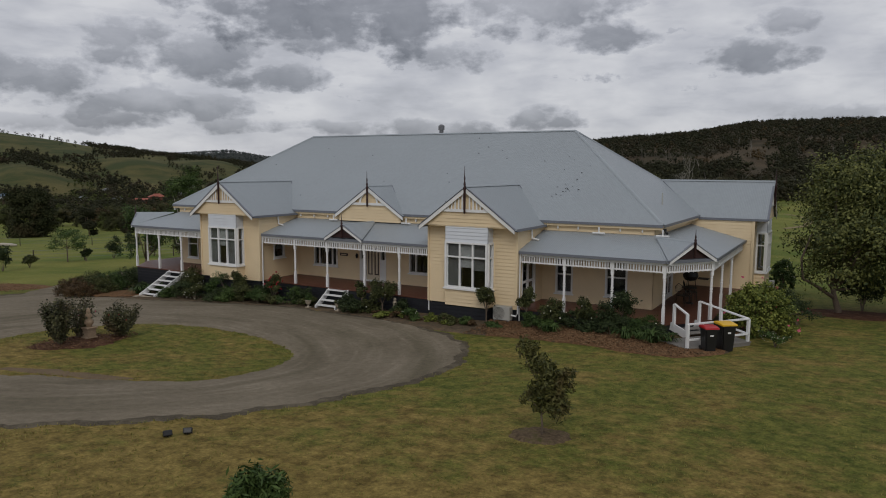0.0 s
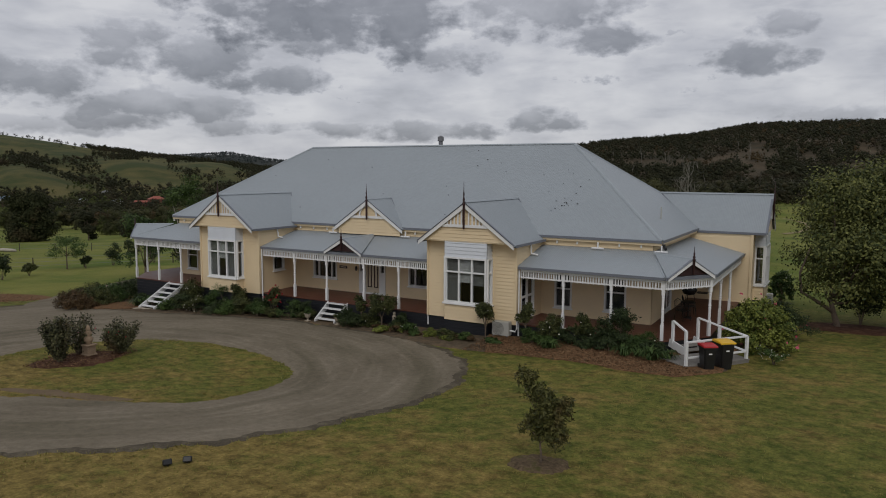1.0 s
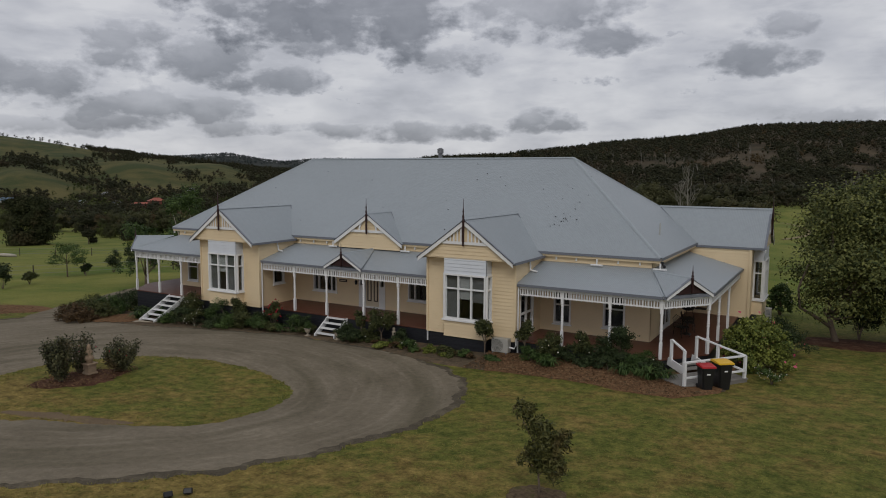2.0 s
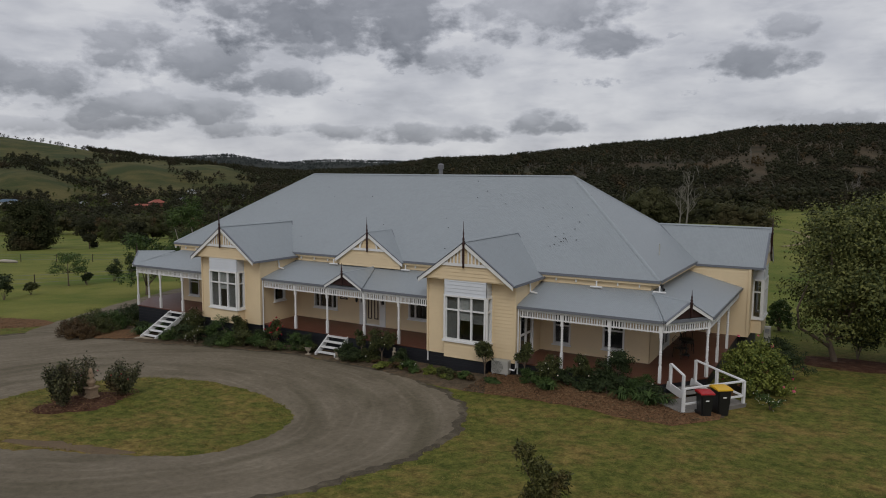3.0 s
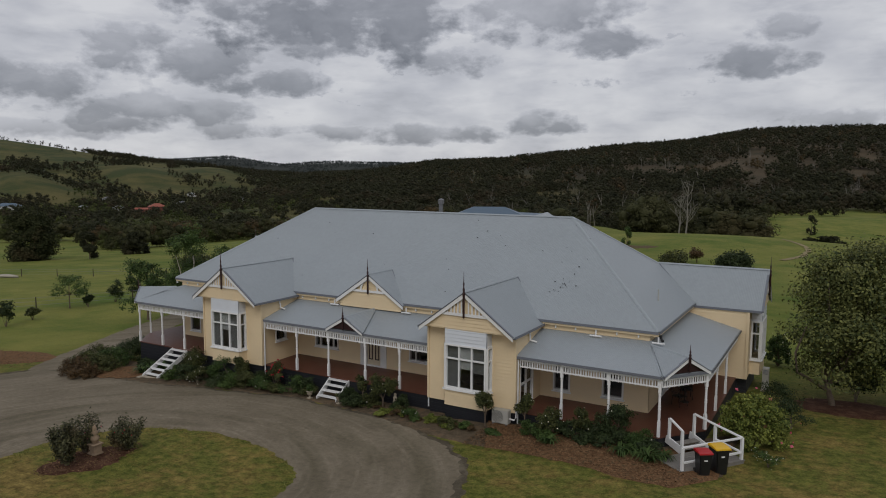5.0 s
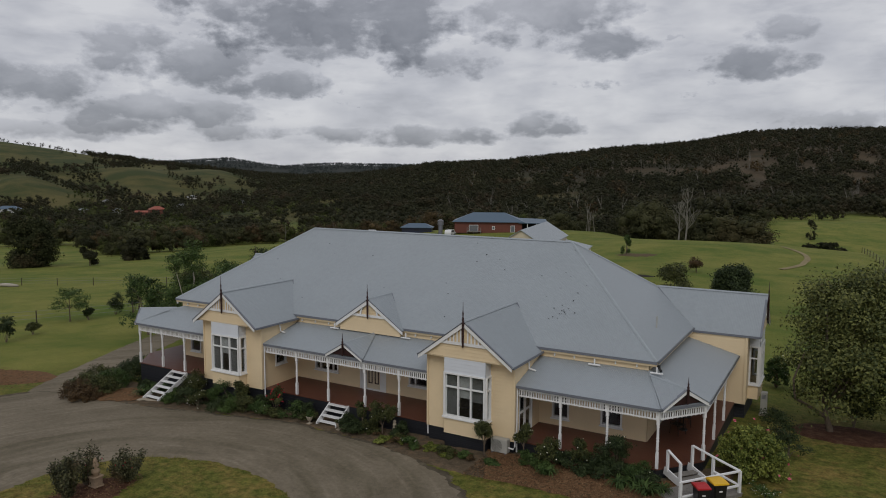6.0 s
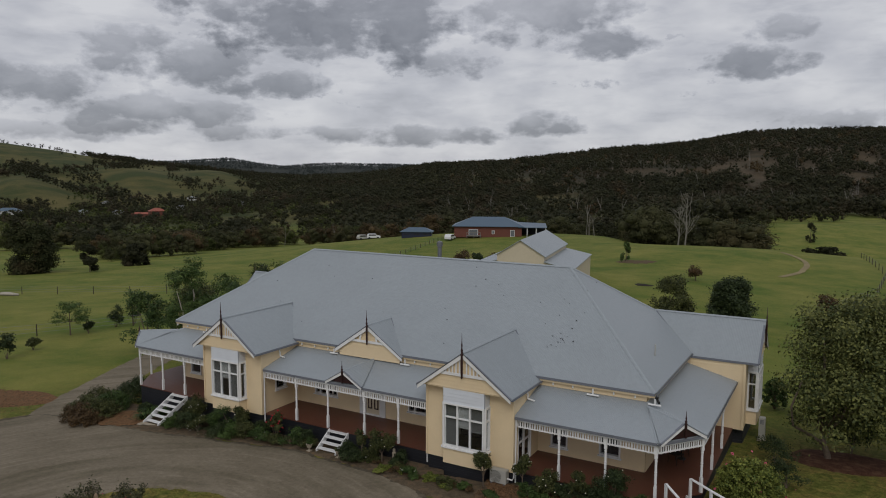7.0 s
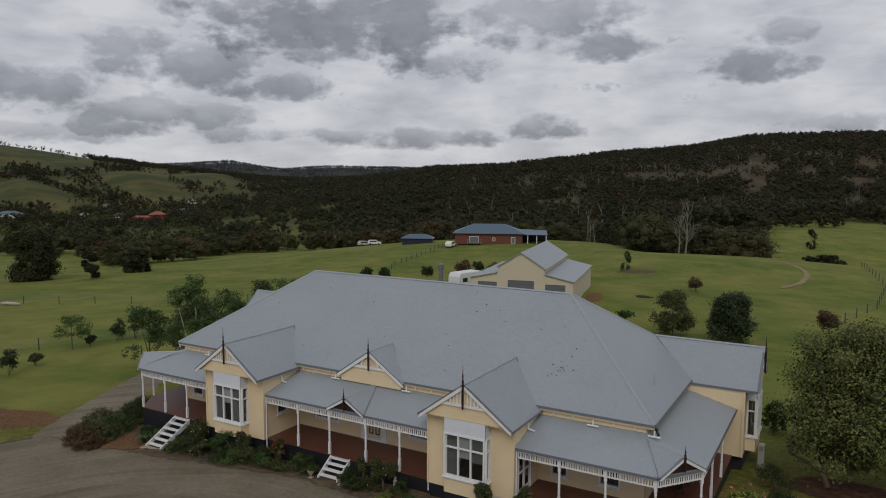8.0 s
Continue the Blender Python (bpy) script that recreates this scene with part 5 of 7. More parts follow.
def side_steps():
    """White-railed timber landing off the cut corner of the verandah."""
    mid = ((C1[0] + C2[0]) / 2 - 0.06, (C1[1] + C2[1]) / 2 + 0.06)
    g = ground(9.9, -0.3)
    ob = tagged(empty("landing", mid[0], mid[1], g), "weathered timber landing with white handrails", "landing")
    ob.matrix_basis = pose(mid[0], mid[1], g, 0, 0, 51.6)
    top = -g
    bm = bmesh.new()
    for k in range(9):
        box(bm, -2.05, 0.88, -2.28 + k * 0.15, -2.28 + k * 0.15 + 0.138, 0.12, 0.16)
    box(bm, -2.02, 0.85, -2.26, -0.95, 0.0, 0.115)
    tagged(part("platform", bm, GREYWOOD, ob, "weathered grey platform boards"), kind="stuff")
    for k, (y, z) in enumerate(((-0.75, 0.27), (-0.46, 0.36))):
        bm = bmesh.new()
        box(bm, -0.8, 0.28, y - 0.17, y + 0.14, z - 0.035, z)
        part("tread", bm, GREYWOOD, ob)
    for s in (-1, 1):
        bm = bmesh.new()
        x = -0.27 + s * 0.57
        bar(bm, (x, -1.02, 0.2), (x, -0.02, top - 0.06), 0.05, 0.3)
        part("stringer", bm, WHITE, ob)
    posts = {"a": (-0.84, -0.2, top + 0.8), "b": (-0.84, -0.92, 1.0), "c": (0.3, -0.25, top + 0.84), "d": (0.5, -1.15, 1.15), "e": (0.78, -2.2, 0.98), "f": (-1.92, -2.2, 0.98)}
    for name, (x, y, h) in posts.items():
        bm = bmesh.new()
        low = 0.0 if name in "ef" else (0.1 if name in "bd" else top - 0.05)
        box(bm, x - 0.045, x + 0.045, y - 0.045, y + 0.045, low, h)
        part("rail_post", bm, WHITE, ob)
    for a, b, drop in (("a", "b", 0), ("c", "d", 0), ("d", "e", 0), ("e", "f", 0), ("e", "f", 0.55), ("d", "e", 0.55)):
        p, q = Vector(posts[a]), Vector(posts[b])
        bm = bmesh.new()
        bar(bm, (p.x, p.y, p.z - drop), (q.x, q.y, q.z - drop), 0.09, 0.05)
        part("handrail", bm, WHITE, ob)


side_steps()


def bin_(x, y, turn, h, w, lid, label):
    ob = tagged(empty("wheelie_bin", x, y, ground(x, y) + 0.02, turn), label, "bin", "bins by the landing")
    bm = bmesh.new()
    lo, hi = w * 0.40, w * 0.5
    vs = [bm.verts.new((sx * r, sy * r * 1.12, z)) for r, z in ((lo, 0.03), (hi, h * 0.88), (hi * 1.06, h * 0.88), (hi * 1.06, h * 0.93)) for sx, sy in ((-1, -1), (1, -1), (1, 1), (-1, 1))]
    for r in range(3):
        for k in range(4):
            j = (k + 1) % 4
            bm.faces.new((vs[r * 4 + k], vs[r * 4 + j], vs[r * 4 + 4 + j], vs[r * 4 + 4 + k]))
    bm.faces.new(vs[3::-1])
    bm.faces.new(vs[12:])
    bmesh.ops.bevel(bm, geom=[e for e in bm.edges if abs(e.verts[0].co.z - e.verts[1].co.z) > 0.3], offset=0.04, segments=2, affect="EDGES")
    part("body", bm, BINBLACK, ob, normals=True)
    bm = bmesh.new()
    rows = []
    for y_, z_ in ((-0.62, 0.0), (-0.6, 0.05), (-0.2, 0.085), (0.3, 0.095), (0.58, 0.07), (0.64, 0.0)):
        rows.append([bm.verts.new((sx * w * 0.56, y_ * w, h * 0.93 + z_ * (1 if abs(sx) < 1 else 0.8))) for sx in (-1, -0.8, 0.8, 1)])
    for a, b in zip(rows, rows[1:]):
        for k in range(3):
            bm.faces.new((a[k], a[k + 1], b[k + 1], b[k]))
    bm.faces.new([r[0] for r in rows])
    bm.faces.new([r[3] for r in rows][::-1])
    bm.faces.new([rows[0][0], rows[-1][0], rows[-1][3], rows[0][3]])
    part("lid", bm, lid, ob, "coloured hinged lid", normals=True)
    bm = bmesh.new()
    tube(bm, [(-w * 0.42, w * 0.62, h * 0.9), (w * 0.42, w * 0.62, h * 0.9)], [0.016] * 2, 6)
    part("handle", bm, BINBLACK, ob)
    for s in (-1, 1):
        bm = bmesh.new()
        tube(bm, [(s * w * 0.4 - 0.025, w * 0.5, 0.09), (s * w * 0.4 + 0.025, w * 0.5, 0.09)], [0.1] * 2, 14)
        part("wheel", bm, BLACKMETAL, ob)
    bm = bmesh.new()
    box(bm, -0.06, 0.06, -w * 0.545, -w * 0.535, h * 0.66, h * 0.71)
    part("label_bar", bm, WHITE, ob, "small white marking")


bin_(9.98, -1.0, 34, 0.9, 0.44, BINRED, "small black wheelie bin with a red lid")
bin_(10.42, -0.45, 38, 1.0, 0.5, BINYELLOW, "large black wheelie bin with a yellow lid")


def air_con():
    x, y = 1.62, 0.34
    ob = tagged(empty("air_conditioner", x, y, ground(x, y) + 0.05), "off-white outdoor air conditioner unit by the wall", "air conditioner")
    bm = bmesh.new()
    box(bm, -0.38, 0.38, -0.16, 0.16, 0.08, 0.66)
    bmesh.ops.bevel(bm, geom=bm.edges[:], offset=0.02, segments=2, affect="EDGES")
    body = part("body", bm, ACWHITE, ob)
    bm = bmesh.new()
    for k in range(5):
        r = 0.05 + 0.05 * k
        pts = [(-0.1 + r * math.cos(a * math.pi / 8), -0.172, 0.37 + r * math.sin(a * math.pi / 8)) for a in range(17)]
        tube(bm, pts, [0.007] * 17, 4)
    part("fan_grille", bm, BLACKMETAL, ob)
    for s in (-1, 1):
        bm = bmesh.new()
        box(bm, s * 0.3 - 0.03, s * 0.3 + 0.03, -0.18, 0.18, -0.08, 0.08)
        part("foot", bm, GUTTER, ob)
    bm = bmesh.new()
    tube(bm, [(0.38, 0.0, 0.3), (0.6, 0.0, 0.28), (0.66, 0.02, 0.4), (0.66, 0.08, 1.0)], [0.035] * 4, 8)
    part("pipe", bm, WHITE, ob, "white insulated pipe")


air_con()


def urn(x, y, s, label):
    ob = tagged(empty("garden_urn", x, y, ground(x, y) + 0.03), label, "urn", "garden urns")
    bm = bmesh.new()
    box(bm, -0.15 * s, 0.15 * s, -0.15 * s, 0.15 * s, 0, 0.08 * s)
    lathe(bm, [(0.11 * s, 0.08 * s), (0.06 * s, 0.14 * s), (0.06 * s, 0.2 * s), (0.16 * s, 0.3 * s), (0.2 * s, 0.42 * s), (0.21 * s, 0.5 * s), (0.25 * s, 0.53 * s), (0.24 * s, 0.56 * s)], 14)
    part("bowl", bm, CONCRETE, ob, shade=False)
    return ob


def statue(x, y):
    bm = bmesh.new()
    box(bm, -0.11, 0.11, -0.11, 0.11, 0, 0.14)
    lathe(bm, [(0.09, 0.14), (0.11, 0.25), (0.08, 0.42), (0.1, 0.52), (0.05, 0.58), (0.07, 0.64), (0.06, 0.7), (0.02, 0.73)], 10)
    ob = part("statue", bm, CONCRETE)
    ob.matrix_basis = pose(x, y, ground(x, y) + 0.02)
    tagged(ob, "small weathered stone garden statue in the bed", "statue")


statue(-3.75, 0.3)


def garden_light(x, y, turn):
    ob = tagged(empty("garden_light", x, y, ground(x, y), turn), "small black ground spotlight standing in the lawn", "garden light", "lawn lights")
    bm = bmesh.new()
    box(bm, -0.09, 0.09, -0.05, 0.05, 0.02, 0.14, Matrix.Rotation(radians(-25), 4, "X"))
    bmesh.ops.bevel(bm, geom=bm.edges[:], offset=0.015, segments=1, affect="EDGES")
    part("lamp_head", bm, BLACKMETAL, ob)
    bm = bmesh.new()
    tube(bm, [(0, 0, -0.05), (0, 0, 0.08)], [0.018, 0.018], 6)
    part("spike", bm, BLACKMETAL, ob)
    bm = bmesh.new()
    box(bm, -0.07, 0.07, -0.056, -0.051, 0.04, 0.12, Matrix.Rotation(radians(-25), 4, "X"))
    part("lens", bm, BINBLACK, ob)


garden_light(2.29, -16.4, 40)
garden_light(2.12, -16.75, 60)


def barbecue(x, y):
    ob = tagged(empty("barbecue", x, y, 0), "black kettle barbecue on the verandah deck", "barbecue")
    bm = bmesh.new()
    lathe(bm, [(0.05, 0.72), (0.25, 0.78), (0.33, 0.92), (0.34, 0.98)], 14)
    part("bowl", bm, BLACKMETAL, ob)
    bm = bmesh.new()
    lathe(bm, [(0.345, 0.985), (0.31, 1.12), (0.2, 1.22), (0.05, 1.26), (0.02, 1.3)], 14)
    part("lid", bm, BLACKMETAL, ob)
    for k in range(3):
        a = 2 * math.pi * k / 3
        bm = bmesh.new()
        tube(bm, [(0.2 * math.cos(a), 0.2 * math.sin(a), 0.78), (0.32 * math.cos(a), 0.32 * math.sin(a), 0)], [0.015] * 2, 6)
        part("leg", bm, BLACKMETAL, ob)
    bm = bmesh.new()
    box(bm, 0.34, 0.8, -0.2, 0.2, 0.86, 0.9)
    part("side_shelf", bm, BLACKMETAL, ob)


barbecue(7.75, 7.5)


def outdoor_chair(x, y, turn):
    ob = tagged(empty("outdoor_chair", x, y, 0, turn), "black metal outdoor chair on the verandah deck", "chair", "verandah chairs")
    bm = bmesh.new()
    box(bm, -0.23, 0.23, -0.22, 0.22, 0.42, 0.45)
    part("seat", bm, BLACKMETAL, ob)
    for sx in (-1, 1):
        for sy in (-1, 1):
            bm = bmesh.new()
            tube(bm, [(sx * 0.21, sy * 0.2, 0.43), (sx * 0.24, sy * 0.24, 0)], [0.014] * 2, 6)
            part("leg", bm, BLACKMETAL, ob)
        bm = bmesh.new()
        tube(bm, [(sx * 0.24, 0.22, 0.62), (sx * 0.25, -0.16, 0.63), (sx * 0.22, -0.2, 0.45)], [0.014] * 3, 6)
        part("armrest", bm, BLACKMETAL, ob)
    bm = bmesh.new()
    tube(bm, [(-0.22, 0.22, 0.43), (-0.22, 0.3, 0.8), (0, 0.32, 0.92), (0.22, 0.3, 0.8), (0.22, 0.22, 0.43)], [0.014] * 5, 6)
    for k in range(5):
        x_ = -0.15 + 0.075 * k
        tube(bm, [(x_, 0.22, 0.44), (x_, 0.31, 0.84)], [0.008] * 2, 4)
    part("backrest", bm, BLACKMETAL, ob)


outdoor_chair(7.95, 5.1, 60)
outdoor_chair(8.0, 6.3, 110)
tb = tagged(empty("side_table", 8.05, 5.75, 0), "small round black outdoor table", "table")
bm = bmesh.new()
lathe(bm, [(0.3, 0.68), (0.32, 0.69), (0.32, 0.71), (0.3, 0.72)], 16)
part("tabletop", bm, BLACKMETAL, tb)
bm = bmesh.new()
lathe(bm, [(0.2, 0), (0.18, 0.03), (0.03, 0.08), (0.03, 0.68)], 10)
part("pedestal", bm, BLACKMETAL, tb)


# ---- plants ----
def blob_points(rng, blobs, n, sub=14):
    """Points in a union of balls (x, y, z, r, squash), gathered in sprays near their skins."""
    w = np.array([b[3] ** 2 for b in blobs])
    bl = np.array(blobs)
    pick = rng.choice(len(blobs), n, p=w / w.sum())
    sd = rng.normal(size=(len(blobs), sub, 3)) + (0, 0, 0.25)
    sd /= np.linalg.norm(sd, axis=2, keepdims=True)
    sd *= rng.uniform(0.45, 1.0, (len(blobs), sub, 1))
    which = rng.integers(sub, size=n)
    d = sd[pick, which] + rng.normal(size=(n, 3)) * 0.2
    flat_ = np.stack([np.ones(n), np.ones(n), bl[pick, 4]], 1)
    pts = bl[pick, :3] + d * bl[pick, 3:4] * flat_
    return pts, d / np.maximum(np.linalg.norm(d, axis=1, keepdims=True), 1e-6)


def shrub(x, y, h, r, leaf, label, seed, n=500, size=0.055, bloom=None, blooms=0, stem=0.0, name="shrub", group="", category="shrub", bsize=0.05, squash=None, lumps=6, dome=False, sub=14, long=1.6):
    """A leafy shrub: stems, a crown of leaves in several lumps and, if it flowers, blossoms. stem: bare height under the crown."""
    rng = np.random.default_rng(seed)
    ob = tagged(empty(name, x, y, ground(x, y) + 0.02), label, category, group)
    ch = (h - stem) / 2
    blobs = []
    for k in range(lumps):
        a, q = rng.uniform(0, 2 * math.pi), rng.uniform(0.15, 0.62)
        z = stem + ch * rng.uniform(0.45, 1.6)
        f = 1 - 0.35 * max(0, (z - stem) / (2 * ch) - 0.55)
        blobs.append((math.cos(a) * r * q * f, math.sin(a) * r * q * f, z, r * rng.uniform(0.36, 0.58), min(1.0, ch / r) if squash is None else squash))
    if dome:
        blobs = []
        for k in range(lumps):
            a, e = 2.4 * k, math.asin((k + 0.5) / lumps)
            blobs.append((math.cos(a) * math.cos(e) * r * 0.72, math.sin(a) * math.cos(e) * r * 0.72, 0.12 * h + math.sin(e) * h * 0.66, r * rng.uniform(0.26, 0.38), 0.85))
    bm = bmesh.new()
    for b in blobs:
        k_ = 0.06 if stem > 0.45 else 0.25
        tube(bm, [(0.02 * b[0], 0.02 * b[1], -0.05), (k_ * b[0], k_ * b[1], (0.95 if stem > 0.45 else 0.5) * (stem or b[2])), tuple(b[:3])], [0.012 + 0.008 * h, 0.01 + 0.004 * h, 0.005], 5)
    tagged(part("branchwork", bm, BARK, ob), kind="stuff")
    pts, d = blob_points(rng, blobs, int(n * 2.6), sub)
    pts[:, 2] = np.maximum(pts[:, 2], 0.02 + 0.6 * stem)
    v, q = leaf_quads(rng, pts, size * 0.74, long=long, out=d, face=1.3)
    fast_mesh("foliage", v, q, leaf, ob)
    if bloom:
        pts, d = blob_points(rng, blobs, blooms)
        pts += d * (0.26 if dome else 0.09)
        vs, qs = [], []
        for k in range(3):
            a, b_ = leaf_quads(rng, pts, bsize, long=1.0, out=d)
            qs.append(b_ + sum(len(u) for u in vs))
            vs.append(a)
        tagged(fast_mesh("blossom", np.concatenate(vs), np.concatenate(qs), bloom, ob), kind="stuff")
    return ob


S, W, P, R = "dense green garden shrub in the mulched bed", "rose bush with white blooms in the mulched bed", "large leafy shrub with pink blooms beside the landing", "rose bush with red blooms in the bed"
shrub(11.15, 3.2, 2.2, 1.35, LEAF_LIME, P, 1, 5200, 0.095, BLOOM_PINK, 42, name="flowering_shrub", bsize=0.13, lumps=30, dome=True, sub=10)
shrub(12.3, 6.2, 1.1, 1.0, LEAF_DARK, "dark low shrub beside the house wall", 2, 900, 0.07)
shrub(11.6, 9.2, 1.3, 1.0, LEAF_DARK, "dark rounded shrub near the wing wall", 3, 1000, 0.07)
shrub(10.75, 19.4, 2.2, 0.8, LEAF_MID, "tall bush with white blooms by the wing", 4, 2600, 0.085, BLOOM_WHITE, 45, bsize=0.06, dome=True, lumps=22, sub=10)
shrub(11.9, 0.9, 0.5, 0.55, LEAF_FRESH, "low bush with tiny white blooms by the landing", 5, 500, 0.05, BLOOM_WHITE, 50, bsize=0.03)
ROSES = [
    (-13.0, -0.15, 1.8, 0.5, LEAF_OLIVE, None, 0, 0.8), (-10.8, 0.05, 1.5, 0.4, LEAF_OLIVE, BLOOM_RED, 44, 0.6), (-5.45, 0.1, 1.4, 0.3, LEAF_OLIVE, BLOOM_PINK, 4, 0.85),
    (-4.3, 0.1, 1.75, 0.56, LEAF_OLIVE, BLOOM_WHITE, 7, 0.7), (1.15, -0.25, 1.6, 0.48, LEAF_OLIVE, BLOOM_WHITE, 5, 0.75), (2.75, 0.2, 1.5, 0.36, LEAF_OLIVE, BLOOM_WHITE, 6, 0.85),
    (4.0, -0.2, 1.3, 0.45, LEAF_OLIVE, BLOOM_WHITE, 18, 0.25), (5.15, 0.3, 1.4, 0.42, LEAF_OLIVE, BLOOM_WHITE, 7, 0.5), (6.5, 0.35, 1.65, 0.58, LEAF_DARK, BLOOM_WHITE, 5, 0.55),
    (-17.0, -0.1, 1.75, 0.95, LEAF_OLIVE, BLOOM_WHITE, 26, 0.2),
]
for k, (x, y, h, r, leaf, bloom, nb, stem) in enumerate(ROSES):
    shrub(x, y, h, r * 1.2, leaf, R if bloom is BLOOM_RED else W, 20 + k, int(700 + 1900 * r * h * 0.6), 0.07, bloom or BLOOM_WHITE, nb or 2, stem * 0.7, "rose_bush", "roses along the verandah", "rose bush", 0.1 if bloom is BLOOM_RED else 0.06)
LOW = [
    (-17.4, -1.1, 0.5, 0.5, LEAF_FRESH, 0), (-16.4, -0.9, 0.85, 0.75, LEAF_DARK, 0), (-15.4, -1.0, 0.75, 0.6, LEAF_OLIVE, 14), (-14.3, -0.85, 0.7, 0.8, LEAF_DARK, 8), (-13.3, -0.75, 0.75, 0.7, LEAF_FRESH, 0),
    (-13.9, -0.2, 1.3, 0.85, LEAF_FRESH, 0), (-12.3, -0.6, 0.85, 0.75, LEAF_OLIVE, 0), (-11.4, -0.55, 0.65, 0.7, LEAF_MID, 6), (-10.5, -0.5, 0.6, 0.65, LEAF_OLIVE, 6), (-9.5, -0.2, 0.8, 0.7, LEAF_MID, 0), (-9.0, 0.25, 0.85, 0.6, LEAF_DARK, 0),
    (-6.2, 0.1, 0.7, 0.5, LEAF_DARK, 0), (-5.3, -0.35, 0.85, 0.7, LEAF_DARK, 0), (-3.0, -0.4, 0.55, 0.5, LEAF_OLIVE, 0), (-2.2, -0.7, 0.6, 0.6, LEAF_MID, 5), (-1.2, -0.5, 0.45, 0.45, LEAF_LIME, 0), (-0.3, -0.9, 0.55, 0.6, LEAF_OLIVE, 0),
    (0.5, -0.75, 0.45, 0.5, LEAF_FRESH, 0), (1.9, -1.0, 0.35, 0.45, LEAF_MID, 0), (3.9, -0.75, 0.55, 0.55, LEAF_FRESH, 0), (5.5, -0.35, 0.75, 0.7, LEAF_DARK, 0), (6.4, -0.45, 0.7, 0.7, LEAF_DARK, 0), (-3.7, -0.9, 0.35, 0.5, LEAF_LIME, 0),
]
for k, (x, y, h, r, leaf, nb) in enumerate(LOW):
    shrub(x, y, h * (1.1 if x < -8.8 else 0.85), r * (1.1 if x < -8.8 else 0.85), leaf, S, 50 + k, int(500 + 900 * r), 0.06, BLOOM_WHITE if nb else None, nb, group="low shrubs in the bed")
LOW3 = [(-5.9, -0.2, 0.85, 0.6, LEAF_DARK), (-4.9, 0.1, 0.7, 0.55, LEAF_OLIVE), (-3.4, 0.2, 0.75, 0.55, LEAF_DARK), (3.3, -0.4, 0.7, 0.5, LEAF_MID), (4.6, 0.0, 0.8, 0.55, LEAF_DARK), (6.0, 0.2, 0.95, 0.7, LEAF_DARK), (7.4, 0.1, 0.8, 0.6, LEAF_MID), (8.0, -0.2, 0.65, 0.5, LEAF_DARK)]
for k, (x, y, h, r, leaf) in enumerate(LOW3):
    shrub(x, y, h, r, leaf, S, 190 + k, int(600 + 900 * r), 0.06, BLOOM_WHITE if k % 3 == 1 else None, 5, group="low shrubs in the bed")
LOW2 = [(-15.9, -0.3, 1.0, 0.7, LEAF_DARK), (-14.9, -0.3, 0.9, 0.7, LEAF_MID), (-12.9, -0.2, 0.9, 0.6, LEAF_DARK), (-11.7, 0.1, 0.95, 0.6, LEAF_DARK), (-8.6, -0.1, 0.6, 0.5, LEAF_OLIVE), (6.9, 0.1, 0.75, 0.6, LEAF_DARK), (-17.9, -0.2, 0.6, 0.5, LEAF_FRESH)]
for k, (x, y, h, r, leaf) in enumerate(LOW2):
    shrub(x, y, h, r, leaf, S, 160 + k, int(500 + 900 * r), 0.06, group="low shrubs in the bed")
CARPET = random.Random(4)
for k in range(16):
    x = -5.6 + 0.42 * k + CARPET.uniform(-0.15, 0.15)
    y = float(np.interp(x, (-5, -1.4, 1.4), (-0.35, -0.95, -1.2))) + CARPET.uniform(-0.1, 0.35)
    shrub(x, y, CARPET.uniform(0.16, 0.32), CARPET.uniform(0.2, 0.38), (LEAF_OLIVE, LEAF_LIME, LEAF_RUST, LEAF_FRESH)[CARPET.randrange(4)], "small tufted groundcover plant in the bed", 400 + k, 170, 0.06, group="groundcover plants", category="plant", name="groundcover", lumps=4)
MOUND = [(-24.6, 1.6, 1.1, 1.2, LEAF_DARK), (-23.6, -0.2, 1.15, 1.1, LEAF_MID), (-22.7, -1.7, 1.0, 1.1, LEAF_OLIVE), (-22.3, -2.9, 0.8, 0.95, LEAF_RUST), (-23.3, -2.5, 0.95, 1.1, LEAF_RUST), (-24.2, -1.6, 0.9, 1.2, LEAF_OLIVE), (-21.3, 0.3, 0.55, 0.5, LEAF_DARK), (-25.6, 0.2, 0.95, 1.2, LEAF_OLIVE), (-26.0, 3.4, 1.1, 1.2, LEAF_DARK)]
for k, (x, y, h, r, leaf) in enumerate(MOUND):
    shrub(x, y, h, r, leaf, "sprawling low shrub at the end of the garden bed", 90 + k, 2000, 0.07, group="sprawling shrubs", dome=True, lumps=18, sub=12)


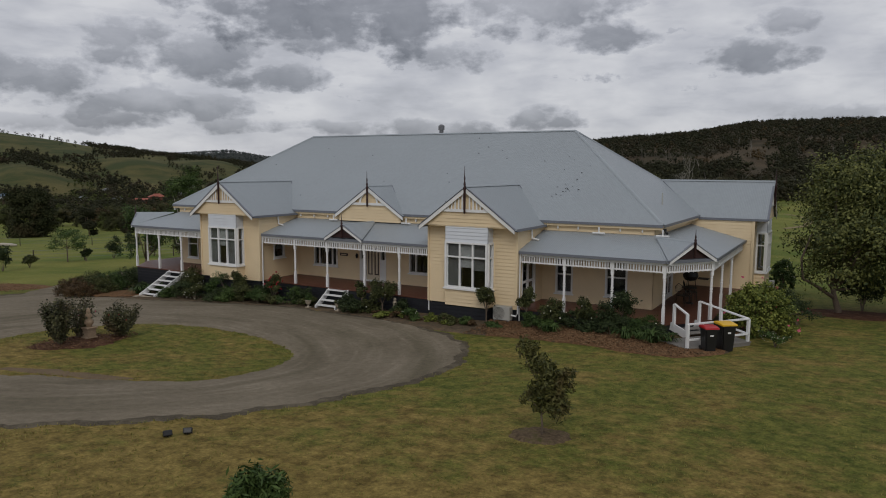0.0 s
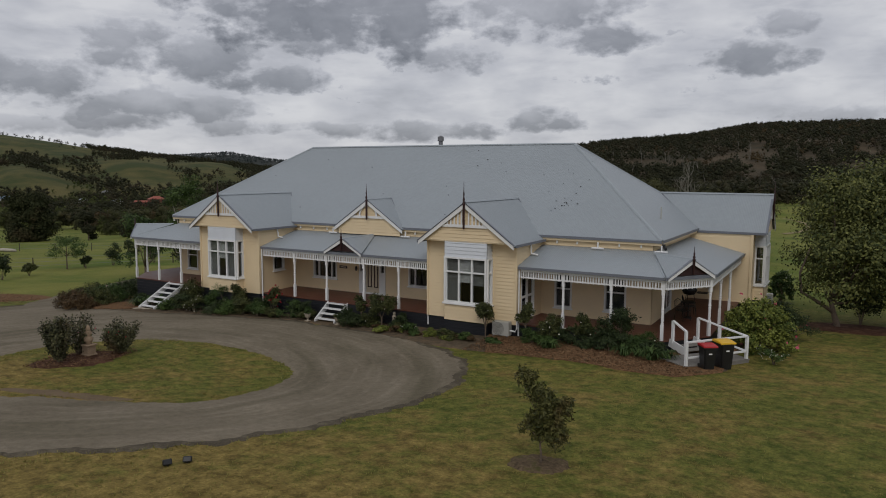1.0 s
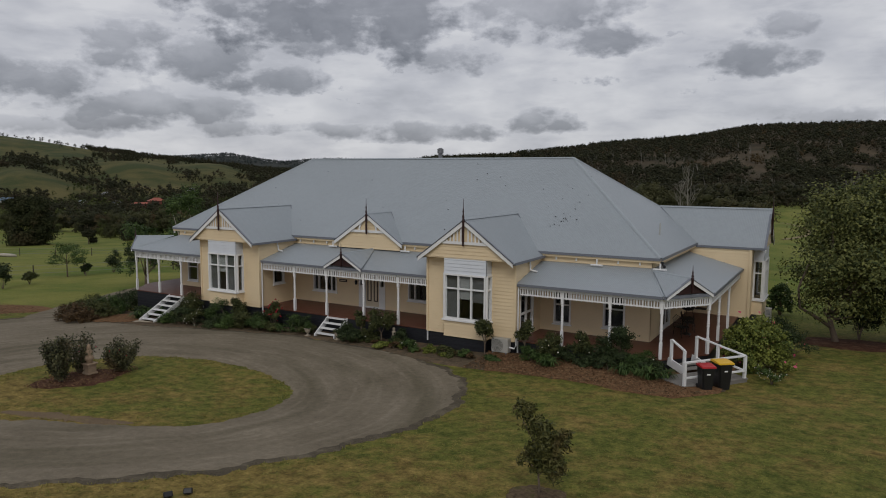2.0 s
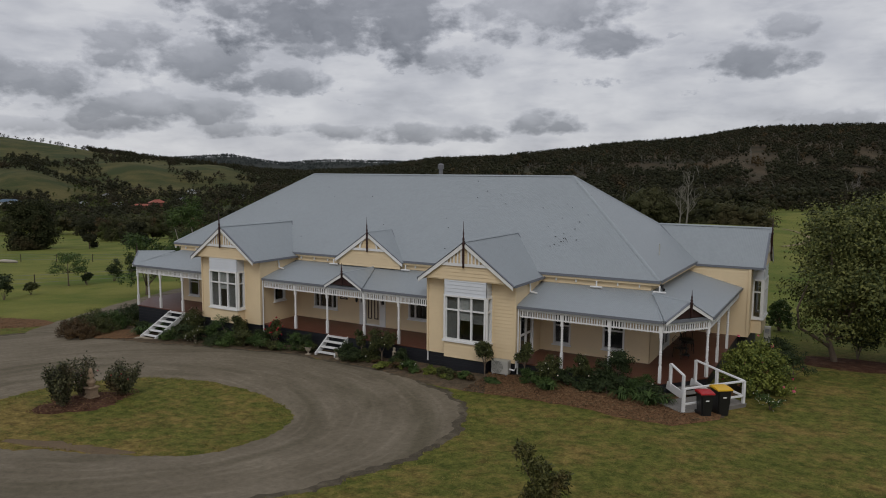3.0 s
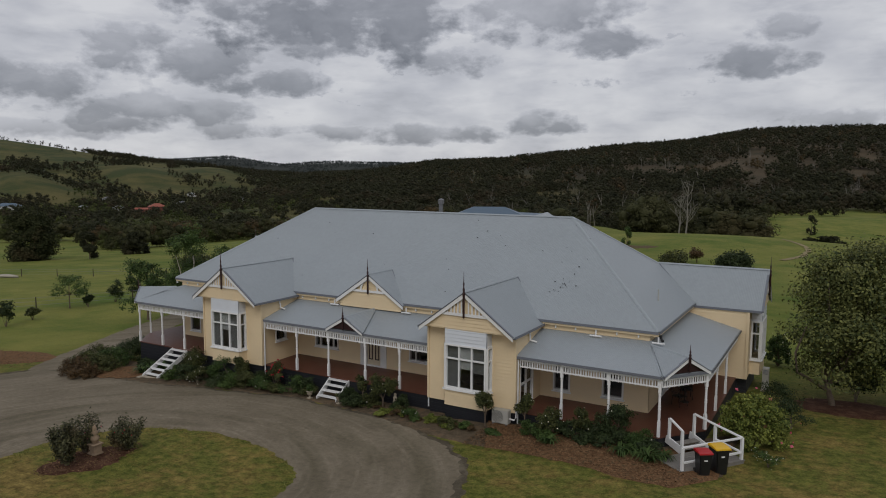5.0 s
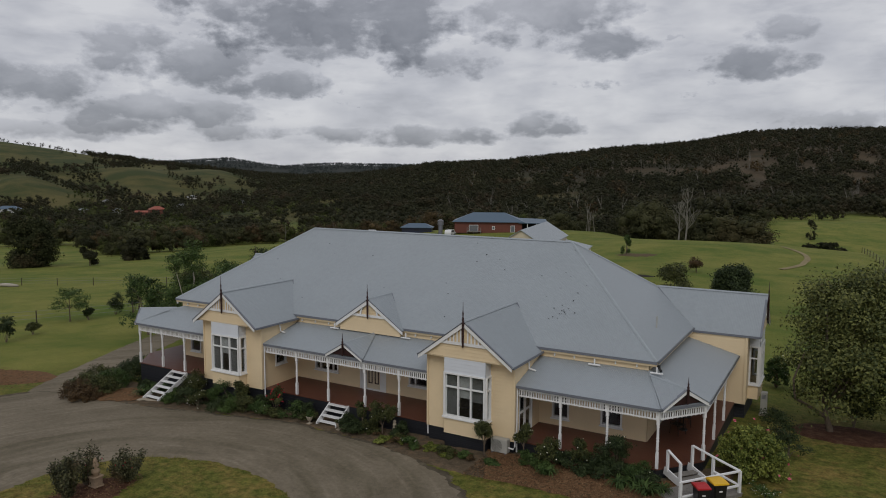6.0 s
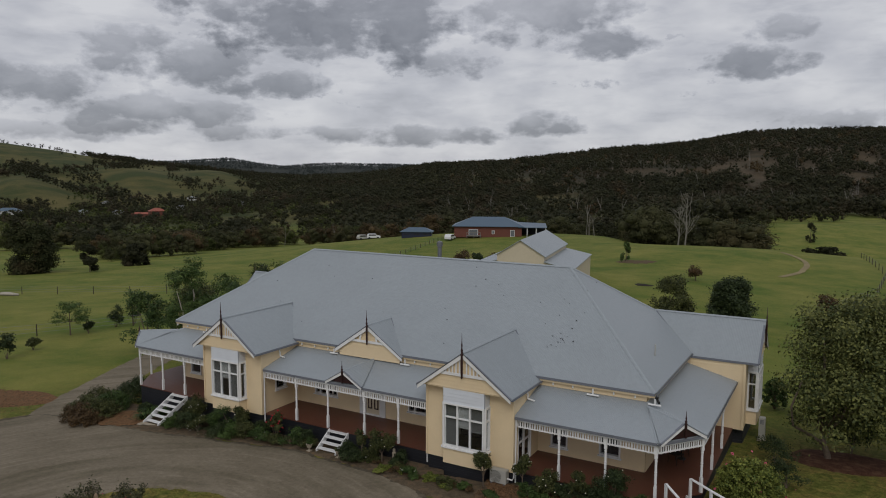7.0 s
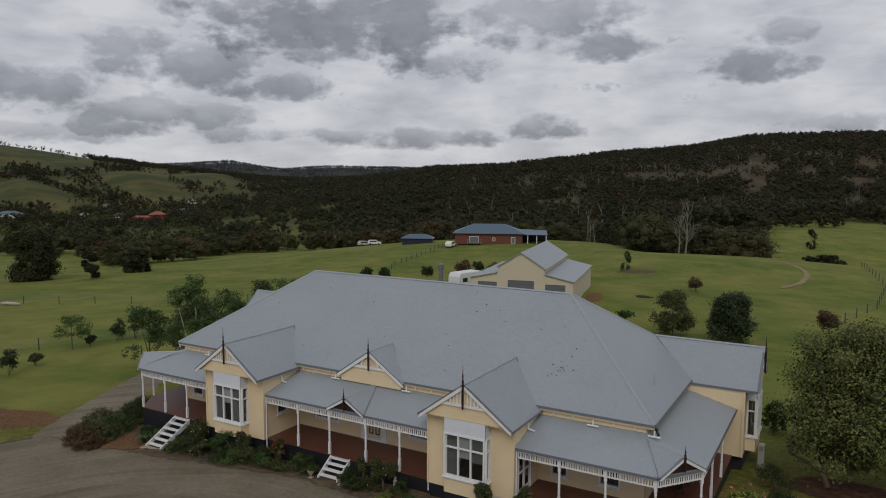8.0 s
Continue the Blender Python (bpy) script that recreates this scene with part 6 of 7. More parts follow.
def strap_plant(x, y, h, seed, n=60, label="clump of strappy green leaves in the bed"):
    """A clump of long arching leaves."""
    rng = np.random.default_rng(seed)
    vs, qs = [], []
    for k in range(n):
        a, l = rng.uniform(0, 2 * math.pi), h * rng.uniform(0.6, 1.2)
        d, s = np.array([math.cos(a), math.sin(a), 0]), np.array([-math.sin(a), math.cos(a), 0]) * 0.022
        o = np.array([rng.uniform(-0.12, 0.12), rng.uniform(-0.12, 0.12), 0])
        pts = [o, o + d * l * 0.3 + (0, 0, l * 0.55), o + d * l * 0.65 + (0, 0, l * 0.62), o + d * l * 0.95 + (0, 0, l * 0.35)]
        i = len(vs)
        for j, p in enumerate(pts):
            f = (1, 1, 0.8, 0.1)[j]
            vs += [p - s * f, p + s * f]
        qs += [(i + 2 * j, i + 2 * j + 1, i + 2 * j + 3, i + 2 * j + 2) for j in range(3)]
    ob = tagged(empty("strappy_plant", x, y, ground(x, y) + 0.03), label, "plant", "strappy plants in the bed")
    fast_mesh("leaves", np.array(vs), np.array(qs), LEAF_MID, ob)


for k, (x, y, h) in enumerate(((7.6, -0.6, 0.75), (8.1, -0.95, 0.7), (7.1, -0.85, 0.6), (8.5, -0.5, 0.55), (4.3, -1.0, 0.5), (-20.2, -0.2, 0.75), (-20.0, -0.9, 0.65), (-19.9, 0.3, 0.7), (-17.8, -0.9, 0.45))):
    strap_plant(x, y, h, 120 + k)
u1 = urn(-8.25, -0.4, 0.68, "pale stone urn with a clipped ball shrub")
rng = np.random.default_rng(8)
pts, d = blob_points(rng, [(0, 0, 0.52, 0.18, 1.0)], 900, 40)
v, q = leaf_quads(rng, pts, 0.035, out=d)
tagged(fast_mesh("clipped_ball", v, q, LEAF_MID, u1), kind="stuff")
u2 = urn(-6.5, -0.35, 0.65, "pale stone urn with a low plant")
pts, d = blob_points(rng, [(0, 0, 0.42, 0.16, 0.9)], 300)
v, q = leaf_quads(rng, pts, 0.04, out=d)
tagged(fast_mesh("plant", v, q, LEAF_OLIVE, u2), kind="stuff")

# the island: three bushes round a stone urn
def vase_bush(x, y, h, r, label, seed, n, bloom, blooms, size=0.062):
    """A bush of many upright stems that spread from one foot, leafy almost to the ground."""
    rng = np.random.default_rng(seed)
    ob = tagged(empty("bush", x, y, ground(x, y) + 0.04), label, "bush", "island bushes")
    bm = bmesh.new()
    pts = []
    for k in range(26):
        a, q, l = rng.uniform(0, 2 * math.pi), rng.uniform(0.1, 1.0) ** 0.7, h * rng.uniform(0.72, 1.0)
        tip = np.array([math.cos(a) * r * q, math.sin(a) * r * q, l * (1 - 0.2 * q)])
        mid_ = tip * (0.72, 0.72, 0.52)
        tube(bm, [(0.03 * math.cos(a), 0.03 * math.sin(a), -0.05), tuple(mid_), tuple(tip)], [0.013, 0.009, 0.004], 4)
        m = n // 26
        f = rng.uniform(0.12, 1.04, (m, 1)) ** 0.8
        base = np.where(f < 0.55, mid_ * f / 0.55, mid_ + (tip - mid_) * (f - 0.55) / 0.45)
        pts.append(base + rng.normal(size=(m, 3)) * 0.075)
    tagged(part("branchwork", bm, BARK, ob), kind="stuff")
    pts = np.concatenate(pts)
    pts[:, 2] = np.maximum(pts[:, 2], 0.08)
    d = pts - (0, 0, h * 0.4)
    d /= np.maximum(np.linalg.norm(d, axis=1, keepdims=True), 1e-6)
    v, q = leaf_quads(rng, pts, size, out=d, face=1.2)
    fast_mesh("foliage", v, q, LEAF_BRONZE, ob)
    pick = pts[rng.choice(len(pts), blooms, replace=False)] + d[:blooms] * 0.03
    v, q = leaf_quads(rng, np.repeat(pick, 3, 0), 0.06, long=1.0)
    tagged(fast_mesh("blossom", v, q, bloom, ob), kind="stuff")


vase_bush(-9.7, -11.75, 1.7, 0.58, "tall dense bush in the island bed", 140, 4800, BLOOM_RED, 3)
vase_bush(-9.5, -9.5, 1.35, 0.68, "dark spreading bush with reddish tips in the island bed", 141, 3600, BLOOM_RED, 9)
vase_bush(-10.4, -10.6, 1.65, 0.55, "open twiggy bush behind the urn", 142, 1500, BLOOM_PINK, 4)


def pedestal_urn(x, y):
    """A tan cast urn with a tall finial on a square pedestal."""
    ob = tagged(empty("garden_ornament", x, y, ground(x, y) + 0.04), "tan cast stone urn on a square pedestal in the island bed", "garden ornament")
    bm = bmesh.new()
    box(bm, -0.2, 0.2, -0.2, 0.2, 0, 0.07)
    box(bm, -0.165, 0.165, -0.165, 0.165, 0.07, 0.36)
    box(bm, -0.21, 0.21, -0.21, 0.21, 0.36, 0.42)
    bmesh.ops.bevel(bm, geom=bm.edges[:], offset=0.012, segments=1, affect="EDGES")
    part("pedestal", bm, TANSTONE, ob)
    bm = bmesh.new()
    lathe(bm, [(0.12, 0.42), (0.09, 0.47), (0.15, 0.53), (0.17, 0.6), (0.13, 0.68), (0.09, 0.72), (0.13, 0.78), (0.12, 0.86), (0.07, 0.93), (0.09, 0.98), (0.06, 1.06), (0.02, 1.12)], 14)
    part("urn", bm, TANSTONE, ob, shade=True)


pedestal_urn(-10.0, -10.45)


def tree(x, y, h, spread, bare, leaf, n, size, seed, label, lean=(0, 0), crook=(), bark=None, girth=0.02, lumps=14, squash=0.75, name="tree", group="", up=0.5, limbs=6, low=0.0, shift=(0, 0), sub=14):
    """A tapered trunk with limbs that end in lumps of leaves."""
    rng = np.random.default_rng(seed)
    bark = bark or BARK
    ob = tagged(empty(name, x, y, ground(x, y) - 0.03), label, "tree", group)
    fork = np.array([lean[0] * bare, lean[1] * bare, bare])
    g = girth * h
    bm = bmesh.new()
    tube(bm, [(0, 0, -0.1), (0.05 * g, 0, 0.15 * bare), tuple(fork * 0.6), tuple(fork)], [g * 1.35, g, g * 0.8, g * 0.7], 10)
    top = np.array([fork[0] * 1.4, fork[1] * 1.4, h * 0.82])
    tube(bm, [tuple(fork), tuple((fork + top) / 2 + rng.normal(size=3) * 0.03 * h), tuple(top)], [g * 0.7, g * 0.4, g * 0.1], 8)
    part("trunk", bm, bark, ob, shade=True)
    blobs = [(top[0], top[1], top[2], spread * 0.42, squash)]
    for k in range(lumps):
        a = 2 * math.pi * (k + rng.uniform(0, 0.8)) / lumps * 2.4
        f = rng.uniform(0, 1)
        z = bare * (1 - low) + (h * 0.9 - bare * (1 - low)) * f
        wide = spread * (0.45 + 0.55 * math.sin(math.pi * min(1, 0.25 + 0.75 * f))) * rng.uniform(0.6, 1.0)
        blobs.append((fork[0] + shift[0] + math.cos(a) * wide * 0.72, fork[1] + shift[1] + math.sin(a) * wide * 0.72, z, spread * rng.uniform(0.3, 0.48), squash))
    for b in blobs[1 : limbs + 1]:
        bm = bmesh.new()
        s = fork * rng.uniform(0.8, 1.0)
        m = (s + np.array(b[:3])) / 2 + np.array((0, 0, -0.04 * h)) + rng.normal(size=3) * 0.03 * h
        tube(bm, [tuple(s), tuple(m), tuple(b[:3])], [g * 0.45, g * 0.3, g * 0.06], 7)
        part("limb", bm, bark, ob, shade=True)
    if crook:
        bm = bmesh.new()
        tube(bm, crook, [g * (0.62 - 0.5 * k / len(crook)) for k in range(len(crook))], 8)
        part("limb", bm, bark, ob, shade=True)
    pts, d = blob_points(rng, blobs, int(n * 2), sub)
    v, q = leaf_quads(rng, pts, size * 0.62, up=up, out=d, face=1.5)
    fast_mesh("crown", v, q, leaf, ob)
    return ob


tree(13.7, 11.3, 7.4, 4.3, 1.35, LEAF_CROWN, 27000, 0.165, 207, "broad olive-green garden tree with a leaning trunk", (-0.22, -0.1), ((-0.1, -0.05, 0.7), (-0.75, -0.45, 1.2), (-1.5, -0.9, 1.7), (-1.6, -0.9, 2.6), (-1.2, -0.7, 3.9)), low=-0.7, girth=0.02, lumps=40, limbs=14, squash=0.8, shift=(1.7, 0.95), sub=10)
tree(17.2, 13.4, 6.4, 2.7, 1.3, LEAF_DARK, 9000, 0.13, 201, "dark drooping pine at the garden's edge", girth=0.022, lumps=22, low=0.1)
shrub(14.7, 12.6, 1.9, 1.4, LEAF_DARK, "dark dense bush behind the tree trunk", 202, 2200, 0.09)


def sapling(x, y, label):
    """A young tree on a crooked stem: a full lower crown and one shoot that leans away above it."""
    rng = np.random.default_rng(203)
    ob = tagged(empty("tree", x, y, ground(x, y) - 0.02), label, "tree")
    side = lambda u, v, z: (u * RIGHT.x + v * AHEAD.x, u * RIGHT.y + v * AHEAD.y, z)
    lobes = ((0.12, 0.0, 0.72, 0.34), (0.36, 0.1, 0.92, 0.3), (0.02, -0.1, 1.0, 0.3), (0.3, -0.15, 0.6, 0.26), (-0.12, 0.1, 0.66, 0.24), (-0.08, 0.0, 1.3, 0.24), (-0.26, 0.05, 1.52, 0.2), (-0.4, 0.0, 1.66, 0.15), (-0.4, -0.1, 0.72, 0.1), (0.5, 0.0, 1.12, 0.18), (0.16, 0.15, 1.15, 0.24))
    bm = bmesh.new()
    tube(bm, [side(0, 0, -0.1), side(0.02, 0, 0.25), side(-0.02, 0, 0.6)], [0.03, 0.024, 0.02], 8)
    tube(bm, [side(-0.02, 0, 0.6), side(-0.06, 0, 1.1), side(-0.36, 0, 1.7)], [0.02, 0.014, 0.005], 6)
    part("trunk", bm, BARK, ob, shade=True)
    blobs = []
    for u, v, z, r_ in [(u, v, z * 1.18, r_) for u, v, z, r_ in lobes]:
        bm = bmesh.new()
        tube(bm, [side(0, 0, 0.3 + 0.25 * z), side(u * 0.5, v * 0.5, 0.15 + 0.75 * z), side(u, v, z)], [0.012, 0.009, 0.004], 5)
        part("limb", bm, BARK, ob)
        blobs.append((*side(u, v, z), r_, 1.0))
    pts, d = blob_points(rng, blobs, 5200, 22)
    v, q = leaf_quads(rng, pts, 0.043, up=0.2, long=2.5, out=d, face=0.8)
    fast_mesh("crown", v, q, LEAF_GLOSS, ob)


sapling(8.6, -12.7, "young sapling with glossy leaves in a mulch ring")
shrub(7.25, -19.4, 1.22, 0.5, LEAF_FRESH, "feathery pale green conifer on the lawn", 204, 2200, 0.05, name="conifer", category="conifer", lumps=12, long=3.2)
tree(-32.0, 12.8, 9.0, 2.3, 2.2, LEAF_FRESH, 7000, 0.15, 205, "light green tree with a pale trunk behind the house", bark=PALEBARK, lumps=18, girth=0.016)


def grass_tufts():
    """Coarse grass along the drive's edges and through the near lawn."""
    rg = np.random.default_rng(61)
    pts, size = [], []
    for k in range(3000):
        th = rg.uniform(0, 360)
        inner = rg.random() < 0.45
        r = soft_curve(th, ISLE) - rg.exponential(0.3) + 0.12 if inner else soft_curve(th, DRIVE) + rg.exponential(0.3) - 0.14
        x, y = ISLE_C[0] + r * math.cos(radians(th)), ISLE_C[1] + r * math.sin(radians(th))
        if not inner and y > -2.6 and x < 1.5:
            continue
        pts.append((x, y))
        size.append(rg.uniform(0.03, 0.075))
    while len(pts) < 12000:
        x, y = rg.uniform(-15, 17), rg.uniform(-21, -2)
        d = math.hypot(x - ISLE_C[0], y - ISLE_C[1])
        turn = math.degrees(math.atan2(y - ISLE_C[1], x - ISLE_C[0]))
        if ((d > soft_curve(turn, DRIVE) + 0.2 and y < -3.2) or (d < soft_curve(turn, ISLE) - 0.1 and abs(x + 9.75) > 1.2)) and nz0(x, y) > -0.25:
            pts.append((x, y))
            size.append(rg.uniform(0.02, 0.05))
    vs, qs = [], []
    for (x, y), h in zip(pts, size):
        z = ground(x, y) - 0.01
        for b in range(4):
            a, l = rg.uniform(0, 6.28), h * rg.uniform(0.6, 1.2)
            ox, oy = x + rg.normal() * 0.03, y + rg.normal() * 0.03
            wx, wy = -math.sin(a) * 0.012, math.cos(a) * 0.012
            tx, ty = math.cos(a) * l * 0.6, math.sin(a) * l * 0.6
            i = len(vs)
            vs += [(ox - wx, oy - wy, z), (ox + wx, oy + wy, z), (ox + tx, oy + ty, z + l)]
            qs.append((i, i + 1, i + 2))
    tagged(fast_mesh("grass_tufts", np.array(vs), np.array(qs), LEAF_GRASS), "coarse tufts of dry and green lawn grass", "grass", kind="stuff")


def nz0(x, y):
    return noise.noise(Vector((x / 1.4, y / 1.4, 8.0)))


grass_tufts()


def litter(name, x, y, rx, ry, count, leaf, label, seed, lift=0.06):
    """Loose chips strewn over a bed."""
    rg = np.random.default_rng(seed)
    a, r = rg.uniform(0, 2 * math.pi, count), np.sqrt(rg.uniform(0, 1.15, count))
    pts = np.array([(x + rx * q * math.cos(t), y + ry * q * math.sin(t), 0.0) for t, q in zip(a, r)])
    pts[:, 2] = [ground(p[0], p[1]) + lift for p in pts]
    v, q = leaf_quads(rg, pts, 0.05, up=2.0, long=1.5)
    tagged(fast_mesh(name, v, q, leaf), label, "bark chips", kind="stuff")


litter("island_chips", -9.75, -10.85, 0.95, 1.95, 1100, LEAF_CHIP, "loose bark chips on the island bed", 71)
litter("dirt_clods", -34.2, -2.6, 6.0, 2.4, 2600, LEAF_CHIP, "loose orange clods on the bare dirt", 72, 0.05)

# ---- the yard behind, and the paddocks ----
BACK = [(-35.5, 16.5, 6.4, 2.6), (-37.4, 22, 6.6, 2.6), (-36.0, 25.5, 6.4, 2.4), (-34.2, 27.5, 6.2, 2.4), (-31.8, 29.0, 6.0, 2.3), (-39.0, 14.0, 5.4, 2.4)]
for k, (x, y, h, r) in enumerate(BACK):
    tree(x, y, h, r, 0.8, (LEAF_OLIVE, LEAF_MID)[k % 2], 2200, 0.2, 210 + k, "leafy screening tree along the back yard", group="screening trees", lumps=10)
tree(4.2, 49, 5.0, 2.5, 0.5, LEAF_DARK, 12000, 0.22, 220, "dense dark rounded tree in the back paddock", lumps=30, low=0.6, squash=0.9, sub=30)
tree(-1.4, 49, 4.7, 2.4, 0.9, LEAF_OLIVE, 4600, 0.22, 221, "open spreading tree in the back paddock", lumps=20, low=0.3, sub=24)
shrub(-5.0, 82, 2.3, 1.5, LEAF_RUST, "round russet bush standing in the paddock", 222, 900, 0.2, category="bush", name="bush")
tree(-20.6, 101, 3.6, 1.1, 0.3, LEAF_FRESH, 900, 0.28, 223, "slim young conifer in the paddock", lumps=8, low=0.5, squash=1.5)
shrub(12.9, 54.2, 4.2, 1.7, LEAF_RUST, "round russet bush by the side fence", 224, 1500, 0.17, stem=1.2, category="bush", name="bush")
shrub(-7.6, 53, 1.6, 1.3, LEAF_MID, "low green bush behind the wing", 225, 600, 0.15, category="bush", name="bush")
shrub(-13.5, 57, 1.6, 0.9, LEAF_FRESH, "small green bush by the shed corner", 226, 500, 0.13, category="bush", name="bush")
ROW = [(-46.2, 5.8, 1.9, 1.0, LEAF_DARK), (-48.3, 9.2, 1.2, 0.65, LEAF_OLIVE), (-52.9, 17.5, 1.3, 0.65, LEAF_DARK), (-54.2, 21.5, 2.5, 1.1, LEAF_DARK), (-54.2, 23.8, 2.5, 1.1, LEAF_DARK), (-54, 26.5, 2.4, 1.2, LEAF_OLIVE), (-55.5, 31, 1.8, 1.0, LEAF_OLIVE)]
for k, (x, y, h, r, leaf) in enumerate(ROW):
    shrub(x, y, h, r, leaf, "young dark shrub planted along the fence", 230 + k, 900, 0.12, stem=0.25, group="fence shrubs")
tree(-53.6, 16.0, 3.4, 2.2, 1.5, LEAF_FRESH, 1400, 0.16, 240, "small flat-topped tree by the paddock fence", squash=0.5, lumps=10)
HEDGE = [(-70, 88, 3.2, 1.9), (-66, 90, 2.6, 1.6), (-60, 96, 2.2, 1.4), (-52, 103, 2.2, 1.3), (-44, 84, 3.6, 2.6), (-40, 86, 3.2, 2.2), (-47, 88, 3.0, 2.0)]
for k, (x, y, h, r) in enumerate(HEDGE):
    shrub(x, y, h, r, LEAF_DARK if k < 4 else LEAF_RUST, "dark paddock bush near the shed", 250 + k, 900, 0.22, group="paddock bushes", category="bush", name="bush")


def fence(pts, gap, h, label, wires=3):
    """Posts with thin wires between them, along a line over the ground."""
    ob = tagged(empty("fence", *pts[0], ground(*pts[0])), label, "fence", kind="structure")
    org = Vector((*pts[0], ground(*pts[0])))
    tops = []
    for a, b in zip(pts, pts[1:]):
        n = max(1, int((Vector(b) - Vector(a)).length / gap))
        for k in range(n + (b == pts[-1])):
            p = Vector(a).lerp(Vector(b), k / n)
            tops.append(Vector((p.x, p.y, ground(p.x, p.y))) - org)
    for p in tops:
        bm = bmesh.new()
        tube(bm, [(p.x, p.y, p.z - 0.3), (p.x, p.y, p.z + h)], [0.07, 0.06], 6)
        part("fence_post", bm, WOODPOST, ob)
    for k in range(wires):
        bm = bmesh.new()
        f = (k + 1) / wires * 0.95
        tube(bm, [tuple(p + Vector((0, 0, h * f))) for p in tops], [0.012] * len(tops), 3)
        part("wire", bm, GUTTER, ob)


fence([(-118, 31), (-101.5, 38), (-79, 48), (-62, 57)], 5.5, 1.25, "post and wire paddock fence")
fence([(-60, 6), (-56, 14), (-53.3, 23), (-47, 40)], 4.2, 1.2, "post and wire fence beside the garden")
fence([(-72, 98), (-79, 113), (-86, 152)], 3.2, 1.1, "timber fence up to the brick house")
fence([(13, 66), (18, 86), (20, 110), (17, 150)], 4.5, 1.2, "post and wire fence along the paddock's side")
bm = bmesh.new()
tube(bm, [(-1.6, 0, 0.25), (-0.6, 0.1, 0.3), (0.8, 0, 0.28), (1.7, 0.15, 0.22)], [0.22, 0.28, 0.26, 0.16], 8)
lg = tagged(part("fallen_log", bm, PALEBARK, shade=True), "pale fallen log lying in the paddock", "log")
lg.matrix_basis = pose(-101, 35.6, ground(-101, 35.6), 0, 0, 20)


# ---- outbuildings ----
def shed():
    x0, x1, y0, y1 = -29.4, -15.8, 57.8, 76.2
    g = ground((x0 + x1) / 2, 60) - 1.3
    xm = (x0 + x1) / 2
    a, b = xm - 3.1, xm + 3.1
    eave, low, top, mid_eave = 0.75, 1.6, 4.3, 2.35
    ob = tagged(empty("shed", xm, y0, 0), "large cream steel barn with grey roof and roller doors", "shed")
    ob.matrix_basis = pose(xm, y0, 0, 0, 0, 11.3)
    X = lambda v: v - xm
    L = y1 - y0
    doors = ((x0 + 1.0, x0 + 3.6, 0.25), (xm - 1.75, xm + 1.75, 0.6), (x1 - 3.6, x1 - 1.0, 0.25))
    for pts in ([(x0, g), (doors[0][0], g), (doors[0][0], doors[0][2]), (doors[0][1], doors[0][2]), (doors[0][1], g), (a, g), (a, low), (x0, eave)], [(a, g), (doors[1][0], g), (doors[1][0], doors[1][2]), (doors[1][1], doors[1][2]), (doors[1][1], g), (b, g), (b, mid_eave), (xm, top - 0.08), (a, mid_eave)], [(b, g), (doors[2][0], g), (doors[2][0], doors[2][2]), (doors[2][1], doors[2][2]), (doors[2][1], g), (x1, g), (x1, eave), (b, low)]):
        bm = bmesh.new()
        fr = [bm.verts.new((X(p), 0.0, z)) for p, z in pts]
        bk = [bm.verts.new((X(p), 0.1, z)) for p, z in pts]
        bm.faces.new(fr)
        bm.faces.new(bk[::-1])
        for k in range(len(pts)):
            j = (k + 1) % len(pts)
            bm.faces.new((fr[k], bk[k], bk[j], fr[j]))
        part("front_wall", bm, TANWALL, ob, normals=True)
    for x, z1 in ((x0, eave), (x1 - 0.1, eave), (a, mid_eave), (b - 0.1, mid_eave)):
        bm = bmesh.new()
        box(bm, X(x), X(x) + 0.1, 0.1, L, g if x in (x0, x1 - 0.1) else eave, z1)
        part("side_wall", bm, TANWALL, ob)
    bm = bmesh.new()
    box(bm, X(x0), X(x1), L, L + 0.1, g, eave)
    box(bm, X(a), X(b), L, L + 0.1, eave, mid_eave)
    part("back_wall", bm, TANWALL, ob)
    for pts in ([(a - 0.25, mid_eave - 0.12), (xm, top)], [(xm, top), (b + 0.25, mid_eave - 0.12)], [(x0 - 0.2, eave), (a, low)], [(b, low), (x1 + 0.2, eave)]):
        bm = bmesh.new()
        (p, z0), (q, z1) = pts
        slab(bm, [(X(p), -0.25, z0), (X(q), -0.25, z1), (X(q), L + 0.25, z1), (X(p), L + 0.25, z0)], 0.08)
        part("roof", bm, ROOFY, ob, "grey steel roof sheet", normals=True)
    for lo, hi, z in doors:
        bm = bmesh.new()
        n = 16
        for k in range(n):
            za, zb = g + (z - g) * k / n, g + (z - g) * (k + 1) / n
            box(bm, X(lo), X(hi), 0.05 if k % 2 else 0.03, 0.09, za, zb)
        part("roller_door", bm, ROLLER, ob, "grey steel roller door")


shed()


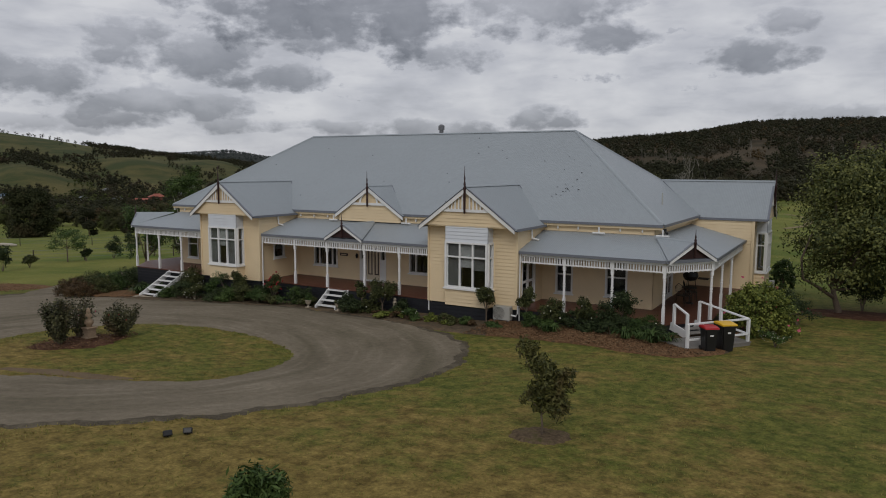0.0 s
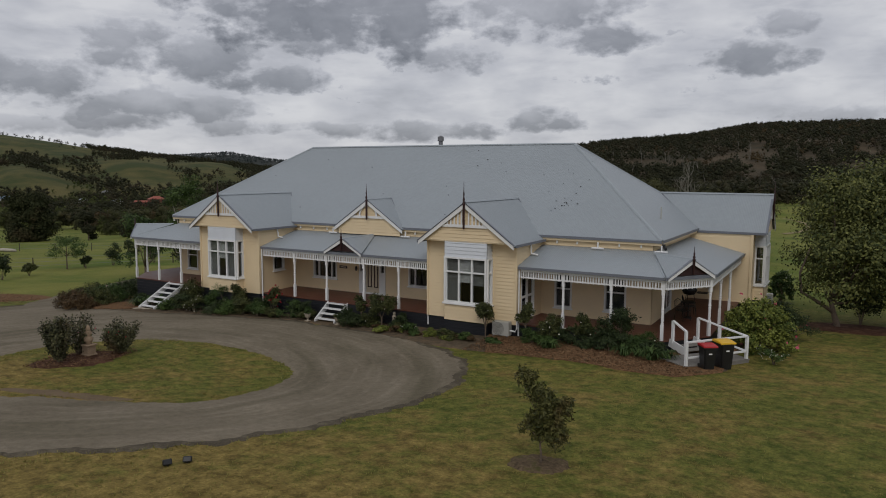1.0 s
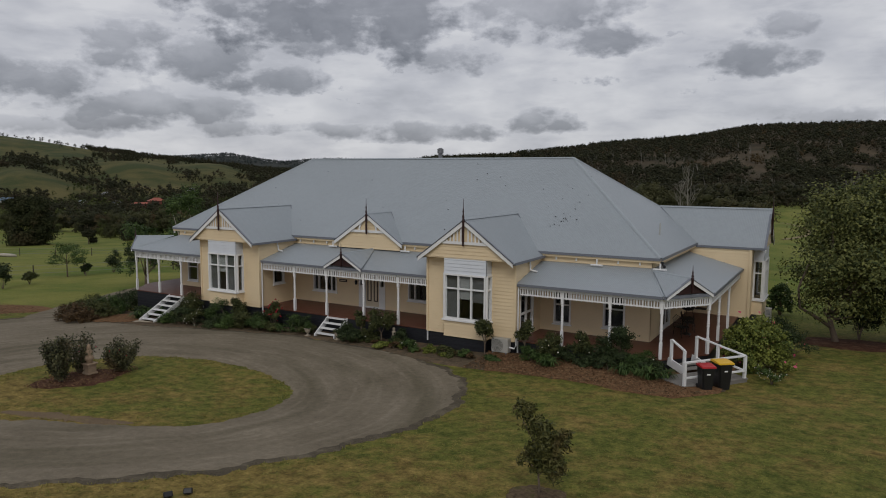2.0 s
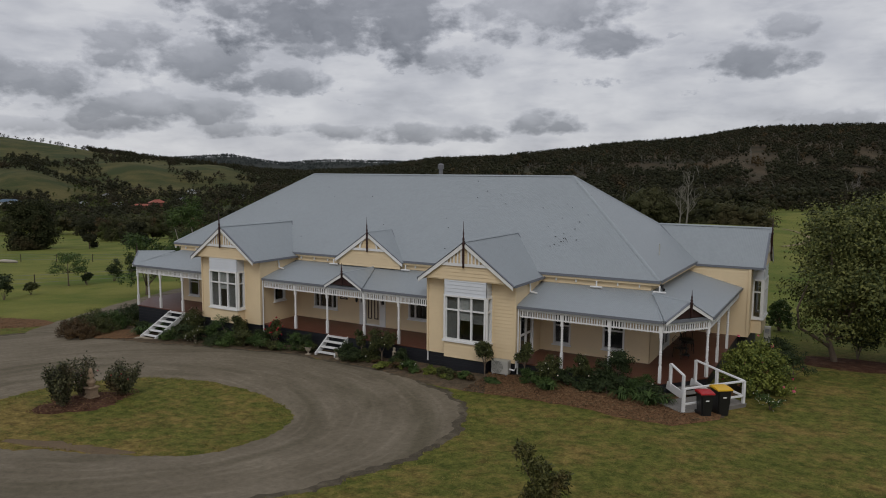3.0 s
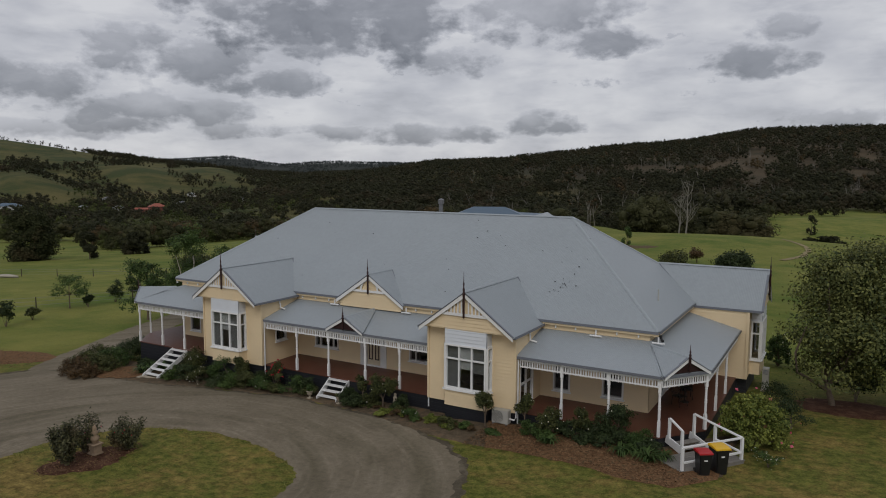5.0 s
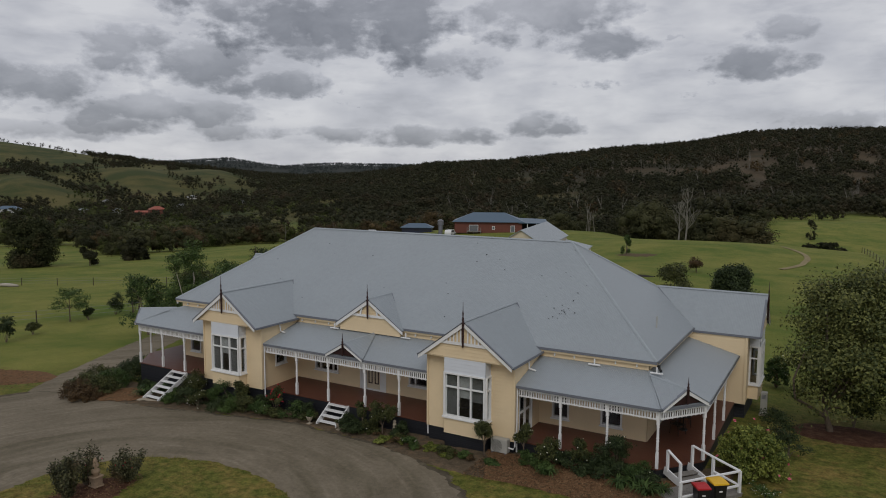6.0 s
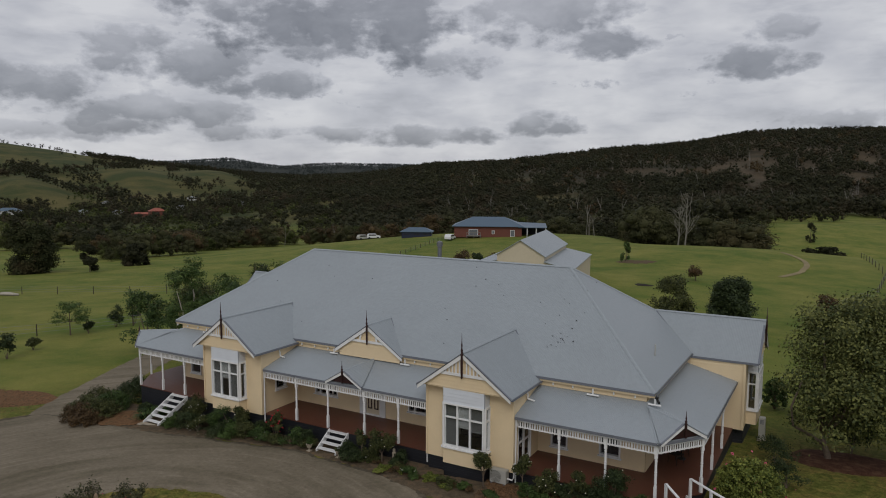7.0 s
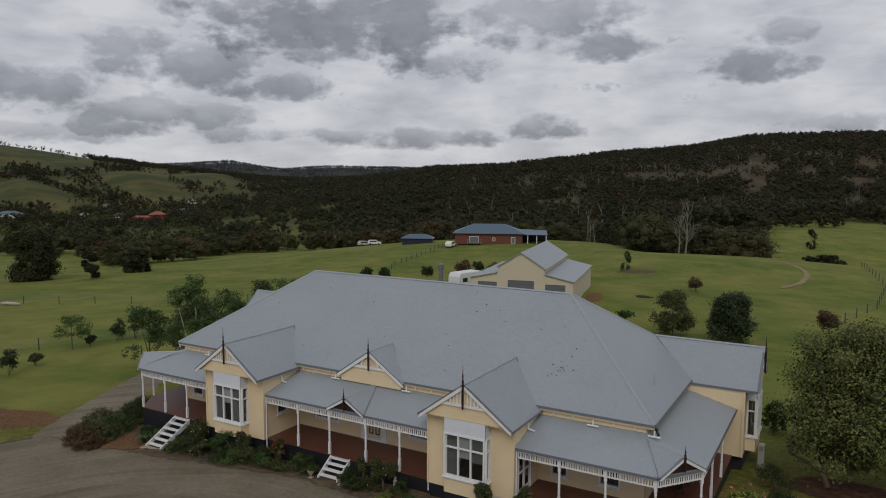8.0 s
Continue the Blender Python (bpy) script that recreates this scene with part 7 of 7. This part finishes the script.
def caravan(x, y, turn):
    z = ground(x, y)
    ob = tagged(empty("caravan", x, y, z, turn), "white caravan parked beside the shed", "caravan")
    bm = bmesh.new()
    prof = [(-2.6, 0.5), (2.4, 0.5), (2.9, 1.2), (2.7, 2.6), (2.2, 2.85), (-2.4, 2.85), (-2.75, 2.3), (-2.8, 1.0)]
    v = [bm.verts.new((px, sy, pz)) for sy in (-1.15, 1.15) for px, pz in prof]
    bm.faces.new(v[:8])
    bm.faces.new(v[8:][::-1])
    for k in range(8):
        j = (k + 1) % 8
        bm.faces.new((v[k], v[k + 8], v[j + 8], v[j]))
    bmesh.ops.bevel(bm, geom=bm.edges[:], offset=0.06, segments=2, affect="EDGES")
    part("body", bm, VEHICLE, ob, normals=True)
    for x_ in (-1.5, 1.2):
        bm = bmesh.new()
        box(bm, x_ - 0.5, x_ + 0.5, -1.17, -1.14, 1.5, 2.1)
        part("window", bm, BLACKMETAL, ob)
    for s in (-1, 1):
        bm = bmesh.new()
        tube(bm, [(0, s * 1.0 - 0.1, 0.35), (0, s * 1.0 + 0.1, 0.35)], [0.35] * 2, 14)
        part("wheel", bm, BLACKMETAL, ob)
    bm = bmesh.new()
    bar(bm, (2.6, 0, 0.5), (3.9, 0, 0.45), 0.12, 0.12)
    part("drawbar", bm, BLACKMETAL, ob)


caravan(-35.8, 67.6, 75)


def hip_roof(bm, x0, x1, y0, y1, z0, z1, over=0.5):
    x0, x1, y0, y1 = x0 - over, x1 + over, y0 - over, y1 + over
    r = (y1 - y0) / 2
    a, b, c, d = (x0, y0, z0), (x1, y0, z0), (x1, y1, z0), (x0, y1, z0)
    l, m = (x0 + r, (y0 + y1) / 2, z1), (x1 - r, (y0 + y1) / 2, z1)
    for f in ((a, b, m, l), (b, c, m), (c, d, l, m), (d, a, l)):
        slab(bm, f, 0.12)


def brick_house():
    x, y = along(203, 0.078)
    z = ground(x, y) - 0.2
    ob = tagged(empty("brick_house", x, y, z, 24), "red brick house with a blue hipped steel roof", "house")
    bm = bmesh.new()
    box(bm, -12, 7, -5, 5, 0, 3.2)
    part("wall", bm, BRICK, ob)
    bm = bmesh.new()
    hip_roof(bm, -12, 7, -5, 5, 3.2, 5.6, 0.7)
    part("roof", bm, BLUEROOF, ob, "blue steel hipped roof")
    bm = bmesh.new()
    slab(bm, [(6, -5.6, 3.0), (14, -5.6, 3.0), (14, 4, 3.6), (6, 4, 3.9)], 0.12)
    part("carport_roof", bm, BLUEROOF, ob)
    for px in (8.5, 11, 13.6):
        bm = bmesh.new()
        box(bm, px - 0.1, px + 0.1, -5.3, -5.1, 0, 2.95)
        part("post", bm, WHITE, ob)
    bm = bmesh.new()
    box(bm, 7, 13.8, 3.2, 3.5, 0, 3.2)
    part("back_wall", bm, DARKIN, ob)
    for px, w, h0, h1 in ((-6.6, 2.6, 0.2, 2.3), (-1, 0.8, 1.0, 2.0), (4.4, 1.2, 0.3, 2.2)):
        bm = bmesh.new()
        box(bm, px - w / 2, px + w / 2, -5.1, -4.98, h0, h1)
        win = part("window", bm, WHITE, ob, "white framed window")
        bm = bmesh.new()
        box(bm, px - w / 2 + 0.12, px + w / 2 - 0.12, -5.14, -5.1, h0 + 0.12, h1 - 0.12)
        part("pane", bm, ROLLER, win)
    bm = bmesh.new()
    box(bm, -8.4, -4.4, -7.2, -5.05, 0.5, 0.65)
    for px in (-8.3, -6.4, -4.5):
        box(bm, px - 0.06, px + 0.06, -7.15, -7.03, 0, 1.6)
    box(bm, -8.4, -4.4, -7.15, -7.05, 1.5, 1.62)
    part("porch", bm, GREYWOOD, ob, "pale timber porch")


brick_house()


def car(d, s, turn, paint, label):
    x, y = along(d, s)
    ob = tagged(empty("car", x, y, ground(x, y), turn), label, "car", "parked cars")
    bm = bmesh.new()
    prof = [(-2.2, 0.4), (2.2, 0.4), (2.25, 0.9), (1.3, 1.05), (0.7, 1.6), (-1.7, 1.65), (-2.2, 1.0)]
    v = [bm.verts.new((px, sy, pz)) for sy in (-0.9, 0.9) for px, pz in prof]
    bm.faces.new(v[:7])
    bm.faces.new(v[7:][::-1])
    for k in range(7):
        j = (k + 1) % 7
        bm.faces.new((v[k], v[k + 7], v[j + 7], v[j]))
    part("body", bm, paint, ob, normals=True)
    bm = bmesh.new()
    box(bm, -1.6, 0.7, -0.92, 0.92, 1.08, 1.5)
    part("side_glass", bm, BLACKMETAL, ob)
    for px in (-1.4, 1.4):
        for s_ in (-1, 1):
            bm = bmesh.new()
            tube(bm, [(px, s_ * 0.85 - 0.1, 0.35), (px, s_ * 0.85 + 0.1, 0.35)], [0.35] * 2, 12)
            part("wheel", bm, BLACKMETAL, ob)


car(196, 0.011, 100, VEHICLE, "white car parked beside the brick house")
car(232, -0.098, 40, VEHICLE, "white car parked under the trees")
car(232, -0.112, 60, ACWHITE, "pale car parked under the trees")


def small_house(d, s, w, dp, h, wall_m, roof_m, turn, label, name="cottage", lift=0.0):
    x, y = along(d, s)
    ob = tagged(empty(name, x, y, ground(x, y) + lift, turn), label, "house", "far houses")
    bm = bmesh.new()
    box(bm, -w / 2, w / 2, -dp / 2, dp / 2, -1, h)
    part("wall", bm, wall_m, ob)
    bm = bmesh.new()
    hip_roof(bm, -w / 2, w / 2, -dp / 2, dp / 2, h, h + dp * 0.3)
    part("roof", bm, roof_m, ob)
    for k in range(3):
        bm = bmesh.new()
        px = -w / 2 + w * (k + 0.5) / 3
        box(bm, px - 0.8, px + 0.8, -dp / 2 - 0.06, -dp / 2 + 0.02, 0.8, h - 0.6)
        part("window", bm, DARKIN, ob)


small_house(215, -0.036, 9, 4, 1.7, NAVY, BLUEROOF, 25, "dark blue steel garden shed by the trees", "garden_shed")
small_house(620, -0.405, 13, 9, 4.2, BRICK, REDROOF, 65, "brick house with a red tiled roof among trees", lift=2.5)
small_house(632, -0.424, 19, 5, 2.4, BRICK, REDROOF, 30, "low brick wing with a red tiled roof", lift=1.5)
small_house(640, -0.615, 20, 9, 3.0, VEHICLE, BLUEROOF, 30, "pale house with a blue roof in the valley", lift=1.5)
for k, (d, s) in enumerate(((700, -0.46), (760, -0.37), (800, -0.31), (820, -0.285), (850, -0.355), (780, -0.475), (690, -0.51))):
    small_house(d, s, 9, 6, 2.6, VEHICLE, (CAP, FLUE)[k % 2], 20 + 17 * k, "small pale far house among trees", lift=0.3)


# ---- woods ----
def clump(rng, lumps, sides, leaves, size, slim=1.0, high=0.0):
    """One far tree's crown, a metre tall before scaling: rough inner masses under a coat of single leaf sprays."""
    blobs = []
    for k in range(lumps):
        a, q = rng.uniform(0, 2 * math.pi), rng.uniform(0.02, 0.3) * slim
        f = (k + rng.uniform(0.0, 1.0)) / lumps
        z = high + 0.16 + (0.66 - high) * f
        swell = math.sin(math.pi * (0.22 + 0.62 * f))
        blobs.append((math.cos(a) * q * 1.25 * swell, math.sin(a) * q * 1.25 * swell, z, rng.uniform(0.11, 0.2) * (0.75 + 0.4 * swell) * slim, 0.85))
    bm = bmesh.new()
    for b in blobs:
        if sides > 8:
            made = bmesh.ops.create_icosphere(bm, subdivisions=1, radius=0.5 * b[3])["verts"]
        else:
            made = bmesh.ops.create_uvsphere(bm, u_segments=4, v_segments=2, radius=0.55 * b[3])["verts"]
        for v in made:
            v.co = Vector(b[:3]) + v.co * rng.uniform(0.6, 1.25)
    bmesh.ops.triangulate(bm, faces=bm.faces)
    core_v = np.array([v.co[:] for v in bm.verts])
    bm.verts.index_update()
    core_f = np.array([[v.index for v in f.verts] for f in bm.faces])
    bm.free()
    pts, d = blob_points(rng, blobs, leaves, 34)
    v, q = leaf_quads(rng, pts, size, up=0.7, long=1.3, out=d, face=1.9)
    q = q[:, :3] + len(core_v)
    return np.concatenate([core_v, v]), np.concatenate([core_f, q])


def woods(name, spots, heights, kinds, leaf, label):
    """Many trees in one mesh."""
    rng = np.random.default_rng(len(spots))
    vs, qs, off = [], [], 0
    for (x, y), h in zip(spots, heights):
        v, q = kinds[rng.integers(len(kinds))]
        a = rng.uniform(0, 2 * math.pi)
        c, s = math.cos(a), math.sin(a)
        wide = h * rng.uniform(0.85, 1.45)
        p = np.stack([(v[:, 0] * c - v[:, 1] * s) * wide + x, (v[:, 0] * s + v[:, 1] * c) * wide + y, v[:, 2] * h + ground(x, y) - 0.04 * h], 1)
        vs.append(p)
        qs.append(q + off)
        off += len(v)
    ob = fast_mesh(name, np.concatenate(vs), np.concatenate(qs), leaf)
    return tagged(ob, label, "trees", kind="stuff")


def pale_trunks(name, spots, heights, label):
    """Bare pale trunks with a fork, standing in the woods."""
    rng = np.random.default_rng(len(spots) + 5)
    vs, qs = [], []
    for (x, y), h in zip(spots, heights):
        z = ground(x, y)
        lean = rng.normal(size=2) * 0.06 * h
        rods = [((x, y, z - 0.5), (x + lean[0], y + lean[1], z + 0.62 * h), 0.018 * h)]
        for _ in range(3):
            o = rng.normal(size=2) * 0.14 * h
            rods.append(((x + lean[0] * 0.8, y + lean[1] * 0.8, z + 0.5 * h), (x + lean[0] + o[0], y + lean[1] + o[1], z + h * rng.uniform(0.75, 1.0)), 0.009 * h))
        for a, b, w in rods:
            k = len(vs)
            for p, f in ((a, 1.0), (b, 0.55)):
                vs += [(p[0] + w * f * math.cos(t), p[1] + w * f * math.sin(t), p[2]) for t in (0, 2.09, 4.19)]
            qs += [(k, k + 1, k + 4, k + 3), (k + 1, k + 2, k + 5, k + 4), (k + 2, k, k + 3, k + 5)]
    return tagged(fast_mesh(name, np.array(vs), np.array(qs), GREYBARK), label, "trees", kind="stuff")


def scatter(rng, count, d0, d1, s0, s1, keep):
    out = []
    for _ in range(count):
        d = math.sqrt(rng.uniform(d0 * d0, d1 * d1))
        s = rng.uniform(s0, s1)
        x, y = along(d, s)
        if keep(d, s, x, y):
            out.append((x, y))
    return out


def nz(x, y, scale, k=0.0):
    return noise.noise(Vector((x / scale, y / scale, k)))


rng = np.random.default_rng(77)
NEAR = [clump(rng, 11, 20, 1500, 0.05, 1.0 + 0.25 * (k % 3), 0.08 * (k % 2)) for k in range(8)]
MIDK = [clump(rng, 6, 8, 200, 0.078, 1.0 + 0.2 * (k % 3), 0.1 * (k % 2)) for k in range(8)]
FARK = [clump(rng, 4, 8, 46, 0.115, 1.05 + 0.2 * (k % 3), 0.08 * (k % 2)) for k in range(8)]
# grassy knolls and slopes that stay open: side tangent, depth, their spreads
OPEN = ((-0.60, 800, 0.075, 85), (-0.43, 985, 0.055, 85), (-0.33, 1120, 0.055, 90), (-0.60, 1400, 0.11, 190), (-0.52, 1270, 0.03, 90), (-0.61, 330, 0.1, 26), (-0.36, 330, 0.03, 22), (-0.22, 410, 0.035, 35), (-0.45, 460, 0.05, 22))


def bare(d, s):
    return max(math.exp(-((s - a) / b) ** 2 - ((d - e) / f) ** 2) for a, e, b, f in OPEN) > 0.4


# creek trees behind the western paddock and behind the crest
edge = lambda s: float(np.interp(s, (-0.75, -0.53, -0.47, -0.37, -0.28, -0.2, -0.1, 0.0, 0.15, 0.28, 0.35, 0.44, 0.46), (300, 265, 205, 225, 285, 300, 262, 252, 258, 215, 192, 192, 345)))
creek = lambda d, s: edge(s) < d < edge(s) + (36 if s < 0.26 else 45) and (s < -0.03 or s > 0.27 or d > 255)
sp = scatter(rng, 1500, 200, 430, -0.75, 0.46, lambda d, s, x, y: creek(d, s) and nz(x, y, 30) > (-0.3 if s > -0.28 else -0.12))
woods("creek_trees", sp, rng.uniform(5, 10.5, len(sp)), NEAR, LEAF_GUM, "dark creek-side trees beyond the paddocks")
sp = scatter(rng, 800, 200, 430, -0.75, 0.46, lambda d, s, x, y: creek(d, s) and nz(x, y, 26, 11) > -0.08)
woods("green_trees", sp, rng.uniform(4, 9.5, len(sp)), NEAR, LEAF_FARGREEN, "olive-green trees along the creek")
sp = scatter(rng, 500, 205, 300, -0.5, 0.46, lambda d, s, x, y: edge(s) + 2 < d < edge(s) + 30 and (s < -0.03 or s > 0.27 or d > 255) and nz(x, y, 22, 4) > 0.05)
woods("brown_trees", sp, rng.uniform(5, 10, len(sp)), NEAR, LEAF_FARBROWN, "brownish eucalypts along the creek")
sp = scatter(rng, 120, 180, 235, 0.27, 0.445, lambda d, s, x, y: d > 186 + 60 * max(0, s - 0.4))
woods("gully_trees", sp, rng.uniform(9, 13.5, len(sp)), NEAR, LEAF_GUM, "dark rounded trees in the gully behind the paddock")
# valley floor
floor_ = lambda d, s, x, y: d > edge(s) + 30 and not bare(d, s) and not (570 < d < 640 and -0.46 < s < -0.39)
sp = scatter(rng, 3000, 260, 800, -0.75, -0.02, lambda d, s, x, y: floor_(d, s, x, y) and nz(x, y, 50, 1) + 0.2 * nz(x, y, 17, 5) > (-0.05 if s > -0.25 else 0.03))
woods("valley_trees", sp, rng.uniform(6, 11, len(sp)), MIDK, LEAF_FAR, "scattered dark trees on the valley floor")
sp = scatter(rng, 1200, 260, 800, -0.75, -0.1, lambda d, s, x, y: floor_(d, s, x, y) and nz(x, y, 40, 12) > 0.05)
woods("valley_green_trees", sp, rng.uniform(5, 10, len(sp)), MIDK, LEAF_FARGREEN, "scattered olive-green trees on the valley floor")
# wooded hill
CLEARINGS = ((0.2, 690, 0.026, 120), (0.45, 600, 0.02, 80), (0.52, 740, 0.018, 60), (0.585, 600, 0.014, 60), (0.31, 800, 0.05, 60), (0.4, 790, 0.035, 55), (0.115, 860, 0.02, 60))
clear = lambda s, d: max(math.exp(-((s - a) / c) ** 2 - ((d - b) / e) ** 2) for a, b, c, e in CLEARINGS)
sp = scatter(rng, 5400, 300, 760, -0.14, 0.8, lambda d, s, x, y: d > edge(s) + (40 if s < 0.45 else 0) and (clear(s, d) < 0.3 or rng.random() < 0.3) and nz(x, y, 48, 2) + 0.4 * nz(x, y, 15, 3) > -0.2)
woods("hill_forest", sp, rng.uniform(6, 15, len(sp)), MIDK, LEAF_FAR, "dark eucalypt forest on the lower hill")
sp = scatter(rng, 9500, 740, 1420, -0.2, 0.85, lambda d, s, x, y: (clear(s, d) < 0.3 or rng.random() < 0.3) and nz(x, y, 55, 2) + 0.4 * nz(x, y, 20, 3) > -0.3)
woods("upper_forest", sp, rng.uniform(7, 16, len(sp)), FARK, LEAF_FAR, "dark forest covering the upper hill to its crest")
sp = scatter(rng, 1500, 1300, 1420, -0.05, 0.8, lambda d, s, x, y: True)
woods("crest_trees", sp, rng.uniform(8, 17, len(sp)), FARK, LEAF_FAR, "uneven row of trees along the hill's crest")
sp = scatter(rng, 900, 430, 1200, 0.0, 0.75, lambda d, s, x, y: d > edge(s) + 20 and clear(s, d) < 0.6 and nz(x, y, 45, 9) > 0.2)
woods("dry_trees", sp, rng.uniform(8, 13, len(sp)), MIDK, LEAF_FARBROWN, "drier brown trees within the hill forest")
# far valley and the grassy hills on the left
sp = scatter(rng, 8500, 740, 2000, -0.62, -0.03, lambda d, s, x, y: not bare(d, s) and nz(x, y, 110, 6) + 0.3 * nz(x, y, 35, 8) > max(0, (-0.38 - s) * 2.2) + (-0.16 if d < 1150 else (-0.2 if s > -0.3 else 0.24)))
woods("far_trees", sp, rng.uniform(9, 15, len(sp)), FARK, LEAF_FAR, "far tree belts on the rolling hills")
sp = scatter(rng, 2200, 720, 1450, -0.8, -0.45, lambda d, s, x, y: (not bare(d, s) and nz(x, y, 90, 6) + 0.3 * nz(x, y, 30, 8) > 0.24) or nz(x, y, 60, 13) > 0.55)
woods("hill_trees", sp, rng.uniform(9, 14, len(sp)), FARK, LEAF_FAR, "clumps of trees on grassy hillsides")
sp = scatter(rng, 900, 1400, 1640, -0.5, -0.33, lambda d, s, x, y: nz(x, y, 45, 3) > -0.05)
woods("ridge_wood", sp, rng.uniform(7, 13, len(sp)), FARK, LEAF_FAR, "dense wood along the ridge line")
sp = [along(1580 + 40 * math.sin(k * 2.3), -0.66 + 0.0075 * k + 0.003 * math.sin(k * 5.1)) for k in range(22)]
woods("ridge_trees", sp, rng.uniform(8, 13, len(sp)), MIDK, LEAF_FAR, "single trees standing along the ridge")
# the farthest trees carry the haze tint in their leaf colour
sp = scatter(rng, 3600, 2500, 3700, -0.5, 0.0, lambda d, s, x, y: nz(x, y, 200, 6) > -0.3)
woods("distant_woods", sp, rng.uniform(12, 18, len(sp)), FARK, LEAF_HAZE, "distant wooded hills tinted blue-grey for haze")


def dead_tree(d, s, h, seed):
    r = random.Random(seed)
    x, y = along(d, s)
    ob = tagged(empty("dead_tree", x, y, ground(x, y)), "tall bare dead gum with pale branches", "tree", "dead trees")
    bm = bmesh.new()
    tube(bm, [(0, 0, -0.3), (0.2, 0.1, h * 0.3), (0, 0.3, h * 0.6), (0.3, 0, h)], [0.2, 0.16, 0.1, 0.03], 7)
    part("trunk", bm, GREYBARK, ob)
    for k in range(16):
        a, z = r.uniform(0, 6.3), h * r.uniform(0.2, 0.85)
        l = h * r.uniform(0.18, 0.36) * (1.2 - 0.5 * z / h)
        bm = bmesh.new()
        mid_ = Vector((math.cos(a) * l * 0.45, math.sin(a) * l * 0.45, z + l * 0.5))
        tip = Vector((math.cos(a + 0.3) * l * 0.7, math.sin(a + 0.3) * l * 0.7, z + l * 1.15))
        tube(bm, [(0.1, 0.1, z), tuple(mid_), tuple(tip)], [0.075, 0.05, 0.02], 5)
        for _ in range(3):
            o = Vector((r.gauss(0, 0.3), r.gauss(0, 0.3), r.uniform(0.2, 0.6))) * l
            tube(bm, [tuple(mid_.lerp(tip, r.random())), tuple(mid_.lerp(tip, 0.5) + o)], [0.045, 0.018], 4)
        part("branch", bm, GREYBARK, ob)


dead_tree(164, 0.346, 11.5, 1)
dead_tree(167, 0.336, 9, 2)
dead_tree(470, 0.585, 17, 3)
sp = scatter(rng, 150, 190, 300, -0.3, 0.44, lambda d, s, x, y: edge(s) < d < edge(s) + 14)
pale_trunks("pale_trunks", sp, rng.uniform(6, 10, len(sp)), "bare pale eucalypt trunks along the wood's edge")
sp = scatter(rng, 130, 400, 900, 0.0, 0.7, lambda d, s, x, y: nz(x, y, 60, 21) > -0.05)
pale_trunks("dead_gums", sp, rng.uniform(12, 18, len(sp)), "bare grey dead gums standing through the hill forest")
# big round tree and its neighbours by the western fence
x, y = -149.2, 67.1
tree(x, y, 11.0, 5.8, 1.5, LEAF_FARDULL, 15000, 0.5, 300, "big dark round-crowned tree at the paddock's edge", lumps=34, girth=0.02, low=0.4, squash=0.8, sub=36)
tree(-138, 74, 6.5, 2.5, 1.2, LEAF_FAR, 5000, 0.45, 301, "dark upright tree at the paddock's edge", lumps=10, low=0.4)
tree(-146, 92, 6.0, 3.4, 0.5, LEAF_FAR, 6000, 0.5, 302, "low dark round tree at the paddock's edge", lumps=14, low=0.8)
x, y = along(262, 0.525)
tree(x, y, 7.5, 2.2, 0.8, LEAF_FAR, 900, 0.45, 303, "lone upright tree in the far paddock", lumps=9, low=0.4, squash=1.2)
for k, s in enumerate((0.53, 0.545, 0.56)):
    x, y = along(178 - 2 * k, s)
    shrub(x, y, 2.6, 2.4, LEAF_FAR, "dark far shrub at the paddock's end", 310 + k, 700, 0.4, group="far shrubs")

# thick trees close behind the western end of the house
for k, (s, h, r, leaf) in enumerate(((-0.30, 6.6, 1.9, LEAF_MID), (-0.265, 8.0, 2.0, LEAF_DARK), (-0.235, 8.8, 2.1, LEAF_MID), (-0.2, 8.6, 2.1, LEAF_DARK))):
    x, y = along(60, s)
    tree(x, y, h, r, 1.2, leaf, 3600, 0.15, 330 + k, "dense green tree close behind the house", lumps=14, low=0.3, group="trees behind the house")
